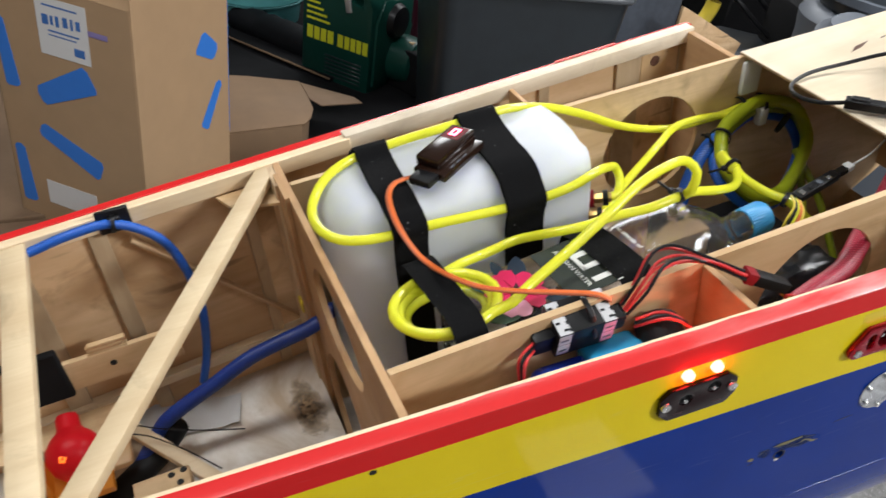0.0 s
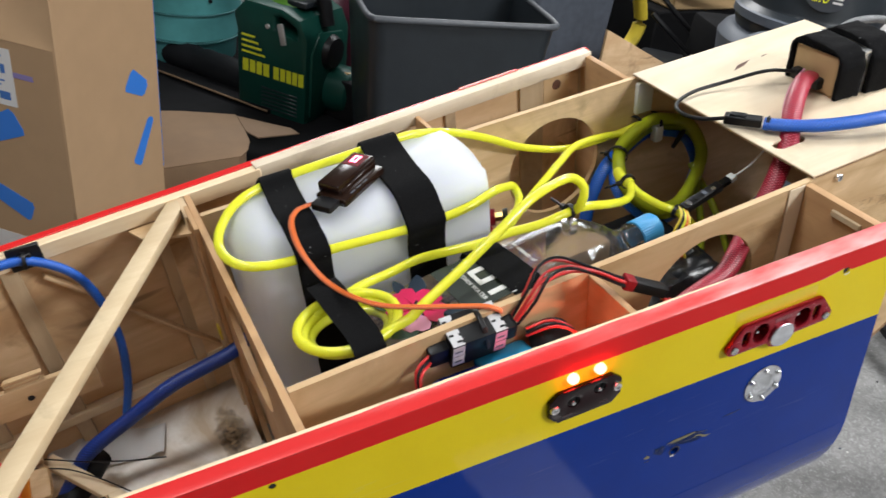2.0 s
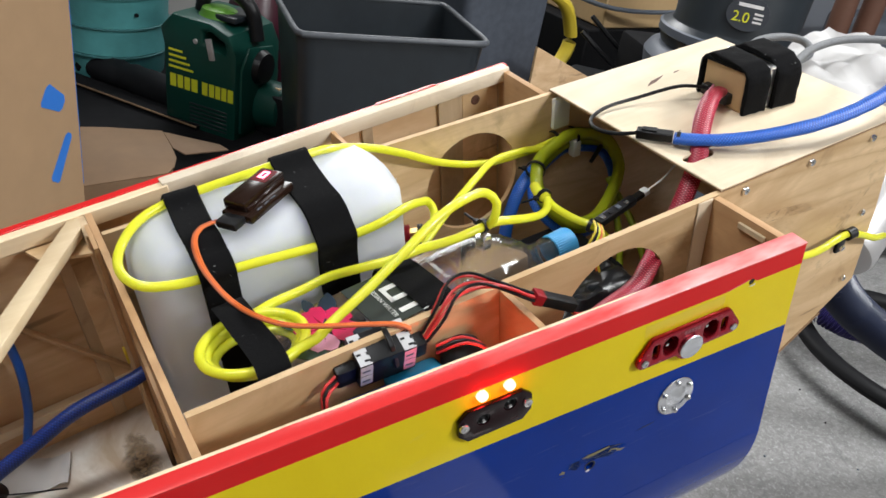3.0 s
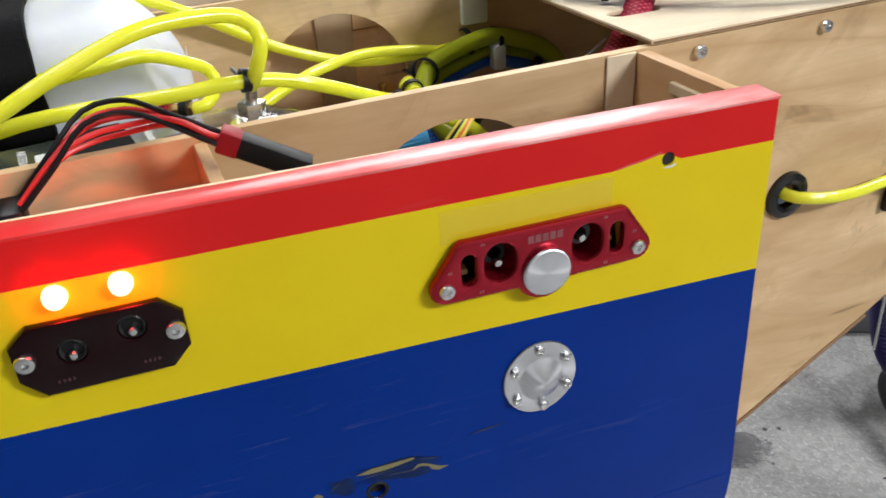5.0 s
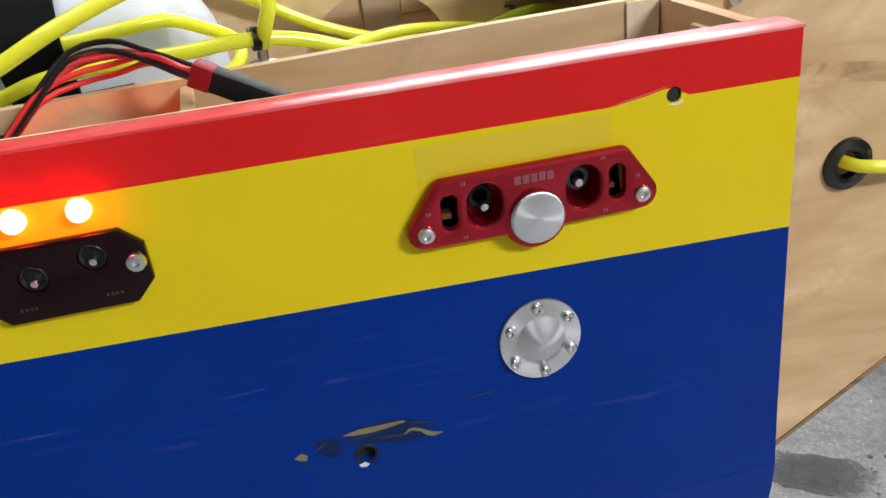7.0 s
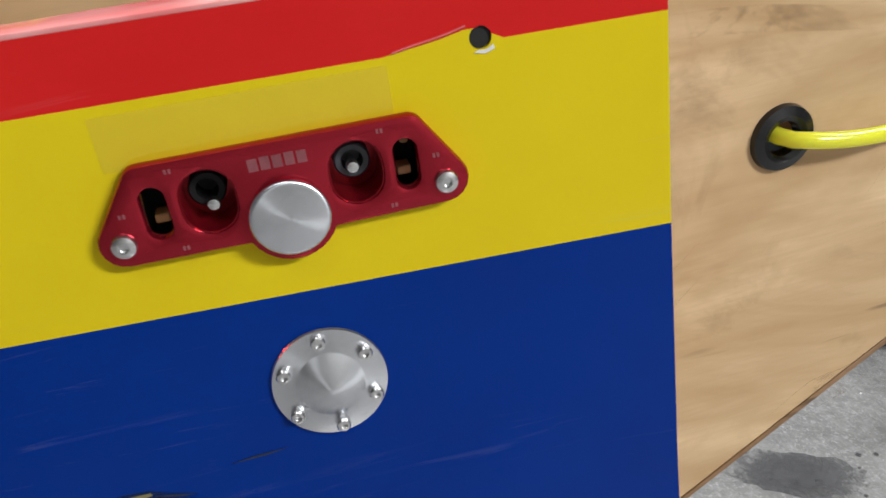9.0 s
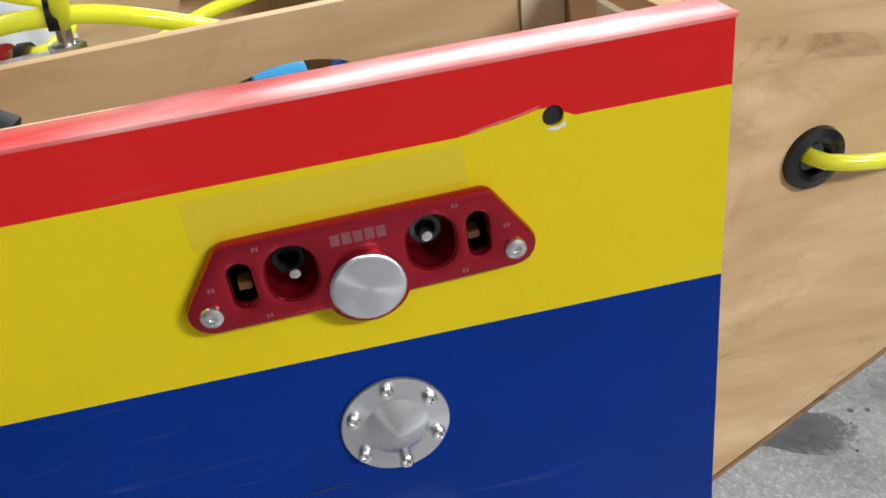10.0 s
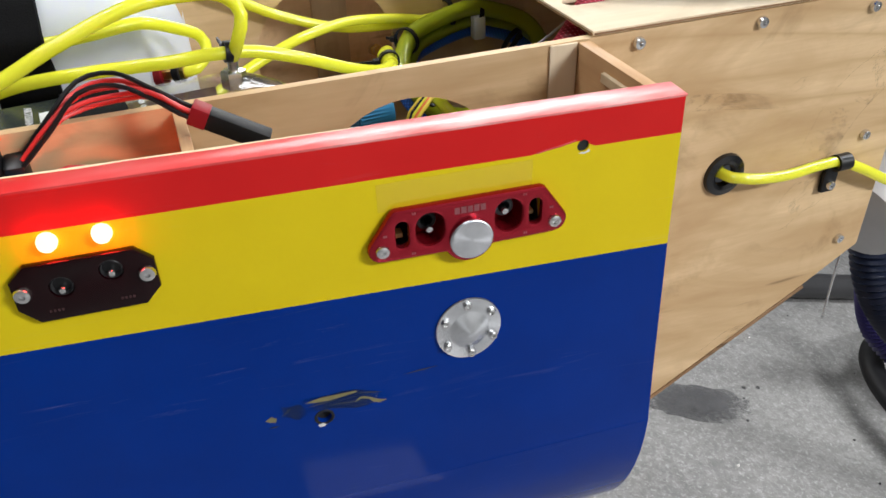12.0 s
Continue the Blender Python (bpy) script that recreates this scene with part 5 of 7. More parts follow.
# ---- near bay: receiver, battery and wiring ----
rm = Matrix.Translation((-0.357, -0.134, -0.008)) @ Matrix.Rotation(radians(-3), 4, "Z") @ Matrix.Rotation(radians(14), 4, "X")
receiver = thing("radio_receiver", (-0.357, -0.134, -0.03), "black radio receiver with white and pink port labels", "receiver")
part("case", block((-0.026, -0.014, -0.026), (0.022, 0.016, 0.004), 0.0015, 2, rm), BLACK, receiver)
PORT = plain("grey_white_port_label", (0.52, 0.52, 0.53), 0.5, vary=0.15)
for x0, front in ((-0.0255, PORT), (0.0110, PINK_PALE)):
    part("port_label", block((x0, -0.0142, 0.0038), (x0 + 0.0100, 0.0150, 0.0042), 0.0001, 1, rm), PORT, receiver, "white port label")
    for k in range(4):
        u = x0 + (0.0008 if k % 2 else 0.0048)
        part("port_mark", block((u, -0.0115 + 0.0068 * k, 0.0042), (u + 0.0036, -0.0095 + 0.0068 * k, 0.0044), 0, 1, rm), BLACK, receiver)
        part("port_mark", block((x0 + 0.0085, -0.0128 + 0.0068 * k, 0.0042), (x0 + 0.0100, -0.0100 + 0.0068 * k, 0.0044), 0, 1, rm), BLACK, receiver)
    for k in range(2):
        part("port_label", block((x0, -0.0144, -0.0225 + 0.0128 * k), (x0 + 0.0100, -0.0138, -0.0110 + 0.0128 * k), 0.0001, 1, rm), front, receiver)
        part("port_mark", block((x0 + 0.0015, -0.0147, -0.0180 + 0.0128 * k), (x0 + 0.0078, -0.0143, -0.0160 + 0.0128 * k), 0, 1, rm), GREY, receiver)
part("lead_wrap", tube([rm @ Vector((0.004, -0.016, -0.01)), rm @ Vector((0.003, -0.008, 0.0065)), rm @ Vector((0.004, 0.008, 0.0065)), rm @ Vector((0.006, 0.018, -0.004))], 0.0024, 8, flat=0.6), BLACK, receiver)
part("connector", block((-0.043, -0.010, -0.022), (-0.026, 0.012, -0.002), 0.002, 2, rm), BLACK, receiver)
part("connector", block((0.022, -0.011, -0.020), (0.033, 0.013, -0.003), 0.002, 2, rm), BLACK, receiver)

BLUE_DEEP = plain("deep_blue_wrap", (0.012, 0.045, 0.42), 0.3, vary=0.3)
battery = thing("battery_pack", (-0.35, -0.165, -0.07), "blue shrink-wrapped battery pack in the side bay", "battery")
bt = Matrix.Translation((-0.335, -0.163, -0.045)) @ Matrix.Rotation(radians(-4), 4, "Z") @ Matrix.Rotation(radians(-16), 4, "X")
part("pouch", block((-0.072, -0.030, -0.022), (0.014, 0.026, 0.008), 0.011, 4, bt), BLUE_DEEP, battery)
part("end_wrap", block((-0.028, -0.0265, -0.012), (0.019, 0.0285, 0.0125), 0.005, 3, bt), CYAN_WRAP, battery, "light blue wrapped end")
single("foam_roll", tube([(-0.306, -0.176, -0.046), (-0.300, -0.160, -0.043), (-0.293, -0.140, -0.040)], 0.019, 20, step=0.004, wobble=0.12), RUBBER, (-0.30, -0.16, -0.06), "black foam roll between battery and partition", "foam")
single("battery_tray", block((-0.50, -0.18, -0.085), (-0.255, -0.135, -0.080), 0.0006, 1), PLY, (-0.4, -0.16, -0.085), "plywood battery tray in the side bay", "tray")


def wire(points, mat, label, r=0.0013):
    return single("wire", tube(points, r, 8), mat, points[0], label, "wire", group="battery wires")


BLACK_HEAT = plain("black_heat_shrink", (0.007, 0.007, 0.0075), 0.5, vary=0.4, grain=120, bump=0.4, Specular_IOR_Level=0.2)
pm = Matrix.Translation((-0.233, -0.170, 0.006)) @ Matrix.Rotation(radians(-16), 4, "Z") @ Matrix.Rotation(radians(27), 4, "Y")
for k, (mat, dy, dz) in enumerate(((RED_WIRE, 0.0, 0.0), (BLACK, 0.003, 0.0015), (RED_WIRE, -0.003, 0.001), (BLACK, -0.0045, -0.0015), (RED_WIRE, 0.001, -0.003), (RED_WIRE, 0.005, -0.001))):
    lift = (0.0, 0.004, -0.003, 0.006, -0.005, 0.001)[k]
    wire([(-0.325, -0.140 + dy, -0.012 + dz), (-0.308, -0.137 + dy * 1.6, 0.004 + dz), (-0.292, -0.130 + dy * 2, 0.0125 + dz + lift), (-0.274, -0.131 + dy * 2, 0.0145 + dz + lift), (-0.258, -0.148 + dy, 0.0155 + dz), pm @ Vector((-0.014, dy * 0.8, dz)), pm @ Vector((-0.006, dy * 0.7, dz))], mat, "thin red or black battery wire arching over the bay")
for k, (mat, o) in enumerate(((RED_WIRE, 0), (BLACK, 0.004), (RED_WIRE, 0.008))):
    wire([(-0.318, -0.146, -0.02 - o), (-0.298, -0.152 - o, -0.016), (-0.282, -0.163 - o, -0.028), (-0.292, -0.17, -0.05)], mat, "red or black wire curling to the battery")
    wire([(-0.398, -0.136, -0.016 - o), (-0.414, -0.142 - o, -0.022), (-0.416, -0.152 - o, -0.045), (-0.402, -0.158, -0.055)], mat, "red or black wire behind the receiver")
plug = thing("power_connector", (-0.233, -0.170, 0.004), "red and black plug joining the battery wires over the partition", "connector")
part("plug", block((-0.010, -0.0056, -0.0050), (-0.001, 0.0056, 0.0050), 0.0008, 2, pm), RED_PLUG, plug, "red plug half")
part("sleeve", block((-0.002, -0.0054, -0.0046), (0.030, 0.0054, 0.0046), 0.0010, 2, pm), BLACK_HEAT, plug, "black heat-shrink sleeve")
for k, mat in enumerate((RED_WIRE, YELLOW_PLASTIC, RED_WIRE)):
    wire([pm @ Vector((0.029, -0.003 + 0.003 * k, -0.003)), (-0.203, -0.180 + 0.004 * k, -0.022), (-0.18, -0.185 + 0.006 * k, -0.035), (-0.165, -0.17 + 0.004 * k, -0.065)], mat, "thin wire dropping from the plug")
# added point lamp, itself unseen, that makes the orange glow in the side bay
lamp = bpy.data.lights.new("bay_glow_lamp", "POINT")
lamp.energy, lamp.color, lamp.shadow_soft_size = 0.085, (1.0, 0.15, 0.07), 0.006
new("bay_glow_lamp", lamp).matrix_world = FUS @ NEAR @ Matrix.Translation((-0.305, 0.012, -0.03))

# red sleeve from the hatch down through the bay
single("cable_sleeve", tube([(0.130, -0.006, 0.020), (0.108, -0.016, 0.025), (0.080, -0.034, 0.022), (0.054, -0.054, 0.013), (0.034, -0.073, 0.0), (0.012, -0.086, -0.018), (-0.02, -0.102, -0.038), (-0.052, -0.116, -0.052), (-0.078, -0.131, -0.055), (-0.095, -0.140, -0.058), (-0.116, -0.147, -0.058), (-0.145, -0.154, -0.056), (-0.172, -0.160, -0.058), (-0.195, -0.160, -0.078)], 0.0095, 16, flat=0.6), RED_SLEEVE, (0.1, -0.02, 0.02),
       "red braided sleeve from the hatch box down into the bay", "cable sleeve")
wire([(0.130, 0.004, 0.024), (0.095, -0.012, 0.020), (0.062, -0.036, 0.010), (0.040, -0.062, 0.004), (0.03, -0.07, -0.01)], PINK_PALE, "thin pale pink wire beside the red sleeve", 0.0013)

# box strapped to the hatch
fix = Matrix.Translation((0.170, -0.008, 0.0037)) @ Matrix.Rotation(radians(-5), 4, "Z")
unit = thing("ignition_box", (0.17, -0.008, 0.006), "small tan box strapped to the hatch with black straps", "electronics box")
part("case", block((-0.036, -0.031, 0), (0.040, 0.031, 0.047), 0.004, 3, fix), LEATHER, unit, "tan box end")
part("case_band", block((-0.0055, -0.0335, 0), (0.0035, 0.0335, 0.0485), 0.001, 1, fix), ALU, unit)
for x0, x1, t_ in ((-0.038, -0.005, 0.004), (0.003, 0.037, 0.0055)):
    o, q = 0.034 + t_, 0.049 + t_
    prof = [(-o, 0), (-o, 0.036), (-o * 0.96, 0.042), (-o * 0.86, 0.047), (-0.022, q), (0.0, q + 0.001), (0.022, q), (o * 0.86, 0.047), (o * 0.96, 0.042), (o, 0.036), (o, 0), (0.032, 0), (0.032, 0.042), (0.025, 0.0475), (-0.025, 0.0475), (-0.032, 0.042), (-0.032, 0)]
    band = plate(prof, [], x1 - x0, fix @ at_x(x0), 0.002)
    bmesh.ops.subdivide_edges(band, edges=[e for e in band.edges if e.calc_length() > 0.006], cuts=4, use_grid_fill=True)
    for v in band.verts:
        v.co += Vector((noise.noise(v.co * 140), noise.noise(v.co * 150 + Vector((5, 0, 0))), noise.noise(v.co * 160))) * 0.0011
    part("strap", band, BLACK_SOFT, unit, "thick fuzzy black hook-and-loop strap")
for y0 in (-0.012, 0.002, 0.018):
    part("plug", block((-0.045, y0 - 0.005, 0.006), (-0.035, y0 + 0.005, 0.018), 0.001, 1, fix), BLACK, unit)
single("cable", tube([(0.130, 0.012, 0.018), (0.10, 0.026, 0.022), (0.06, 0.044, 0.013), (0.02, 0.050, 0.010), (-0.012, 0.040, 0.009), (-0.022, 0.020, 0.009), (-0.014, 0.0, 0.0095), (0.004, -0.014, 0.011)], 0.0021, 8), BLACK, (0.13, 0.012, 0.018), "thin black lead looping over the hatch", "cable")
cm = Matrix.Translation((0.016, -0.028, 0.011)) @ Matrix.Rotation(radians(-50), 4, "Z")
conn = thing("lead_connector", (0.016, -0.028, 0.007), "black plastic lead connector on the hatch", "connector")
part("housing", block((-0.019, -0.006, -0.004), (0.018, 0.006, 0.005), 0.001, 1, cm), BLACK, conn)
part("latch", block((-0.014, -0.004, 0.005), (0.002, 0.004, 0.007), 0.0008, 1, cm), BLACK, conn)
single("cable_sleeve", tube([(0.026, -0.045, 0.012), (0.038, -0.060, 0.013), (0.062, -0.082, 0.0155), (0.10, -0.104, 0.020), (0.15, -0.122, 0.026), (0.21, -0.130, 0.034), (0.28, -0.125, 0.044), (0.36, -0.10, 0.05), (0.42, -0.04, 0.03)], 0.0088, 16, flat=0.6, wobble=0.1), BLUE_SLEEVE, (0.03, -0.05, 0.01), "bright blue braided cable sleeve lying over the hatch", "cable sleeve")
tie((0.0285, -0.048, 0.012), (0.6, -0.75, 0), 0.006)

# regulator and leads in front of the bottle
reg = thing("regulator", (-0.05, -0.05, -0.05), "black inline regulator with coloured wires", "regulator")
gm = Matrix.Translation((-0.044, -0.049, -0.047)) @ Matrix.Rotation(radians(6), 4, "Z") @ Matrix.Rotation(radians(-8), 4, "Y")
part("body", block((-0.03, -0.0055, -0.004), (0.022, 0.0055, 0.004), 0.0015, 2, gm), BLACK, reg)
part("body", block((0.020, -0.0042, -0.003), (0.036, 0.0042, 0.003), 0.001, 1, gm), GLOSS_BLACK, reg)
for k in range(4):
    part("component", block((-0.026 + 0.011 * k, -0.004, 0.004), (-0.021 + 0.011 * k, 0.002 - 0.002 * (k % 2), 0.0055), 0.0003, 1, gm), (STEEL, BLACK, GREY, STEEL)[k], reg)
part("tag", block((0.034, -0.0045, -0.003), (0.043, 0.0045, 0.0035), 0.001, 1, gm), WHITE, reg, "white tag")
wire([gm @ Vector((0.044, 0, 0)), (0.012, -0.050, -0.03), (0.03, -0.048, -0.02)], PAPER, "thin pale wire under the hatch", 0.001)
for k, mat in enumerate((YELLOW_PLASTIC, ORANGE_WIRE, LIME, BLACK, YELLOW_PLASTIC)):
    wire([gm @ Vector((-0.03, -0.005 + 0.0025 * k, 0)), (-0.085, -0.075 + 0.003 * k, -0.050), (-0.10, -0.085 + 0.004 * k, -0.065), (-0.095, -0.095 + 0.006 * k, -0.10)], mat, "thin coloured wire at the regulator", 0.0013)
bag = block((-0.172, -0.125, -0.165), (-0.070, -0.070, -0.078), 0.014, 4)
bmesh.ops.subdivide_edges(bag, edges=[e for e in bag.edges if e.calc_length() > 0.012], cuts=8, use_grid_fill=True)
for v in bag.verts:
    v.co += Vector((noise.noise(v.co * 70), 0.6 * noise.noise(v.co * 80 + Vector((4, 0, 0))), noise.noise(v.co * 75 + Vector((0, 7, 0))))) * 0.006
single("black_pouch", bag, TARP_GLOSS, (-0.12, -0.1, -0.165), "crumpled black plastic pouch deep in the bay", "pouch")
single("equipment_box", block((-0.19, 0.01, -0.2), (-0.11, 0.06, -0.115), 0.004, 2), CARD, (-0.15, 0.03, -0.2), "small brown box deep in the bay", "box")
single("dark_foam", block((-0.10, -0.05, -0.2), (-0.02, 0.06, -0.13), 0.008, 2), RUBBER, (-0.06, 0, -0.2), "black foam block deep in the bay", "foam")

# ---- switches and filler on the painted side ----
ETCH = plain("worn_grey_etching", (0.235, 0.065, 0.075), 0.5, vary=0.5, grain=700)
SW = NEAR @ Matrix.Translation((-0.1205, 0, -0.059)) @ XZ @ Matrix.Diagonal((1, 1, -1, 1))


def offset_outline(right):
    """The red switch plate: a trapezoid with round corners and a boss under the knob."""
    pts = []
    def corner(cx, cy, r, a0, a1, n=6):
        for i in range(n + 1):
            a = radians(a0 + (a1 - a0) * i / n)
            pts.append((cx + r * math.cos(a), cy + r * math.sin(a)))
    corner(0.0475, 0.0000, 0.0075, -90, 40)
    corner(0.0385, 0.0175, 0.005, 40, 90)
    corner(-0.0385, 0.0175, 0.005, 90, 140)
    corner(-0.0475, 0.0000, 0.0075, 140, 270)
    pts.append((-0.017, -0.0078))
    corner(0.0, -0.002, 0.0142, 205, 335, 12)
    pts.append((0.017, -0.0078))
    return pts


def stadium(cx, cy, w, h, n=10):
    r = w / 2
    k = h / 2 - r
    return [(cx + r * math.cos(math.pi * i / n), cy + k + r * math.sin(math.pi * i / n)) for i in range(n + 1)] + [(cx + r * math.cos(math.pi + math.pi * i / n), cy - k + r * math.sin(math.pi + math.pi * i / n)) for i in range(n + 1)]


sw = thing("power_switch", NEAR @ Vector((-0.1205, 0, -0.059)), "red anodised power switch plate with a silver knob", "switch")
cuts = [stadium(s * 0.0365, 0.0075, 0.0066, 0.0155) for s in (-1, 1)] + [stadium(s * 0.0215, 0.0080, 0.0155, 0.0195) for s in (-1, 1)]
part("switch_plate", plate(offset_outline(1), cuts, 0.0050, SW, 0.0017), ANODISED, sw)


def ring_wall(loop, z0, z1, m, thick=0.0006):
    """An open sleeve that follows a closed outline, from z0 to z1."""
    bm = bmesh.new()
    mx, my = sum(p[0] for p in loop) / len(loop), sum(p[1] for p in loop) / len(loop)
    rows = []
    for z, grow in ((z0, 0), (z1, 0), (z1, thick), (z0, thick)):
        rows.append([bm.verts.new((x + grow * (1 if x > mx else -1), y + grow * (1 if y > my else -1), z)) for x, y in loop])
    for a, b in zip(rows, rows[1:] + rows[:1]):
        for q in range(len(loop)):
            r_ = (q + 1) % len(loop)
            bm.faces.new((a[q], a[r_], b[r_], b[q]))
    bm.transform(m)
    return bm


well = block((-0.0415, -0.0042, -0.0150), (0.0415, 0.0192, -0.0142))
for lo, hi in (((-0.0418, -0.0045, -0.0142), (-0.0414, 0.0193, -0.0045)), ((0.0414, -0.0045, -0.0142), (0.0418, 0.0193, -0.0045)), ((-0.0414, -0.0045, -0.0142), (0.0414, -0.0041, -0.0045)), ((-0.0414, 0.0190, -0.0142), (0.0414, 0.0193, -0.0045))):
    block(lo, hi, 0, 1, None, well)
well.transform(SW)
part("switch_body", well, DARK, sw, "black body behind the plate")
CUP = plain("deep_red_anodising", (0.26, 0.007, 0.015), 0.22, 0.65, vary=0.1, grain=300)
for s in (-1, 1):
    jack = part("jack", ring_wall(stadium(s * 0.0215, 0.0080, 0.0153, 0.0193), -0.0100, 0.0038, SW), CUP, sw, "red anodised jack well")
    part("jack_floor", plate(stadium(s * 0.0215, 0.0080, 0.0153, 0.0193), [], 0.0006, SW @ Matrix.Translation((0, 0, -0.0101))), CUP, jack)
    part("socket", lathe([(0.0056, -0.0098), (0.0056, -0.0032), (0.0050, -0.0026), (0.0034, -0.0028), (0.0030, -0.0090), (0, -0.0092)], SW @ Matrix.Translation((s * 0.0215 - 0.0004, 0.0092, 0)), 24), RUBBER if s < 0 else BADGE, jack, "dark socket ring")
    part("jack_pin", lathe([(0.0012, -0.0098), (0.0012, -0.0026), (0.0020, -0.0018), (0.0022, -0.0006), (0.0017, 0.0006), (0, 0.0011)], SW @ Matrix.Translation((s * 0.0215 + (0.0006 if s < 0 else -0.0006), 0.0052 if s < 0 else 0.0082, 0)), 16), STEEL, jack, "bright steel pin")
    part("slot_lug", block((s * 0.0365 - 0.0022, 0.0012, -0.0090), (s * 0.0365 + 0.0020, 0.0040, -0.0030), 0.0004, 1, SW), LEATHER, sw, "tan lug deep in the slot")
    part("slot_lug", block((s * 0.0365 + 0.0002, 0.0100, -0.0120), (s * 0.0365 + 0.0028, 0.0138, -0.0060), 0.0006, 1, SW), YELLOW_PLASTIC if s < 0 else LEATHER, sw, "pale lug deep in the slot")
    screw_bm = lathe([(0.0036, 0.0050), (0.0038, 0.0056), (0.0034, 0.0066), (0.0022, 0.0072), (0.0016, 0.0072), (0.0013, 0.0058), (0, 0.0058)], SW @ Matrix.Translation((s * 0.0475, 0.0, 0)), 18)
    part("switch_screw", screw_bm, STEEL, sw)
    for px, py in ((s * 0.0455, 0.0088), (s * 0.030, 0.0195), (s * 0.031, -0.0045)):
        for d in (-0.0011, 0.0001):
            part("mark", block((px + d, py - 0.0007, 0.0050), (px + d + 0.0008, py + 0.0007, 0.0051), 0, 1, SW), ETCH, sw)
part("knob", lathe([(0.0112, 0.0050), (0.0119, 0.0056), (0.0119, 0.0074), (0.0114, 0.0080), (0.0106, 0.0082), (0, 0.0082)], SW @ Matrix.Translation((0, -0.0008, 0)), 64), TURNED, sw, "brushed silver push knob")
for k, u in enumerate((-0.0085, -0.0050, -0.0015, 0.0020, 0.0055)):
    part("logo_bar", block((u, 0.0146, 0.0050), (u + 0.0028, 0.0184 + 0.0002 * (k % 2), 0.0051), 0, 1, SW), ETCH, sw)

FADED = plain("faded_red_print", (0.055, 0.018, 0.020), 0.6, vary=0.5, grain=700)
SB = NEAR @ Matrix.Translation((-0.3085, 0, -0.0465)) @ XZ @ Matrix.Diagonal((1, 1, -1, 1))
sb = thing("charge_switch", NEAR @ Vector((-0.3085, 0, -0.046)), "dark smoked switch plate with two lit red lamps above", "switch")
octo = [(0.024, -0.0176), (0.032, -0.0090), (0.032, 0.0065), (0.024, 0.014), (-0.024, 0.014), (-0.032, 0.0065), (-0.032, -0.0090), (-0.024, -0.0176)]
part("switch_plate", plate(octo, [circle(-0.0106, 0.0002, 0.0054, 24), circle(0.0123, 0.0048, 0.0054, 24)], 0.004, SB, 0.0008), SMOKE, sb)
part("backing", plate([(-0.022, -0.012), (0.022, -0.012), (0.022, 0.012), (-0.022, 0.012)], [], 0.0005, SB @ Matrix.Translation((0, 0, 0.0002))), BLACK, sb)
for s in (-1, 1):
    part("switch_screw", lathe([(0.0040, 0.004), (0.0041, 0.0050), (0.0035, 0.0062), (0.0020, 0.0066), (0.0015, 0.0066), (0.0013, 0.0050), (0, 0.0050)], SB @ Matrix.Translation((s * 0.0275, 0.0, 0)), 18), STEEL, sb)
    at_ = (-0.0106, -0.0016, 0) if s < 0 else (0.0123, 0.0030, 0)
    part("jack_ring", lathe([(0.0048, 0.0004), (0.0051, 0.0030), (0.0047, 0.0033), (0.0042, 0.0006)], SB @ Matrix.Translation((at_[0], at_[1] + 0.0018, 0)), 24), BLACK_METAL, sb, "dull metal ring sunk in the plate")
    part("toggle_pin", lathe([(0.0014, 0.0005), (0.0014, 0.0026), (0.0019, 0.0036), (0.0014, 0.0046), (0, 0.0049)], SB @ Matrix.Translation(at_), 14), STEEL, sb)
    for q in range(4):
        part("print_bar", block((s * 0.0160 - 0.0030 + 0.0018 * q, -0.0126, 0.0040), (s * 0.0160 - 0.0020 + 0.0018 * q, -0.0112, 0.0041), 0, 1, SB), FADED, sb)
    lamp_part = part("lamp", lathe([(0.0046, 0), (0.0046, 0.002), (0.0040, 0.0042), (0.0022, 0.0056), (0, 0.006)], SB @ Matrix.Translation((s * 0.0117 + 0.001, 0.0236, 0)), 20), LED, sb, "lit red lamp")

SD = NEAR @ Matrix.Translation((-0.1205, 0, -0.1255)) @ XZ @ Matrix.Diagonal((1.09, 1.20, -1, 1))
dome = thing("fuel_filler", NEAR @ Vector((-0.122, 0, -0.119)), "turned aluminium fuel filler cover with six bolts", "fuel filler")
part("cover", lathe([(0.0178, 0), (0.0182, 0.0006), (0.0178, 0.0013), (0.0174, 0.0014), (0.0109, 0.0021), (0.0105, 0.0023), (0.0101, 0.0026), (0.0012, 0.0066), (0.0, 0.0069)], SD, 72), TURNED, dome)
for k in range(6):
    a = radians(90 + 60 * k + 4)
    part("bolt", lathe([(0.0023, 0.0012), (0.0024, 0.0030), (0.0019, 0.0037), (0.0012, 0.0038), (0.0011, 0.0026), (0, 0.0026)], SD @ Matrix.Translation((0.0147 * math.cos(a), 0.0147 * math.sin(a), 0)), 12), STEEL, dome)

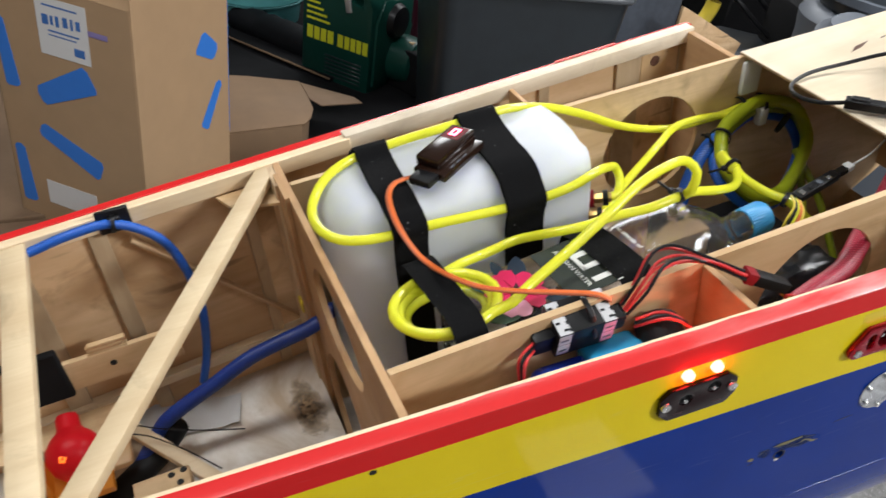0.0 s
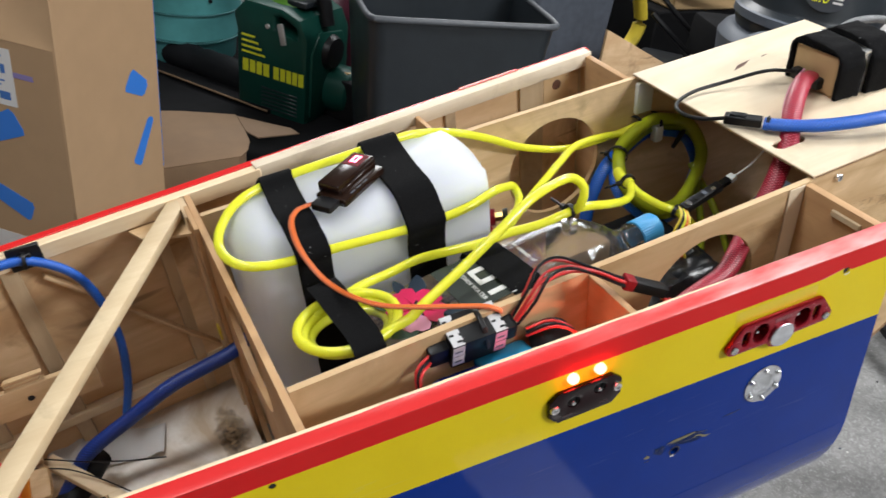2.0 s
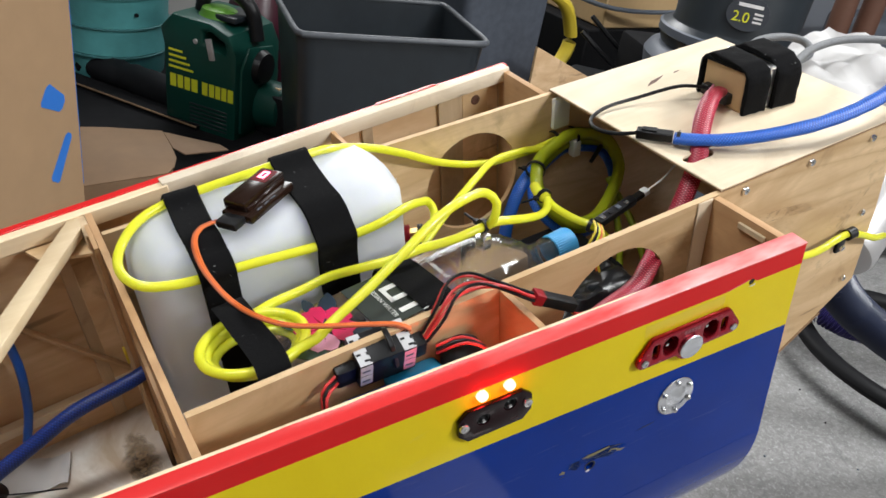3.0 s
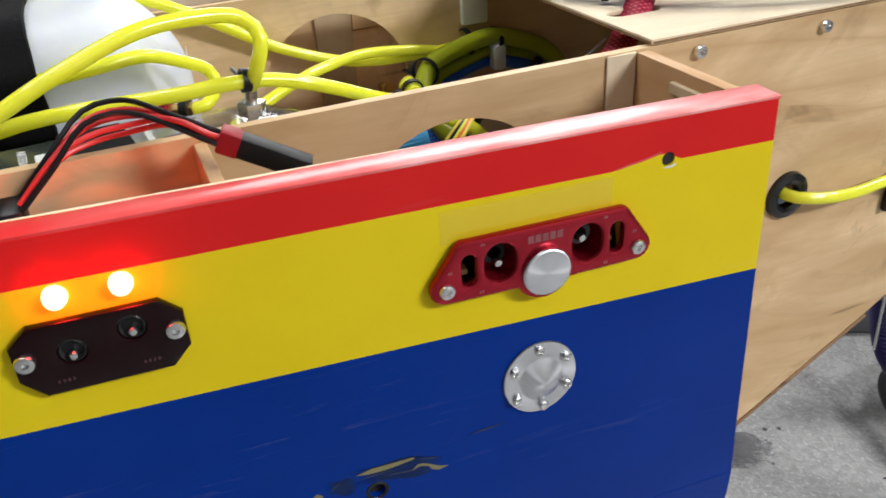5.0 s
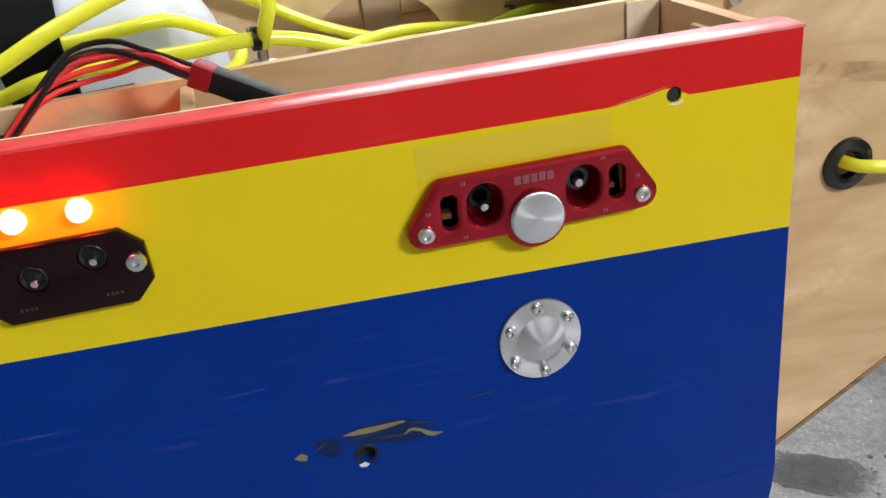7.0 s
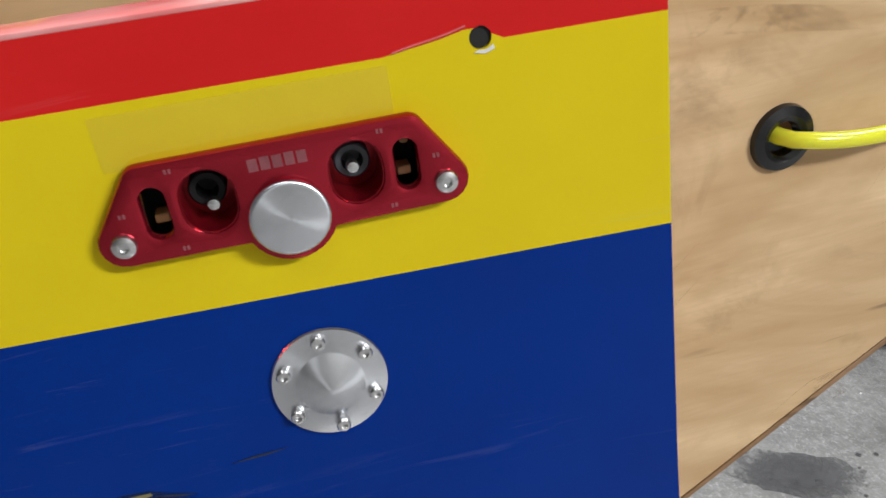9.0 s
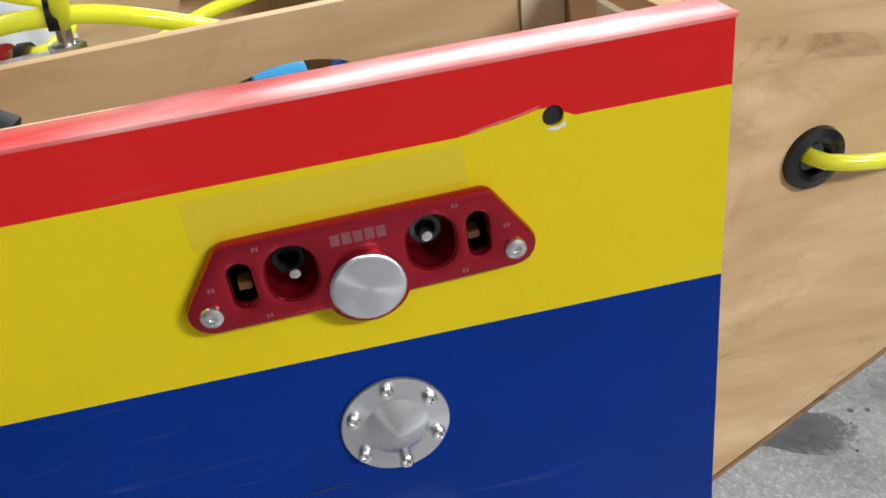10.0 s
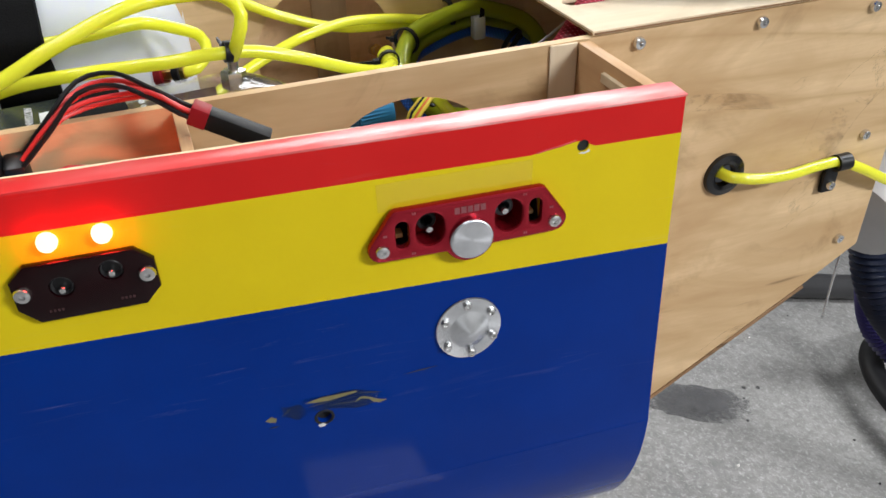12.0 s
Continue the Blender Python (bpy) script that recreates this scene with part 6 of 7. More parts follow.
# ---- engine box side: grommet, line, clamp ----
gr = thing("grommet", (0.124, -0.133, -0.122), "black rubber grommet in the plywood side", "grommet")
part("ring", lathe([(0.008, -0.002), (0.009, 0.003), (0.012, 0.0045), (0.0165, 0.003), (0.0172, 0.0), (0.0165, -0.001), (0.008, -0.002)], Matrix.Translation((0.124, -0.133, -0.122)) @ Matrix.Rotation(radians(90), 4, "X"), 32), GLOSS_BLACK, gr)
line([(0.118, -0.10, -0.118), (0.121, -0.136, -0.120), (0.130, -0.145, -0.121), (0.150, -0.148, -0.124), (0.175, -0.147, -0.1265), (0.203, -0.144, -0.127), (0.226, -0.143, -0.1285), (0.252, -0.144, -0.140), (0.285, -0.142, -0.158), (0.33, -0.13, -0.18)], "yellow fuel line clamped along the engine box", TUBE, 0.0042)
clamp = thing("line_clamp", (0.226, -0.137, -0.14), "black plastic clamp holding the fuel line", "clamp")
part("band", lathe([(0.0045, -0.006), (0.0068, -0.006), (0.0068, 0.006), (0.0045, 0.006), (0.0045, -0.006)], Matrix.Translation((0.228, -0.1435, -0.129)) @ Matrix.Rotation(radians(90), 4, "Y"), 24), BLACK, clamp)
part("foot", block((0.2205, -0.1385, -0.159), (0.2345, -0.1335, -0.132), 0.002, 2), BLACK, clamp)
screw("clamp_screw", (0.2275, -0.1385, -0.1515), (0, -1, 0), 0.0038, clamp)

# ---- what shows beneath and ahead of the engine box ----
muff = thing("muffler_can", (0.40, -0.03, -0.25), "dull grey exhaust can below the engine box front", "exhaust can")
part("can", lathe([(0, -0.05), (0.042, -0.05), (0.049, -0.047), (0.052, -0.04), (0.052, 0.12), (0.046, 0.126), (0, 0.126)], Matrix.Translation((0.408, -0.045, -0.246)) @ Matrix.Rotation(radians(16), 4, "Z") @ Matrix.Rotation(radians(70), 4, "Y"), 40), MUFFLER, muff)
part("mount_bracket", block((0.262, -0.026, -0.235), (0.40, -0.016, -0.205), 0.001, 1), STEEL, muff, "steel mounting bracket")
part("control_wire", tube([(0.400, -0.05, -0.262), (0.374, -0.052, -0.284), (0.364, -0.058, -0.31), (0.357, -0.064, -0.345), (0.350, -0.071, -0.378)], 0.0014, 8), STEEL, muff, "bent steel wire")


def hose(points, r, mat, name, label, pitch=0.011, axes=FUS):
    """A corrugated hose: a swept section whose radius swells from rib to rib."""
    line_ = smooth_line(points, pitch / 4)
    bm = bmesh.new()
    rings = []
    side = Vector((0, 1, 0))
    for i, c in enumerate(line_):
        d = (line_[min(i + 1, len(line_) - 1)] - line_[max(i - 1, 0)]).normalized()
        side = (side - d * side.dot(d)).normalized()
        w = d.cross(side)
        k = r * (1.0, 0.93, 0.86, 0.93)[i % 4]
        rings.append([bm.verts.new(c + side * (k * math.cos(2 * math.pi * j / 18)) + w * (k * math.sin(2 * math.pi * j / 18))) for j in range(18)])
    for a, b in zip(rings, rings[1:]):
        for j in range(18):
            bm.faces.new((a[j], a[(j + 1) % 18], b[(j + 1) % 18], b[j]))
    bm.faces.new(rings[0])
    bm.faces.new(rings[-1])
    return single(name, bm, mat, points[0], label, "hose", axes)


hose([(0.70, 0.13, 0.68), (0.70, 0.115, 0.61), (0.70, 0.095, 0.548), (0.725, 0.07, 0.485), (0.778, 0.04, 0.43), (0.855, 0.0, 0.378), (0.95, -0.045, 0.32), (1.07, -0.09, 0.24), (1.2, -0.12, 0.14), (1.4, -0.12, 0.06), (1.6, -0.08, 0.04)], 0.037, NAVY, "corrugated_hose", "dark navy corrugated vacuum hose by the nose", 0.0085, AIR)
hose([(1.10, 0.36, 0.42), (1.17, 0.38, 0.30), (1.225, 0.345, 0.17), (1.29, 0.26, 0.125), (1.40, 0.16, 0.12), (1.55, 0.06, 0.115)], 0.042, PURPLE, "corrugated_hose", "violet corrugated hose behind the navy one", 0.009, AIR)
hoop = thing("black_hoop", (1.47, 0.11, 0), "large black rubber hoop lying on the floor", "hoop", AIR)
part("band", lathe([(0.325 + 0.026 * math.cos(a), 0.020 * math.sin(a)) for a in (math.radians(22.5 * q) for q in range(17))], Matrix.Translation((1.475, 0.108, 0.055)) @ Matrix.Rotation(radians(5), 4, "Y"), 96), RUBBER, hoop)
single("black_pipe", rod((1.05, 0.74, 0.034), (2.6, 0.50, 0.034), 0.033, sides=28), BLACK_METAL, (1.05, 0.74, 0.0), "black steel tube lying on the concrete floor", "pipe", AIR)
rs = random.Random(9)


def blot(name, cx, cy, rx, ry, ang, mat, label, z=0.0012, n=36):
    """An irregular thin mark on the floor."""
    pts = []
    for i in range(n):
        a = 2 * math.pi * i / n
        k = 1 + 0.30 * noise.noise((math.cos(a) * 1.7 + cx * 9, math.sin(a) * 1.7, cy * 5)) + 0.10 * rs.uniform(-1, 1)
        pts.append((rx * k * math.cos(a), ry * k * math.sin(a)))
    return single(name, plate(pts, [], z, Matrix.Translation((cx, cy, 0.0002)) @ Matrix.Rotation(radians(ang), 4, "Z")), mat, (cx, cy, 0), label, "floor stain", AIR)


blot("oil_stain", 0.825, 0.362, 0.125, 0.058, -20, OIL, "dark oil stain soaked into the concrete")
for bx, by, br in ((0.965, 0.39, 0.008), (0.94, 0.36, 0.004), (1.0, 0.385, 0.007), (0.90, 0.30, 0.005)):
    blot("oil_drip", bx, by, br, br * 0.7, 30, OIL, "small dark oil drip on the concrete", 0.0012, 14)
for k in range(26):
    bx, by, br = rs.uniform(0.45, 1.3), rs.uniform(-0.1, 0.7), rs.uniform(0.0012, 0.003)
    single("grit", lathe([(0, 0), (br, 0.0), (br * 0.7, br), (0, br * 1.1)], Matrix.Translation((bx, by, 0)), 6), (PAPER, RUBBER, GREY)[k % 3], (bx, by, 0), "small crumb of grit on the concrete", "grit", AIR, group="floor grit")

# added reflector, never in direct view: gives the blue film its pale reflection
single("reflector_sheet", plate([(-0.08, -0.77), (0.11, -0.80), (0.15, -0.62), (-0.05, -0.60)], [], 0.004, Matrix.Translation((0, 0, 0.0005))), PAPER, (0.15, -0.6, 0), "added white sheet out of view on the floor, mirrored in the blue film", "sheet", AIR)

# trestle that carries the fuselage
trestle = thing("trestle", (-0.75, 0, 0), "plain wooden trestle under the fuselage belly", "trestle", AIR)
under = {x: (FUS @ Vector((x, 0, -0.4065))).z for x in (-1.0, -0.5)}
for x in (-1.0, -0.5):
    wx = (FUS @ Vector((x, 0, -0.4065))).x
    part("bearer", block((wx - 0.03, -0.13, under[x] - 0.05), (wx + 0.03, 0.13, under[x] - 0.0065), 0.003, 1), SPRUCE, trestle)
    for sy in (-0.11, 0.11):
        part("leg", block((wx - 0.02, sy - 0.02, 0), (wx + 0.02, sy + 0.02, under[x] - 0.05), 0.003, 1), SPRUCE_UP, trestle)

# ---- open bay behind: sleeves, beacon, tray parts ----
single("cable_sleeve", tube([(-0.80, 0.152, -0.012), (-0.746, 0.152, -0.010), (-0.706, 0.153, -0.004), (-0.668, 0.155, -0.006), (-0.636, 0.155, -0.033), (-0.622, 0.155, -0.074), (-0.619, 0.155, -0.127), (-0.628, 0.155, -0.185), (-0.642, 0.150, -0.225)], 0.0044, 14), BLUE_SLEEVE, (-0.7, 0.15, -0.01), "blue braided cable sleeve tied to the longeron", "cable sleeve")
single("cable_sleeve", tube([(-0.495, 0.112, -0.148), (-0.524, 0.10, -0.152), (-0.585, 0.10, -0.164), (-0.63, 0.10, -0.184), (-0.681, 0.10, -0.208), (-0.701, 0.098, -0.228), (-0.735, 0.085, -0.262)], 0.0076, 14), NAVY_SLEEVE, (-0.6, 0.11, -0.18), "dark blue braided cable sleeve leaving the bulkhead", "cable sleeve")
single("cable_sleeve", tube([(-0.676, 0.102, -0.222), (-0.690, 0.099, -0.236), (-0.706, 0.092, -0.247), (-0.738, 0.074, -0.252), (-0.79, 0.04, -0.254)], 0.0135, 14, flat=0.85), RUBBER, (-0.7, 0.09, -0.26), "black cable bundle under the tray", "cable sleeve")
single("cable_sleeve", tube([(-0.72, -0.143, -0.055), (-0.695, -0.142, -0.034), (-0.672, -0.142, -0.030), (-0.65, -0.142, -0.034), (-0.63, -0.143, -0.042), (-0.61, -0.145, -0.07)], 0.0045, 12), BLUE_SLEEVE, (-0.68, -0.14, -0.02), "blue braided sleeve beside the rim", "cable sleeve")
mount = thing("tie_mount", (-0.666, 0.165, -0.002), "square black stick-on cable tie mount", "cable mount")
part("base", block((-0.681, 0.1585, -0.018), (-0.652, 0.163, 0.006), 0.001, 1), BLACK, mount)
part("bridge", block((-0.672, 0.1545, -0.012), (-0.661, 0.159, 0.0), 0.001, 1), BLACK, mount)
tie((-0.668, 0.155, -0.006), (1, 0, -0.2), 0.0072)
beacon = thing("red_beacon", (-0.765, 0.06, -0.19), "glowing red device on the servo tray", "beacon")
part("lens", lathe([(0, -0.024), (0.011, -0.0225), (0.018, -0.016), (0.0225, -0.005), (0.022, 0.006), (0.017, 0.015), (0.0115, 0.020), (0.0095, 0.024), (0.0095, 0.033), (0.008, 0.036), (0, 0.0365)], Matrix.Translation((-0.760, 0.054, -0.163)) @ Matrix.Rotation(radians(-62), 4, "X") @ Matrix.Diagonal((1.08, 1.08, 1.0, 1)), 32), BEACON, beacon, "red translucent lens")
for q in range(5):
    a = math.tau * q / 5
    part("filament", lathe([(0, 0), (0.0012, 0.0003), (0.0010, 0.001), (0, 0.0014)], Matrix.Translation((-0.7660 + 0.0022 * math.cos(a), 0.0365 + 0.0022 * math.sin(a), -0.1475 + 0.0012 * math.sin(a))) @ Matrix.Rotation(radians(40), 4, "X") @ Matrix.Diagonal((1.3, 1.3, 1, 1)), 10), FILAMENT, beacon, "bright orange glowing spot")
part("board", block((-0.79, 0.02, -0.192), (-0.735, 0.085, -0.184), 0.001, 1), AMBER, beacon, "amber circuit board with a faint added glow")
servo = thing("servo", (-0.80, 0.05, -0.19), "orange-labelled servo beside the beacon", "servo")
part("case", block((-0.815, 0.03, -0.19), (-0.785, 0.055, -0.155), 0.001, 1), AMBER, servo)
part("label", block((-0.811, 0.0293, -0.185), (-0.79, 0.0299, -0.16), 0, 1), BLACK, servo)
single("foam_pad", block((-0.800, 0.117, -0.157), (-0.752, 0.1255, -0.098), 0.002, 1), CLUTTER, (-0.78, 0.12, -0.15), "square black foam pad on the side", "foam pad")
scrap = thing("ply_scrap", (-0.71, 0.129, -0.1215), "small splintered plywood offcut with bare plies on the tray rail", "scrap")
for k in range(5):
    part("ply", block((-0.7295 + 0.0010 * (k * 2 % 3), 0.1262 + 0.0005 * (k % 2), -0.1216 + 0.0022 * k), (-0.6930 - 0.0016 * (k * 3 % 4), 0.1320, -0.1216 + 0.0022 * k + 0.0019), 0.0003, 1), (PLY, PLY_Y)[k % 2], scrap)
for pts in ([(-0.736, 0.118, -0.206), (-0.712, 0.104, -0.208), (-0.687, 0.087, -0.208), (-0.65, 0.068, -0.209), (-0.615, 0.052, -0.208)], [(-0.735, 0.098, -0.200), (-0.706, 0.086, -0.206), (-0.682, 0.064, -0.209), (-0.662, 0.040, -0.210), (-0.645, 0.015, -0.208)]):
    single("antenna_wire", tube(pts, 0.0008, 6), BLACK, pts[0], "thin black antenna wire in the open bay", "wire")
single("yellow_tab", block((-0.5265, 0.118, -0.148), (-0.5238, 0.130, -0.132), 0.001, 1), YELLOW_PLASTIC, (-0.525, 0.124, -0.14), "small yellow tab on the bulkhead", "tab")

# ---- round about ----
carton = thing("cardboard_carton", (-0.548, 1.088, 0), "tall brown cardboard carton with blue tape marks and labels", "cardboard box", AIR)
cA, cB, cL = Vector((-0.53, 1.35, 0)), Vector((-0.271, 1.609, 0)), Vector((-0.83, 1.65, 0))
ex, ey = (cB - cA), (cL - cA)
wB, wL = ex.length, ey.length
AIM = Vector((-0.66, -0.52, 1.15))
CM = Matrix.Translation(AIM) @ Matrix.Scale(0.86, 4) @ Matrix.Translation(-AIM) @ Matrix.Translation(cA) @ Matrix.Rotation(math.atan2(ex.y, ex.x), 4, "Z")
TT = 0.005
LOW = -1.15 * 0.14 / 0.86
part("panel", block((0, 0, LOW), (wB, TT, 0.72), 0.001, 1, CM), CARD, carton)
part("panel", block((0, TT, LOW), (TT, wL, 0.485), 0.001, 1, CM), CARD, carton)
part("panel", block((wB - TT, TT, LOW), (wB, wL, 0.485), 0.001, 1, CM), CARD, carton)
part("panel", block((0, wL - TT, LOW), (wB, wL, 0.485), 0.001, 1, CM), CARD, carton)
part("bottom", block((TT, TT, LOW + 0.002), (wB - TT, wL - TT, LOW + 0.008), 0, 1, CM), CARD, carton)
part("flap", block((0, TT, -0.002), (TT, wL - 0.01, 0.16), 0.001, 1, CM @ Matrix.Translation((0, 0, 0.487)) @ Matrix.Rotation(radians(38), 4, "Y")), CARD, carton, "folded carton flap")
FB = CM @ Matrix.Translation((0, -0.0012, 0)) @ XZ
FL = CM @ Matrix.Translation((-0.0004, 0, 0)) @ YZ @ Matrix.Diagonal((1, 1, -1, 1))


def strip(ax, u, v, ln, wd, ang, mat=TAPE_BLUE, nm="tape_strip"):
    pts = [(-ln / 2, -wd * 0.35), (-ln / 2 + 0.006, -wd / 2), (ln / 2 - 0.008, -wd * 0.32), (ln / 2, -wd * 0.15), (ln / 2, wd * 0.2), (ln / 2 - 0.01, wd * 0.4), (-ln / 2 + 0.008, wd / 2), (-ln / 2, wd * 0.3)]
    part(nm, plate(pts, [], 0.0008, ax @ Matrix.Translation((u, v, 0)) @ Matrix.Rotation(radians(ang), 4, "Z")), mat, carton)


strip(FB, 0.275, 0.323, 0.085, 0.062, -36)
strip(FB, 0.288, 0.160, 0.135, 0.038, 56)
strip(FL, 0.213, 0.246, 0.185, 0.07, -28)
strip(FL, 0.222, 0.075, 0.195, 0.058, 22)
strip(FL, 0.385, 0.30, 0.18, 0.045, 84)
strip(FL, 0.389, -0.04, 0.17, 0.045, 86)
ship = part("shipping_label", block((0.125, 0.325, 0), (0.27, 0.465, 0.0008), 0, 1, FL), PAPER, carton, "white shipping label")
part("shipping_label", block((0.13, -0.06, 0), (0.29, 0.01, 0.0008), 0, 1, FL @ Matrix.Translation((0.03, -0.05, 0))), PAPER, carton, "white shipping label")
for k, (u, wd, v, ht) in enumerate(((0.145, 0.012, 0.405, 0.022), (0.165, 0.007, 0.402, 0.026), (0.180, 0.014, 0.404, 0.024), (0.205, 0.010, 0.400, 0.026), (0.222, 0.008, 0.402, 0.022), (0.236, 0.018, 0.400, 0.024), (0.150, 0.09, 0.385, 0.004), (0.16, 0.08, 0.375, 0.003), (0.15, 0.10, 0.445, 0.004), (0.14, 0.03, 0.34, 0.02))):
    part("label_bar", block((u, v, 0.0008), (u + wd, v + ht, 0.0012), 0, 1, FL), INK, ship, "blue print")
part("stamp_bar", block((0.07, 0.40, 0), (0.145, 0.413, 0.0006), 0, 1, FL), plain("pale_violet_ink", (0.25, 0.2, 0.42), 0.7), carton)
part("tape_edge", block((wB - 0.0005, -0.0008, 0.05), (wB + 0.0008, 0.004, 0.62), 0, 1, CM), TAPE_BLUE, carton)

# green tool case
WM = Matrix.Translation((0.245, 1.889, 0)) @ Matrix.Rotation(math.atan2(0.23, -0.167) + math.pi, 4, "Z")
case = thing("garden_tool_case", (0.245, 1.889, 0), "dark green plastic garden tool body with yellow print", "garden tool", AIR)
prof = [(-0.28, 0.0), (0.0, 0.0), (0.0, 0.30), (-0.03, 0.36), (-0.10, 0.385), (-0.25, 0.385), (-0.30, 0.33), (-0.285, 0.28)]
part("body", plate(prof, [[(-0.13, 0.31), (-0.04, 0.295), (-0.045, 0.33), (-0.10, 0.355), (-0.13, 0.35)]], 0.26, WM @ XZ, 0.012), GREEN, case)
part("side_panel", plate([(0.02, 0.03), (0.22, 0.03), (0.24, 0.2), (0.2, 0.3), (0.06, 0.32), (0.02, 0.25)], [], 0.012, WM @ at_x(0.0), 0.005), GREEN, case)
part("motor_cap", lathe([(0, 0.02), (0.05, 0.02), (0.06, 0), (0.06, -0.02)], WM @ Matrix.Translation((0.012, 0.13, 0.24)) @ Matrix.Rotation(radians(90), 4, "Y"), 28), BLACK, case)
part("handle", tube([WM @ Vector(p) for p in ((-0.22, 0.12, 0.38), (-0.20, 0.12, 0.44), (-0.11, 0.12, 0.47), (-0.03, 0.12, 0.43), (0.0, 0.12, 0.33))], 0.024, 12, step=0.02), BLACK, case, "curved black handle")
part("trigger", block((-0.12, 0.05, 0.385), (-0.04, 0.19, 0.405), 0.006, 2, WM), BIN, case)
part("cap", lathe([(0, 0.022), (0.030, 0.022), (0.040, 0.016), (0.044, 0.0), (0.05, -0.01)], WM @ Matrix.Translation((-0.135, 0.10, 0.392)) @ Matrix.Diagonal((1.5, 1.2, 1, 1)), 28), LEAF, case, "bright green cap")
part("latch", block((-0.052, -0.006, 0.285), (-0.030, 0.004, 0.355), 0.003, 2, WM @ Matrix.Translation((0.02, 0, 0)) @ Matrix.Rotation(radians(-14), 4, "Y")), MUFFLER, case, "grey metal latch")
part("nozzle", lathe([(0.0, 0.10), (0.060, 0.10), (0.078, 0.085), (0.085, 0.04), (0.085, 0.0)], WM @ Matrix.Translation((0.005, 0.17, 0.10)) @ Matrix.Rotation(radians(90), 4, "Y"), 30), GREEN, case, "rounded fan housing")
part("nozzle_rim", lathe([(0.045, 0.10), (0.055, 0.115), (0.062, 0.10)], WM @ Matrix.Translation((0.005, 0.17, 0.10)) @ Matrix.Rotation(radians(90), 4, "Y"), 30), BLACK, case)
part("rivet", lathe([(0.009, 0), (0.008, 0.004), (0, 0.006)], WM @ Matrix.Translation((-0.155, -0.0005, 0.315)) @ Matrix.Rotation(radians(90), 4, "X"), 14), MUFFLER, case)
for k, (u0, u1) in enumerate(((-0.258, -0.234), (-0.228, -0.206), (-0.200, -0.178), (-0.172, -0.148), (-0.130, -0.108), (-0.102, -0.082), (-0.077, -0.058), (-0.053, -0.034), (-0.029, -0.008))):
    part("print_bar", block((u0, -0.001, 0.140), (u1, 0.0, 0.184), 0, 1, WM), LIME, case, "yellow print")
for k in range(4):
    part("print_bar", block((-0.262, -0.001, 0.205 + 0.019 * k), (-0.165 - 0.014 * k, 0.0, 0.2125 + 0.019 * k), 0, 1, WM), LIME, case, "yellow print")
for k in range(6):
    part("vent", block((-0.18, -0.002, 0.025 + 0.014 * k), (-0.03, 0.001, 0.031 + 0.014 * k), 0.001, 1, WM), BIN, case)

jug = thing("maroon_jug", (0.46, 2.28, 0), "dark maroon plastic jug behind the garden tool", "jug", AIR)
part("body", lathe([(0, 0.0), (0.11, 0.0), (0.12, 0.02), (0.12, 0.30), (0.09, 0.40), (0.04, 0.45), (0, 0.45)], Matrix.Translation((0.46, 2.28, 0)), 36), MAROON, jug)
part("neck", lathe([(0.04, 0.44), (0.038, 0.50), (0.03, 0.505), (0, 0.505)], Matrix.Translation((0.46, 2.28, 0)), 24), BLACK, jug)
single("wood_offcut", block((-0.03, -0.014, 0), (0.03, 0.014, 0.018), 0.002, 1, Matrix.Translation((0.425, 1.93, 0.16)) @ Matrix.Rotation(radians(25), 4, "Z")), LEATHER, (0.425, 1.93, 0.16), "small pale wooden offcut on the clutter", "offcut", AIR)
single("clutter_case", block((-0.06, -0.09, 0), (0.06, 0.09, 0.15), 0.01, 2, Matrix.Translation((0.425, 1.93, 0.0101)) @ Matrix.Rotation(radians(25), 4, "Z")), CLUTTER, (0.425, 1.93, 0.01), "small black case on the mat", "case", AIR)

# wastebasket
basket = thing("wastebasket", (0.515, 1.475, 0), "charcoal plastic wastebasket with a scuffed rim", "wastebasket", AIR)


def tub(w0, d0, w1, d1, z0, z1, r, thick=0.004):
    """An open tapered tub with round corners."""
    bm = bmesh.new()
    def ring(w, d, z, rr):
        out = []
        for cx, cy, a0 in ((w - rr, d - rr, 0), (-w + rr, d - rr, 90), (-w + rr, -d + rr, 180), (w - rr, -d + rr, 270)):
            for i in range(7):
                a = radians(a0 + 15 * i)
                out.append(bm.verts.new((cx + rr * math.cos(a), cy + rr * math.sin(a), z)))
        return out
    rows = [ring(w0, d0, z0, r), ring(w1, d1, z1, r), ring(w1 - thick, d1 - thick, z1, r - thick), ring(w0 - thick, d0 - thick, z0 + thick, r - thick)]
    n = len(rows[0])
    for a, b in zip(rows, rows[1:]):
        for j in range(n):
            bm.faces.new((a[j], a[(j + 1) % n], b[(j + 1) % n], b[j]))
    bm.faces.new(rows[0])
    bm.faces.new(rows[-1])
    return bm


BX = Matrix.Translation((0.515, 1.475, 0)) @ Matrix.Rotation(radians(-13), 4, "Z") @ Matrix.Diagonal((0.93, 1, 1, 1))
b_ = tub(0.235, 0.16, 0.285, 0.205, 0.0, 0.55, 0.05)
b_.transform(BX)
part("body", b_, BIN, basket)
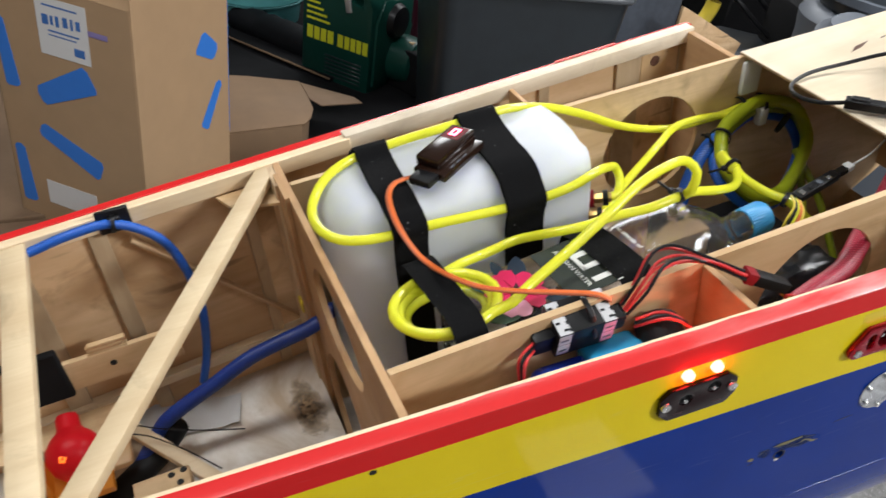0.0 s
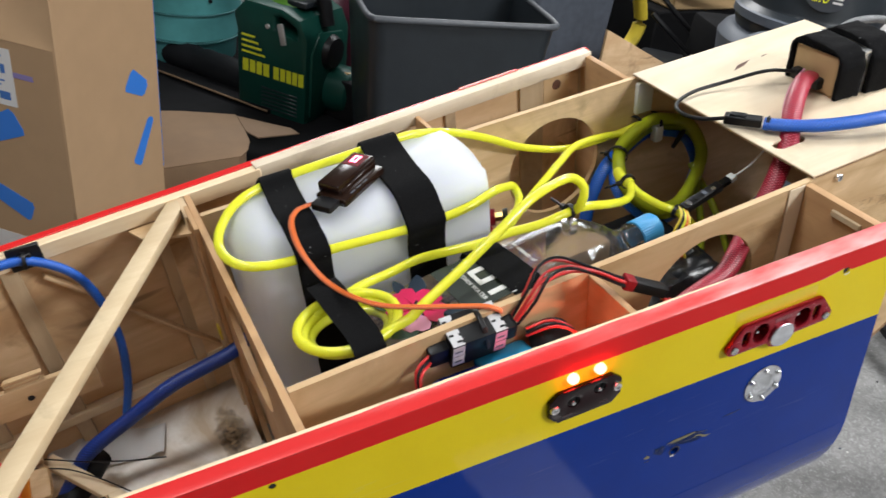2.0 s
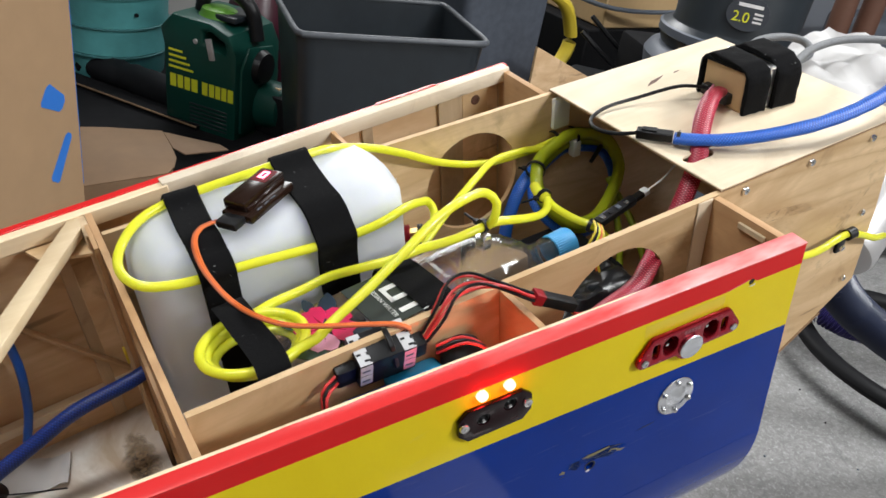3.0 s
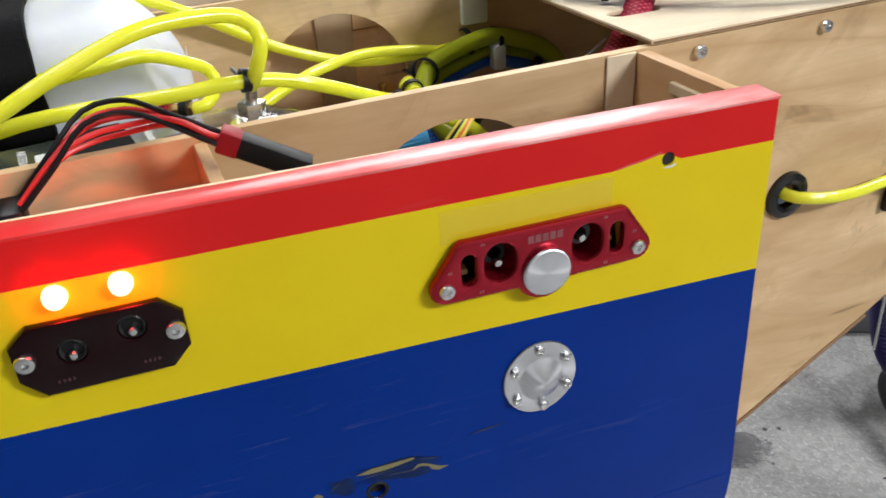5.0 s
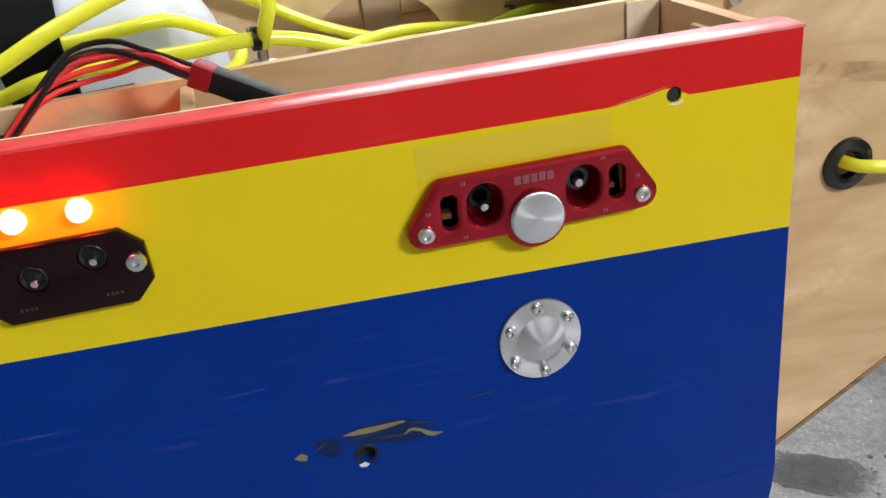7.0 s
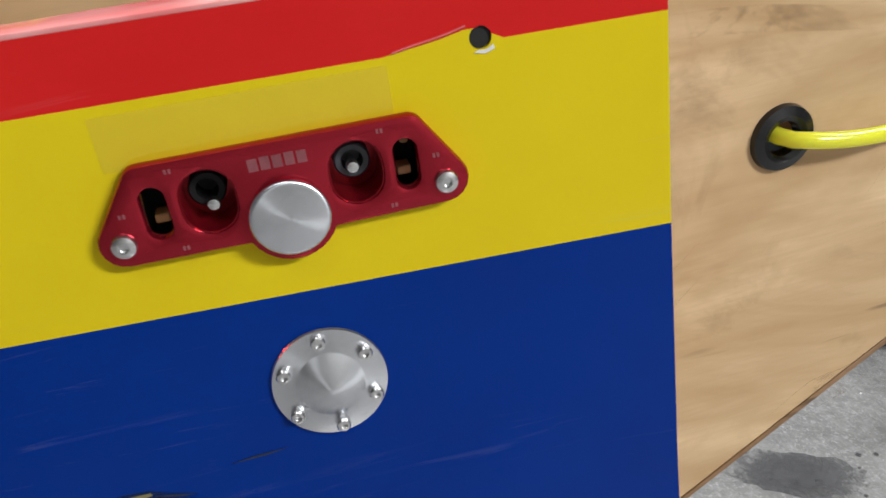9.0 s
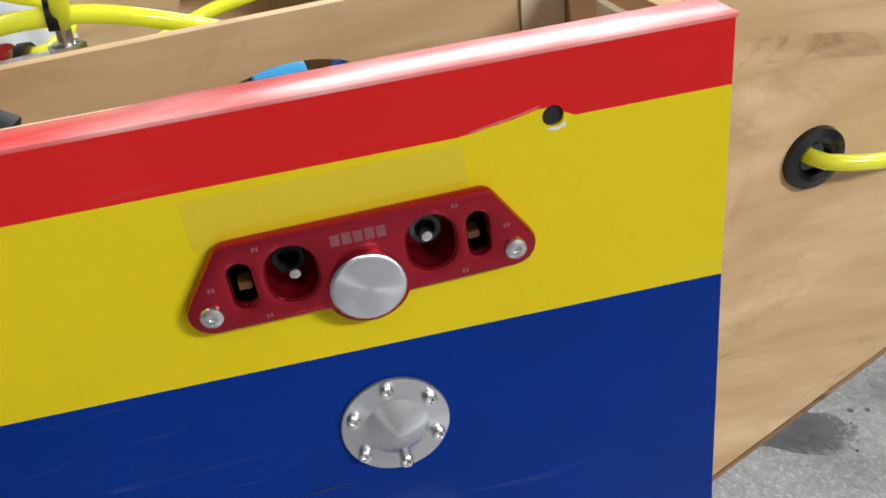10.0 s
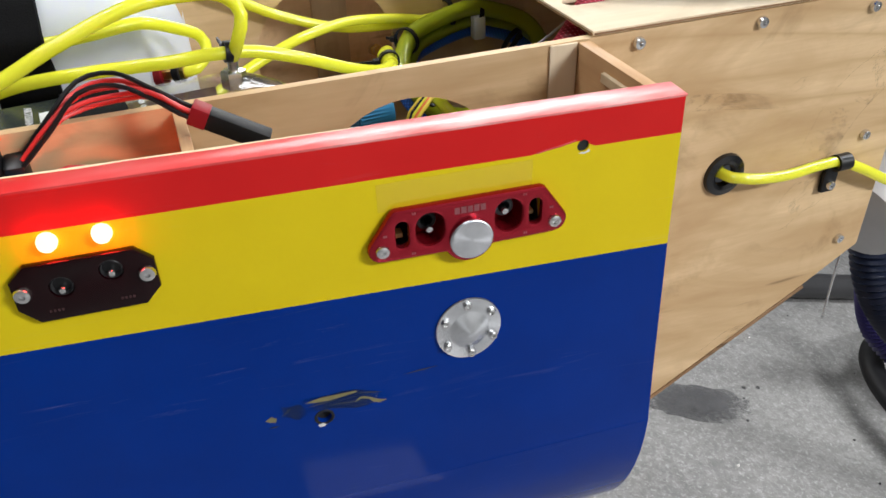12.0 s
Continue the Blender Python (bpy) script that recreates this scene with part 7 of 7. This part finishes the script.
rim_pts = [BX @ Vector(p) for p in ((0.24, 0.205, 0.55), (0, 0.207, 0.55), (-0.24, 0.205, 0.55), (-0.275, 0.195, 0.55), (-0.287, 0.16, 0.55), (-0.288, 0, 0.55), (-0.287, -0.16, 0.55), (-0.275, -0.195, 0.55), (-0.24, -0.206, 0.55), (0, -0.208, 0.55), (0.24, -0.206, 0.55), (0.275, -0.195, 0.55), (0.287, -0.16, 0.55), (0.288, 0, 0.55), (0.287, 0.16, 0.55), (0.275, 0.195, 0.55))]
part("rim", tube(rim_pts, 0.009, 10, closed=True, step=0.02), BIN_RIM, basket, "scuffed rolled rim")
hand = block((0.29, -0.06, 0.42), (0.315, 0.02, 0.50), 0.01, 2)
hand.transform(BX)
part("side_grip", hand, BIN_RIM, basket)
tote = thing("grey_tote", (1.03, 1.70, 0), "tall slate-grey plastic tote with a lime lid edge", "tote", AIR)
b_ = tub(0.155, 0.15, 0.17, 0.16, 0.0, 0.72, 0.03)
b_.transform(Matrix.Translation((1.03, 1.70, 0)))
part("body", b_, TOTE, tote)
part("lid", block((0.86, 1.54, 0.705), (1.20, 1.86, 0.73), 0.01, 2), LIME, tote)
bucket = thing("turquoise_bucket", (0.03, 2.66, 0), "turquoise plastic bucket with black marks", "bucket", AIR)
part("body", lathe([(0, 0.0), (0.15, 0.0), (0.165, 0.02), (0.17, 0.10), (0.178, 0.11), (0.185, 0.3), (0.192, 0.31), (0.195, 0.55), (0.187, 0.55), (0.16, 0.03), (0, 0.03)], Matrix.Translation((0.03, 2.66, 0)) @ Matrix.Diagonal((1.12, 1.12, 1.05, 1)), 40), TEAL, bucket)
for z in (0.11, 0.215, 0.325, 0.43):
    rb = (0.178 + 0.017 * min(1.0, z / 0.44)) * 1.12 + 0.001
    part("groove", lathe([(rb - 0.004, z - 0.004), (rb + 0.0015, z - 0.002), (rb + 0.0015, z + 0.002), (rb - 0.004, z + 0.004)], Matrix.Translation((0.03, 2.66, 0)), 48), TEAL_DARK, bucket, "dark turquoise ring drawn as a moulded groove")
for k, (a, z) in enumerate(((-112, 0.345), (-84, 0.35), (-78, 0.27))):
    rr = 0.207
    part("bead", rod((0.03 + rr * math.cos(radians(a)), 2.66 + rr * math.sin(radians(a)), z), (0.03 + (rr + 0.008) * math.cos(radians(a)), 2.66 + (rr + 0.008) * math.sin(radians(a)), z), 0.007, sides=10), BLACK, bucket)
bd = Vector((0.145 + 0.141, 1.989 - 2.442, 0))
BD = Matrix.Translation((-0.141, 2.442, 0.012)) @ Matrix.Rotation(math.atan2(bd.y, bd.x), 4, "Z")
board = thing("black_board", (-0.141, 2.442, 0.012), "dark board with a raw tan edge on the floor", "board", AIR)
part("panel", block((-0.25, 0.006, 0), (0.535, 0.075, 0.016), 0.001, 1, BD), CLUTTER, board)
part("raw_edge", block((-0.25, 0.0, 0.010), (0.535, 0.006, 0.0155), 0.001, 1, BD), CARD_MID, board, "raw tan edge")
roll = tube([BD @ Vector(p) for p in ((-0.30, 0.135, 0.045), (-0.05, 0.13, 0.045), (0.2, 0.125, 0.043), (0.40, 0.12, 0.04))], 0.055, 18, step=0.03, wobble=0.22)
single("sheet_roll", roll, TARP, (-0.1, 2.45, 0.0), "rolled black plastic sheet lying behind the board", "roll", AIR)
flat_box = thing("flattened_carton", (-0.2, 1.6, 0), "low brown cardboard carton with a dark side flap", "cardboard box", AIR)
lid_rim = [(-0.48, 1.47), (-0.074, 1.515), (-0.045, 1.555), (-0.024, 1.61), (-0.016, 1.70), (-0.013, 1.805), (-0.16, 1.86), (-0.46, 1.93)]
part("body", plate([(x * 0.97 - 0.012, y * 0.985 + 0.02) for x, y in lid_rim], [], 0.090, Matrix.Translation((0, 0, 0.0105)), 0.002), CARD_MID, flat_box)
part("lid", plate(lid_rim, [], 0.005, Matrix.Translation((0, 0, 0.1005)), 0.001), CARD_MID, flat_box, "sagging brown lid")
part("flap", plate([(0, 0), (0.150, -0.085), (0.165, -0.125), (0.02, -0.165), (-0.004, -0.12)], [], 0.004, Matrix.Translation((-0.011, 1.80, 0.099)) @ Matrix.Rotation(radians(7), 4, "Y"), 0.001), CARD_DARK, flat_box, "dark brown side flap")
single("black_sheet", block((-0.45, 1.2, 0.002), (0.9, 2.9, 0.01), 0.002, 1), CLUTTER, (0.2, 2.0, 0), "black rubber mat under the clutter", "mat", AIR)

# vacuum cleaner, pipes and clutter beyond the nose
VC = Vector((1.63, 1.13, 0))
vac = thing("shop_vacuum", VC, "dark grey workshop vacuum cleaner", "vacuum cleaner", AIR)
part("tank", lathe([(0, 0.0), (0.22, 0.0), (0.24, 0.03), (0.255, 0.44), (0.265, 0.50), (0.25, 0.525), (0.23, 0.535), (0, 0.54)], Matrix.Translation(VC), 48), GREY, vac)
head = part("motor_head", lathe([(0.22, 0.54), (0.228, 0.57), (0.228, 0.60), (0.200, 0.615), (0.196, 0.625), (0.20, 0.78), (0.17, 0.88), (0, 0.90)], Matrix.Translation(VC), 48), BIN, vac)
part("rim_band", lathe([(0.228, 0.57), (0.236, 0.574), (0.236, 0.598), (0.228, 0.602), (0.228, 0.57)], Matrix.Translation(VC), 48), GREY, vac)
away = (Vector((-0.63, -0.55, 0)) - VC).normalized()
VL = Matrix.Translation(VC + away * 0.2035 + Vector((0, 0, 0.70))) @ Matrix.Rotation(math.atan2(away.y, away.x) + math.pi / 2, 4, "Z") @ XZ @ Matrix.Diagonal((1, 1, -1, 1)) @ Matrix.Translation((0.025, 0, 0))
badge = part("badge", plate(circle(0, 0, 0.062, 32, 0.05), [], 0.003, VL), BADGE, vac)
part("lettering", lettering("2.0", 0.042, 0.0008, VL @ Matrix.Translation((-0.018, -0.012, 0.0035))), LIME, badge, "yellow number")
for k in range(3):
    part("print_bar", block((0.018, -0.022 + 0.012 * k, 0.003), (0.044, -0.016 + 0.012 * k, 0.0038), 0, 1, VL), PAPER, badge)
part("logo_bar", block((-0.034, 0.02, 0.003), (0.038, 0.030, 0.0038), 0, 1, VL), PAPER, badge)
part("inlet", lathe([(0.0, 0), (0.085, 0), (0.09, 0.03), (0.06, 0.045), (0.05, 0.06), (0, 0.06)], Matrix.Translation(VC + Vector((-0.27, -0.09, 0.50))) @ Matrix.Rotation(radians(-20), 4, "Y"), 32), GREY, vac)
for k, px in enumerate((2.37, 2.47)):
    single("brown_pipe", rod((px + 0.06, 1.26 - 0.05 * k, 0.0), (px - 0.05, 1.22 - 0.05 * k, 1.6), 0.042), RUST, (px, 1.5, 0), "rusty brown pipe standing on end", "pipe", AIR, group="brown pipes")
single("grey_cabinet", block((2.3, 1.9, 0), (4.0, 2.3, 1.9), 0.01, 2), GREY_WALL, (3, 2, 0), "tall light grey steel cabinet", "cabinet", AIR)
single("grey_stand", block((2.85, 1.35, 0), (3.3, 1.6, 0.55), 0.03, 3), GREY, (3.1, 1.45, 0), "grey machine stand beside the pipes", "machine", AIR)
single("grab_handle", tube([(1.22, 1.74, 0.60), (1.33, 1.71, 0.57), (1.405, 1.70, 0.525), (1.445, 1.70, 0.46), (1.465, 1.70, 0.39), (1.44, 1.70, 0.32), (1.39, 1.70, 0.28)], 0.030, 12, step=0.02, flat=0.75), YELLOW_PLASTIC, (1.44, 1.70, 0.3), "yellow plastic tool handle", "handle", AIR)
crate = thing("brown_crate", (1.85, 1.9, 0), "brown wooden box on the clutter by the wall", "box", AIR)
part("body", block((1.69, 1.78, 0.41), (2.25, 2.2, 0.555), 0.006, 1), LEATHER, crate)
part("plinth", block((1.62, 1.775, 0.0), (2.3, 2.2, 0.408), 0.006, 1), CLUTTER, crate, "dark lower box")
part("lid", block((1.67, 1.76, 0.556), (2.27, 2.22, 0.58), 0.004, 1), GREY, crate)
single("black_bench", block((0.95, 1.75, 0.0), (1.60, 2.75, 0.215), 0.02, 2), CLUTTER, (1.4, 2.2, 0), "low dark bench covered in black clutter", "bench", AIR)
single("tan_board", plate([(1.06, 0.475), (1.081, 0.467), (1.343, 0.351), (1.22, 0.0), (1.06, 0.0)], [], 0.012, at_y(1.4), 0.001), BALSA, (1.2, 1.4, 0.0), "pale wooden offcut standing against the clutter", "board", AIR)
for k, pts in enumerate(([(1.44, 1.8, 0.56), (1.7, 1.75, 0.50), (2.0, 1.7, 0.50), (2.3, 1.6, 0.56)], [(1.42, 1.6, 0.46), (1.55, 1.5, 0.34), (1.66, 1.42, 0.26)], [(1.50, 1.65, 0.50), (1.62, 1.55, 0.38), (1.76, 1.46, 0.28)])):
    single("cable", tube(pts, 0.009, 8, step=0.02), GREY if k == 0 else BLACK, pts[0], "loose cable over the clutter", "cable", AIR)
for k in range(3):
    single("black_case", block((-0.16, -0.12, 0), (0.16, 0.12, 0.14 + 0.05 * k), 0.02, 2, Matrix.Translation((1.30 + 0.17 * k, 1.62 - 0.12 * k, 0.12 * k)) @ Matrix.Rotation(radians(20 + 25 * k), 4, "Z")), (CLUTTER, BIN, CLUTTER)[k], (1.3 + 0.17 * k, 1.62, 0.0), "black tool case among the clutter", "case", AIR, group="black cases")
for k, pts in enumerate(([(0.235, 0.055, 0.022), (0.27, 0.062, 0.024), (0.305, 0.055, 0.022), (0.32, 0.035, 0.018), (0.305, 0.015, 0.013), (0.27, 0.010, 0.012)], [(0.262, 0.006, 0.012), (0.31, 0.014, 0.020), (0.37, 0.005, 0.020), (0.43, -0.03, 0.010), (0.48, -0.07, -0.02)])):
    single("braided_hose", tube(pts, 0.0048, 12), BRAID, pts[0], "braided steel hose ahead of the hatch", "hose", group="braided hoses")
tw = bmesh.new()
bmesh.ops.create_grid(tw, x_segments=22, y_segments=16, size=0.5, matrix=Matrix.Translation((0.375, -0.01, -0.012)) @ Matrix.Diagonal((0.17, 0.22, 1, 1)))
for v in tw.verts:
    v.co.z += 0.02 * noise.noise(v.co * 22) + 0.012 * noise.noise(v.co * 47)
ex_ = bmesh.ops.extrude_face_region(tw, geom=list(tw.faces))
bmesh.ops.translate(tw, vec=(0, 0, -0.004), verts=[v for v in ex_["geom"] if isinstance(v, bmesh.types.BMVert)])
single("paper_towel", tw, CLOTH, (0.37, 0, -0.01), "crumpled white paper towel over the engine mount", "paper towel")

second = thing("cardboard_sheet", (-1.1, 1.5, 0), "flat brown cardboard sheet on the floor behind the carton", "cardboard", AIR)
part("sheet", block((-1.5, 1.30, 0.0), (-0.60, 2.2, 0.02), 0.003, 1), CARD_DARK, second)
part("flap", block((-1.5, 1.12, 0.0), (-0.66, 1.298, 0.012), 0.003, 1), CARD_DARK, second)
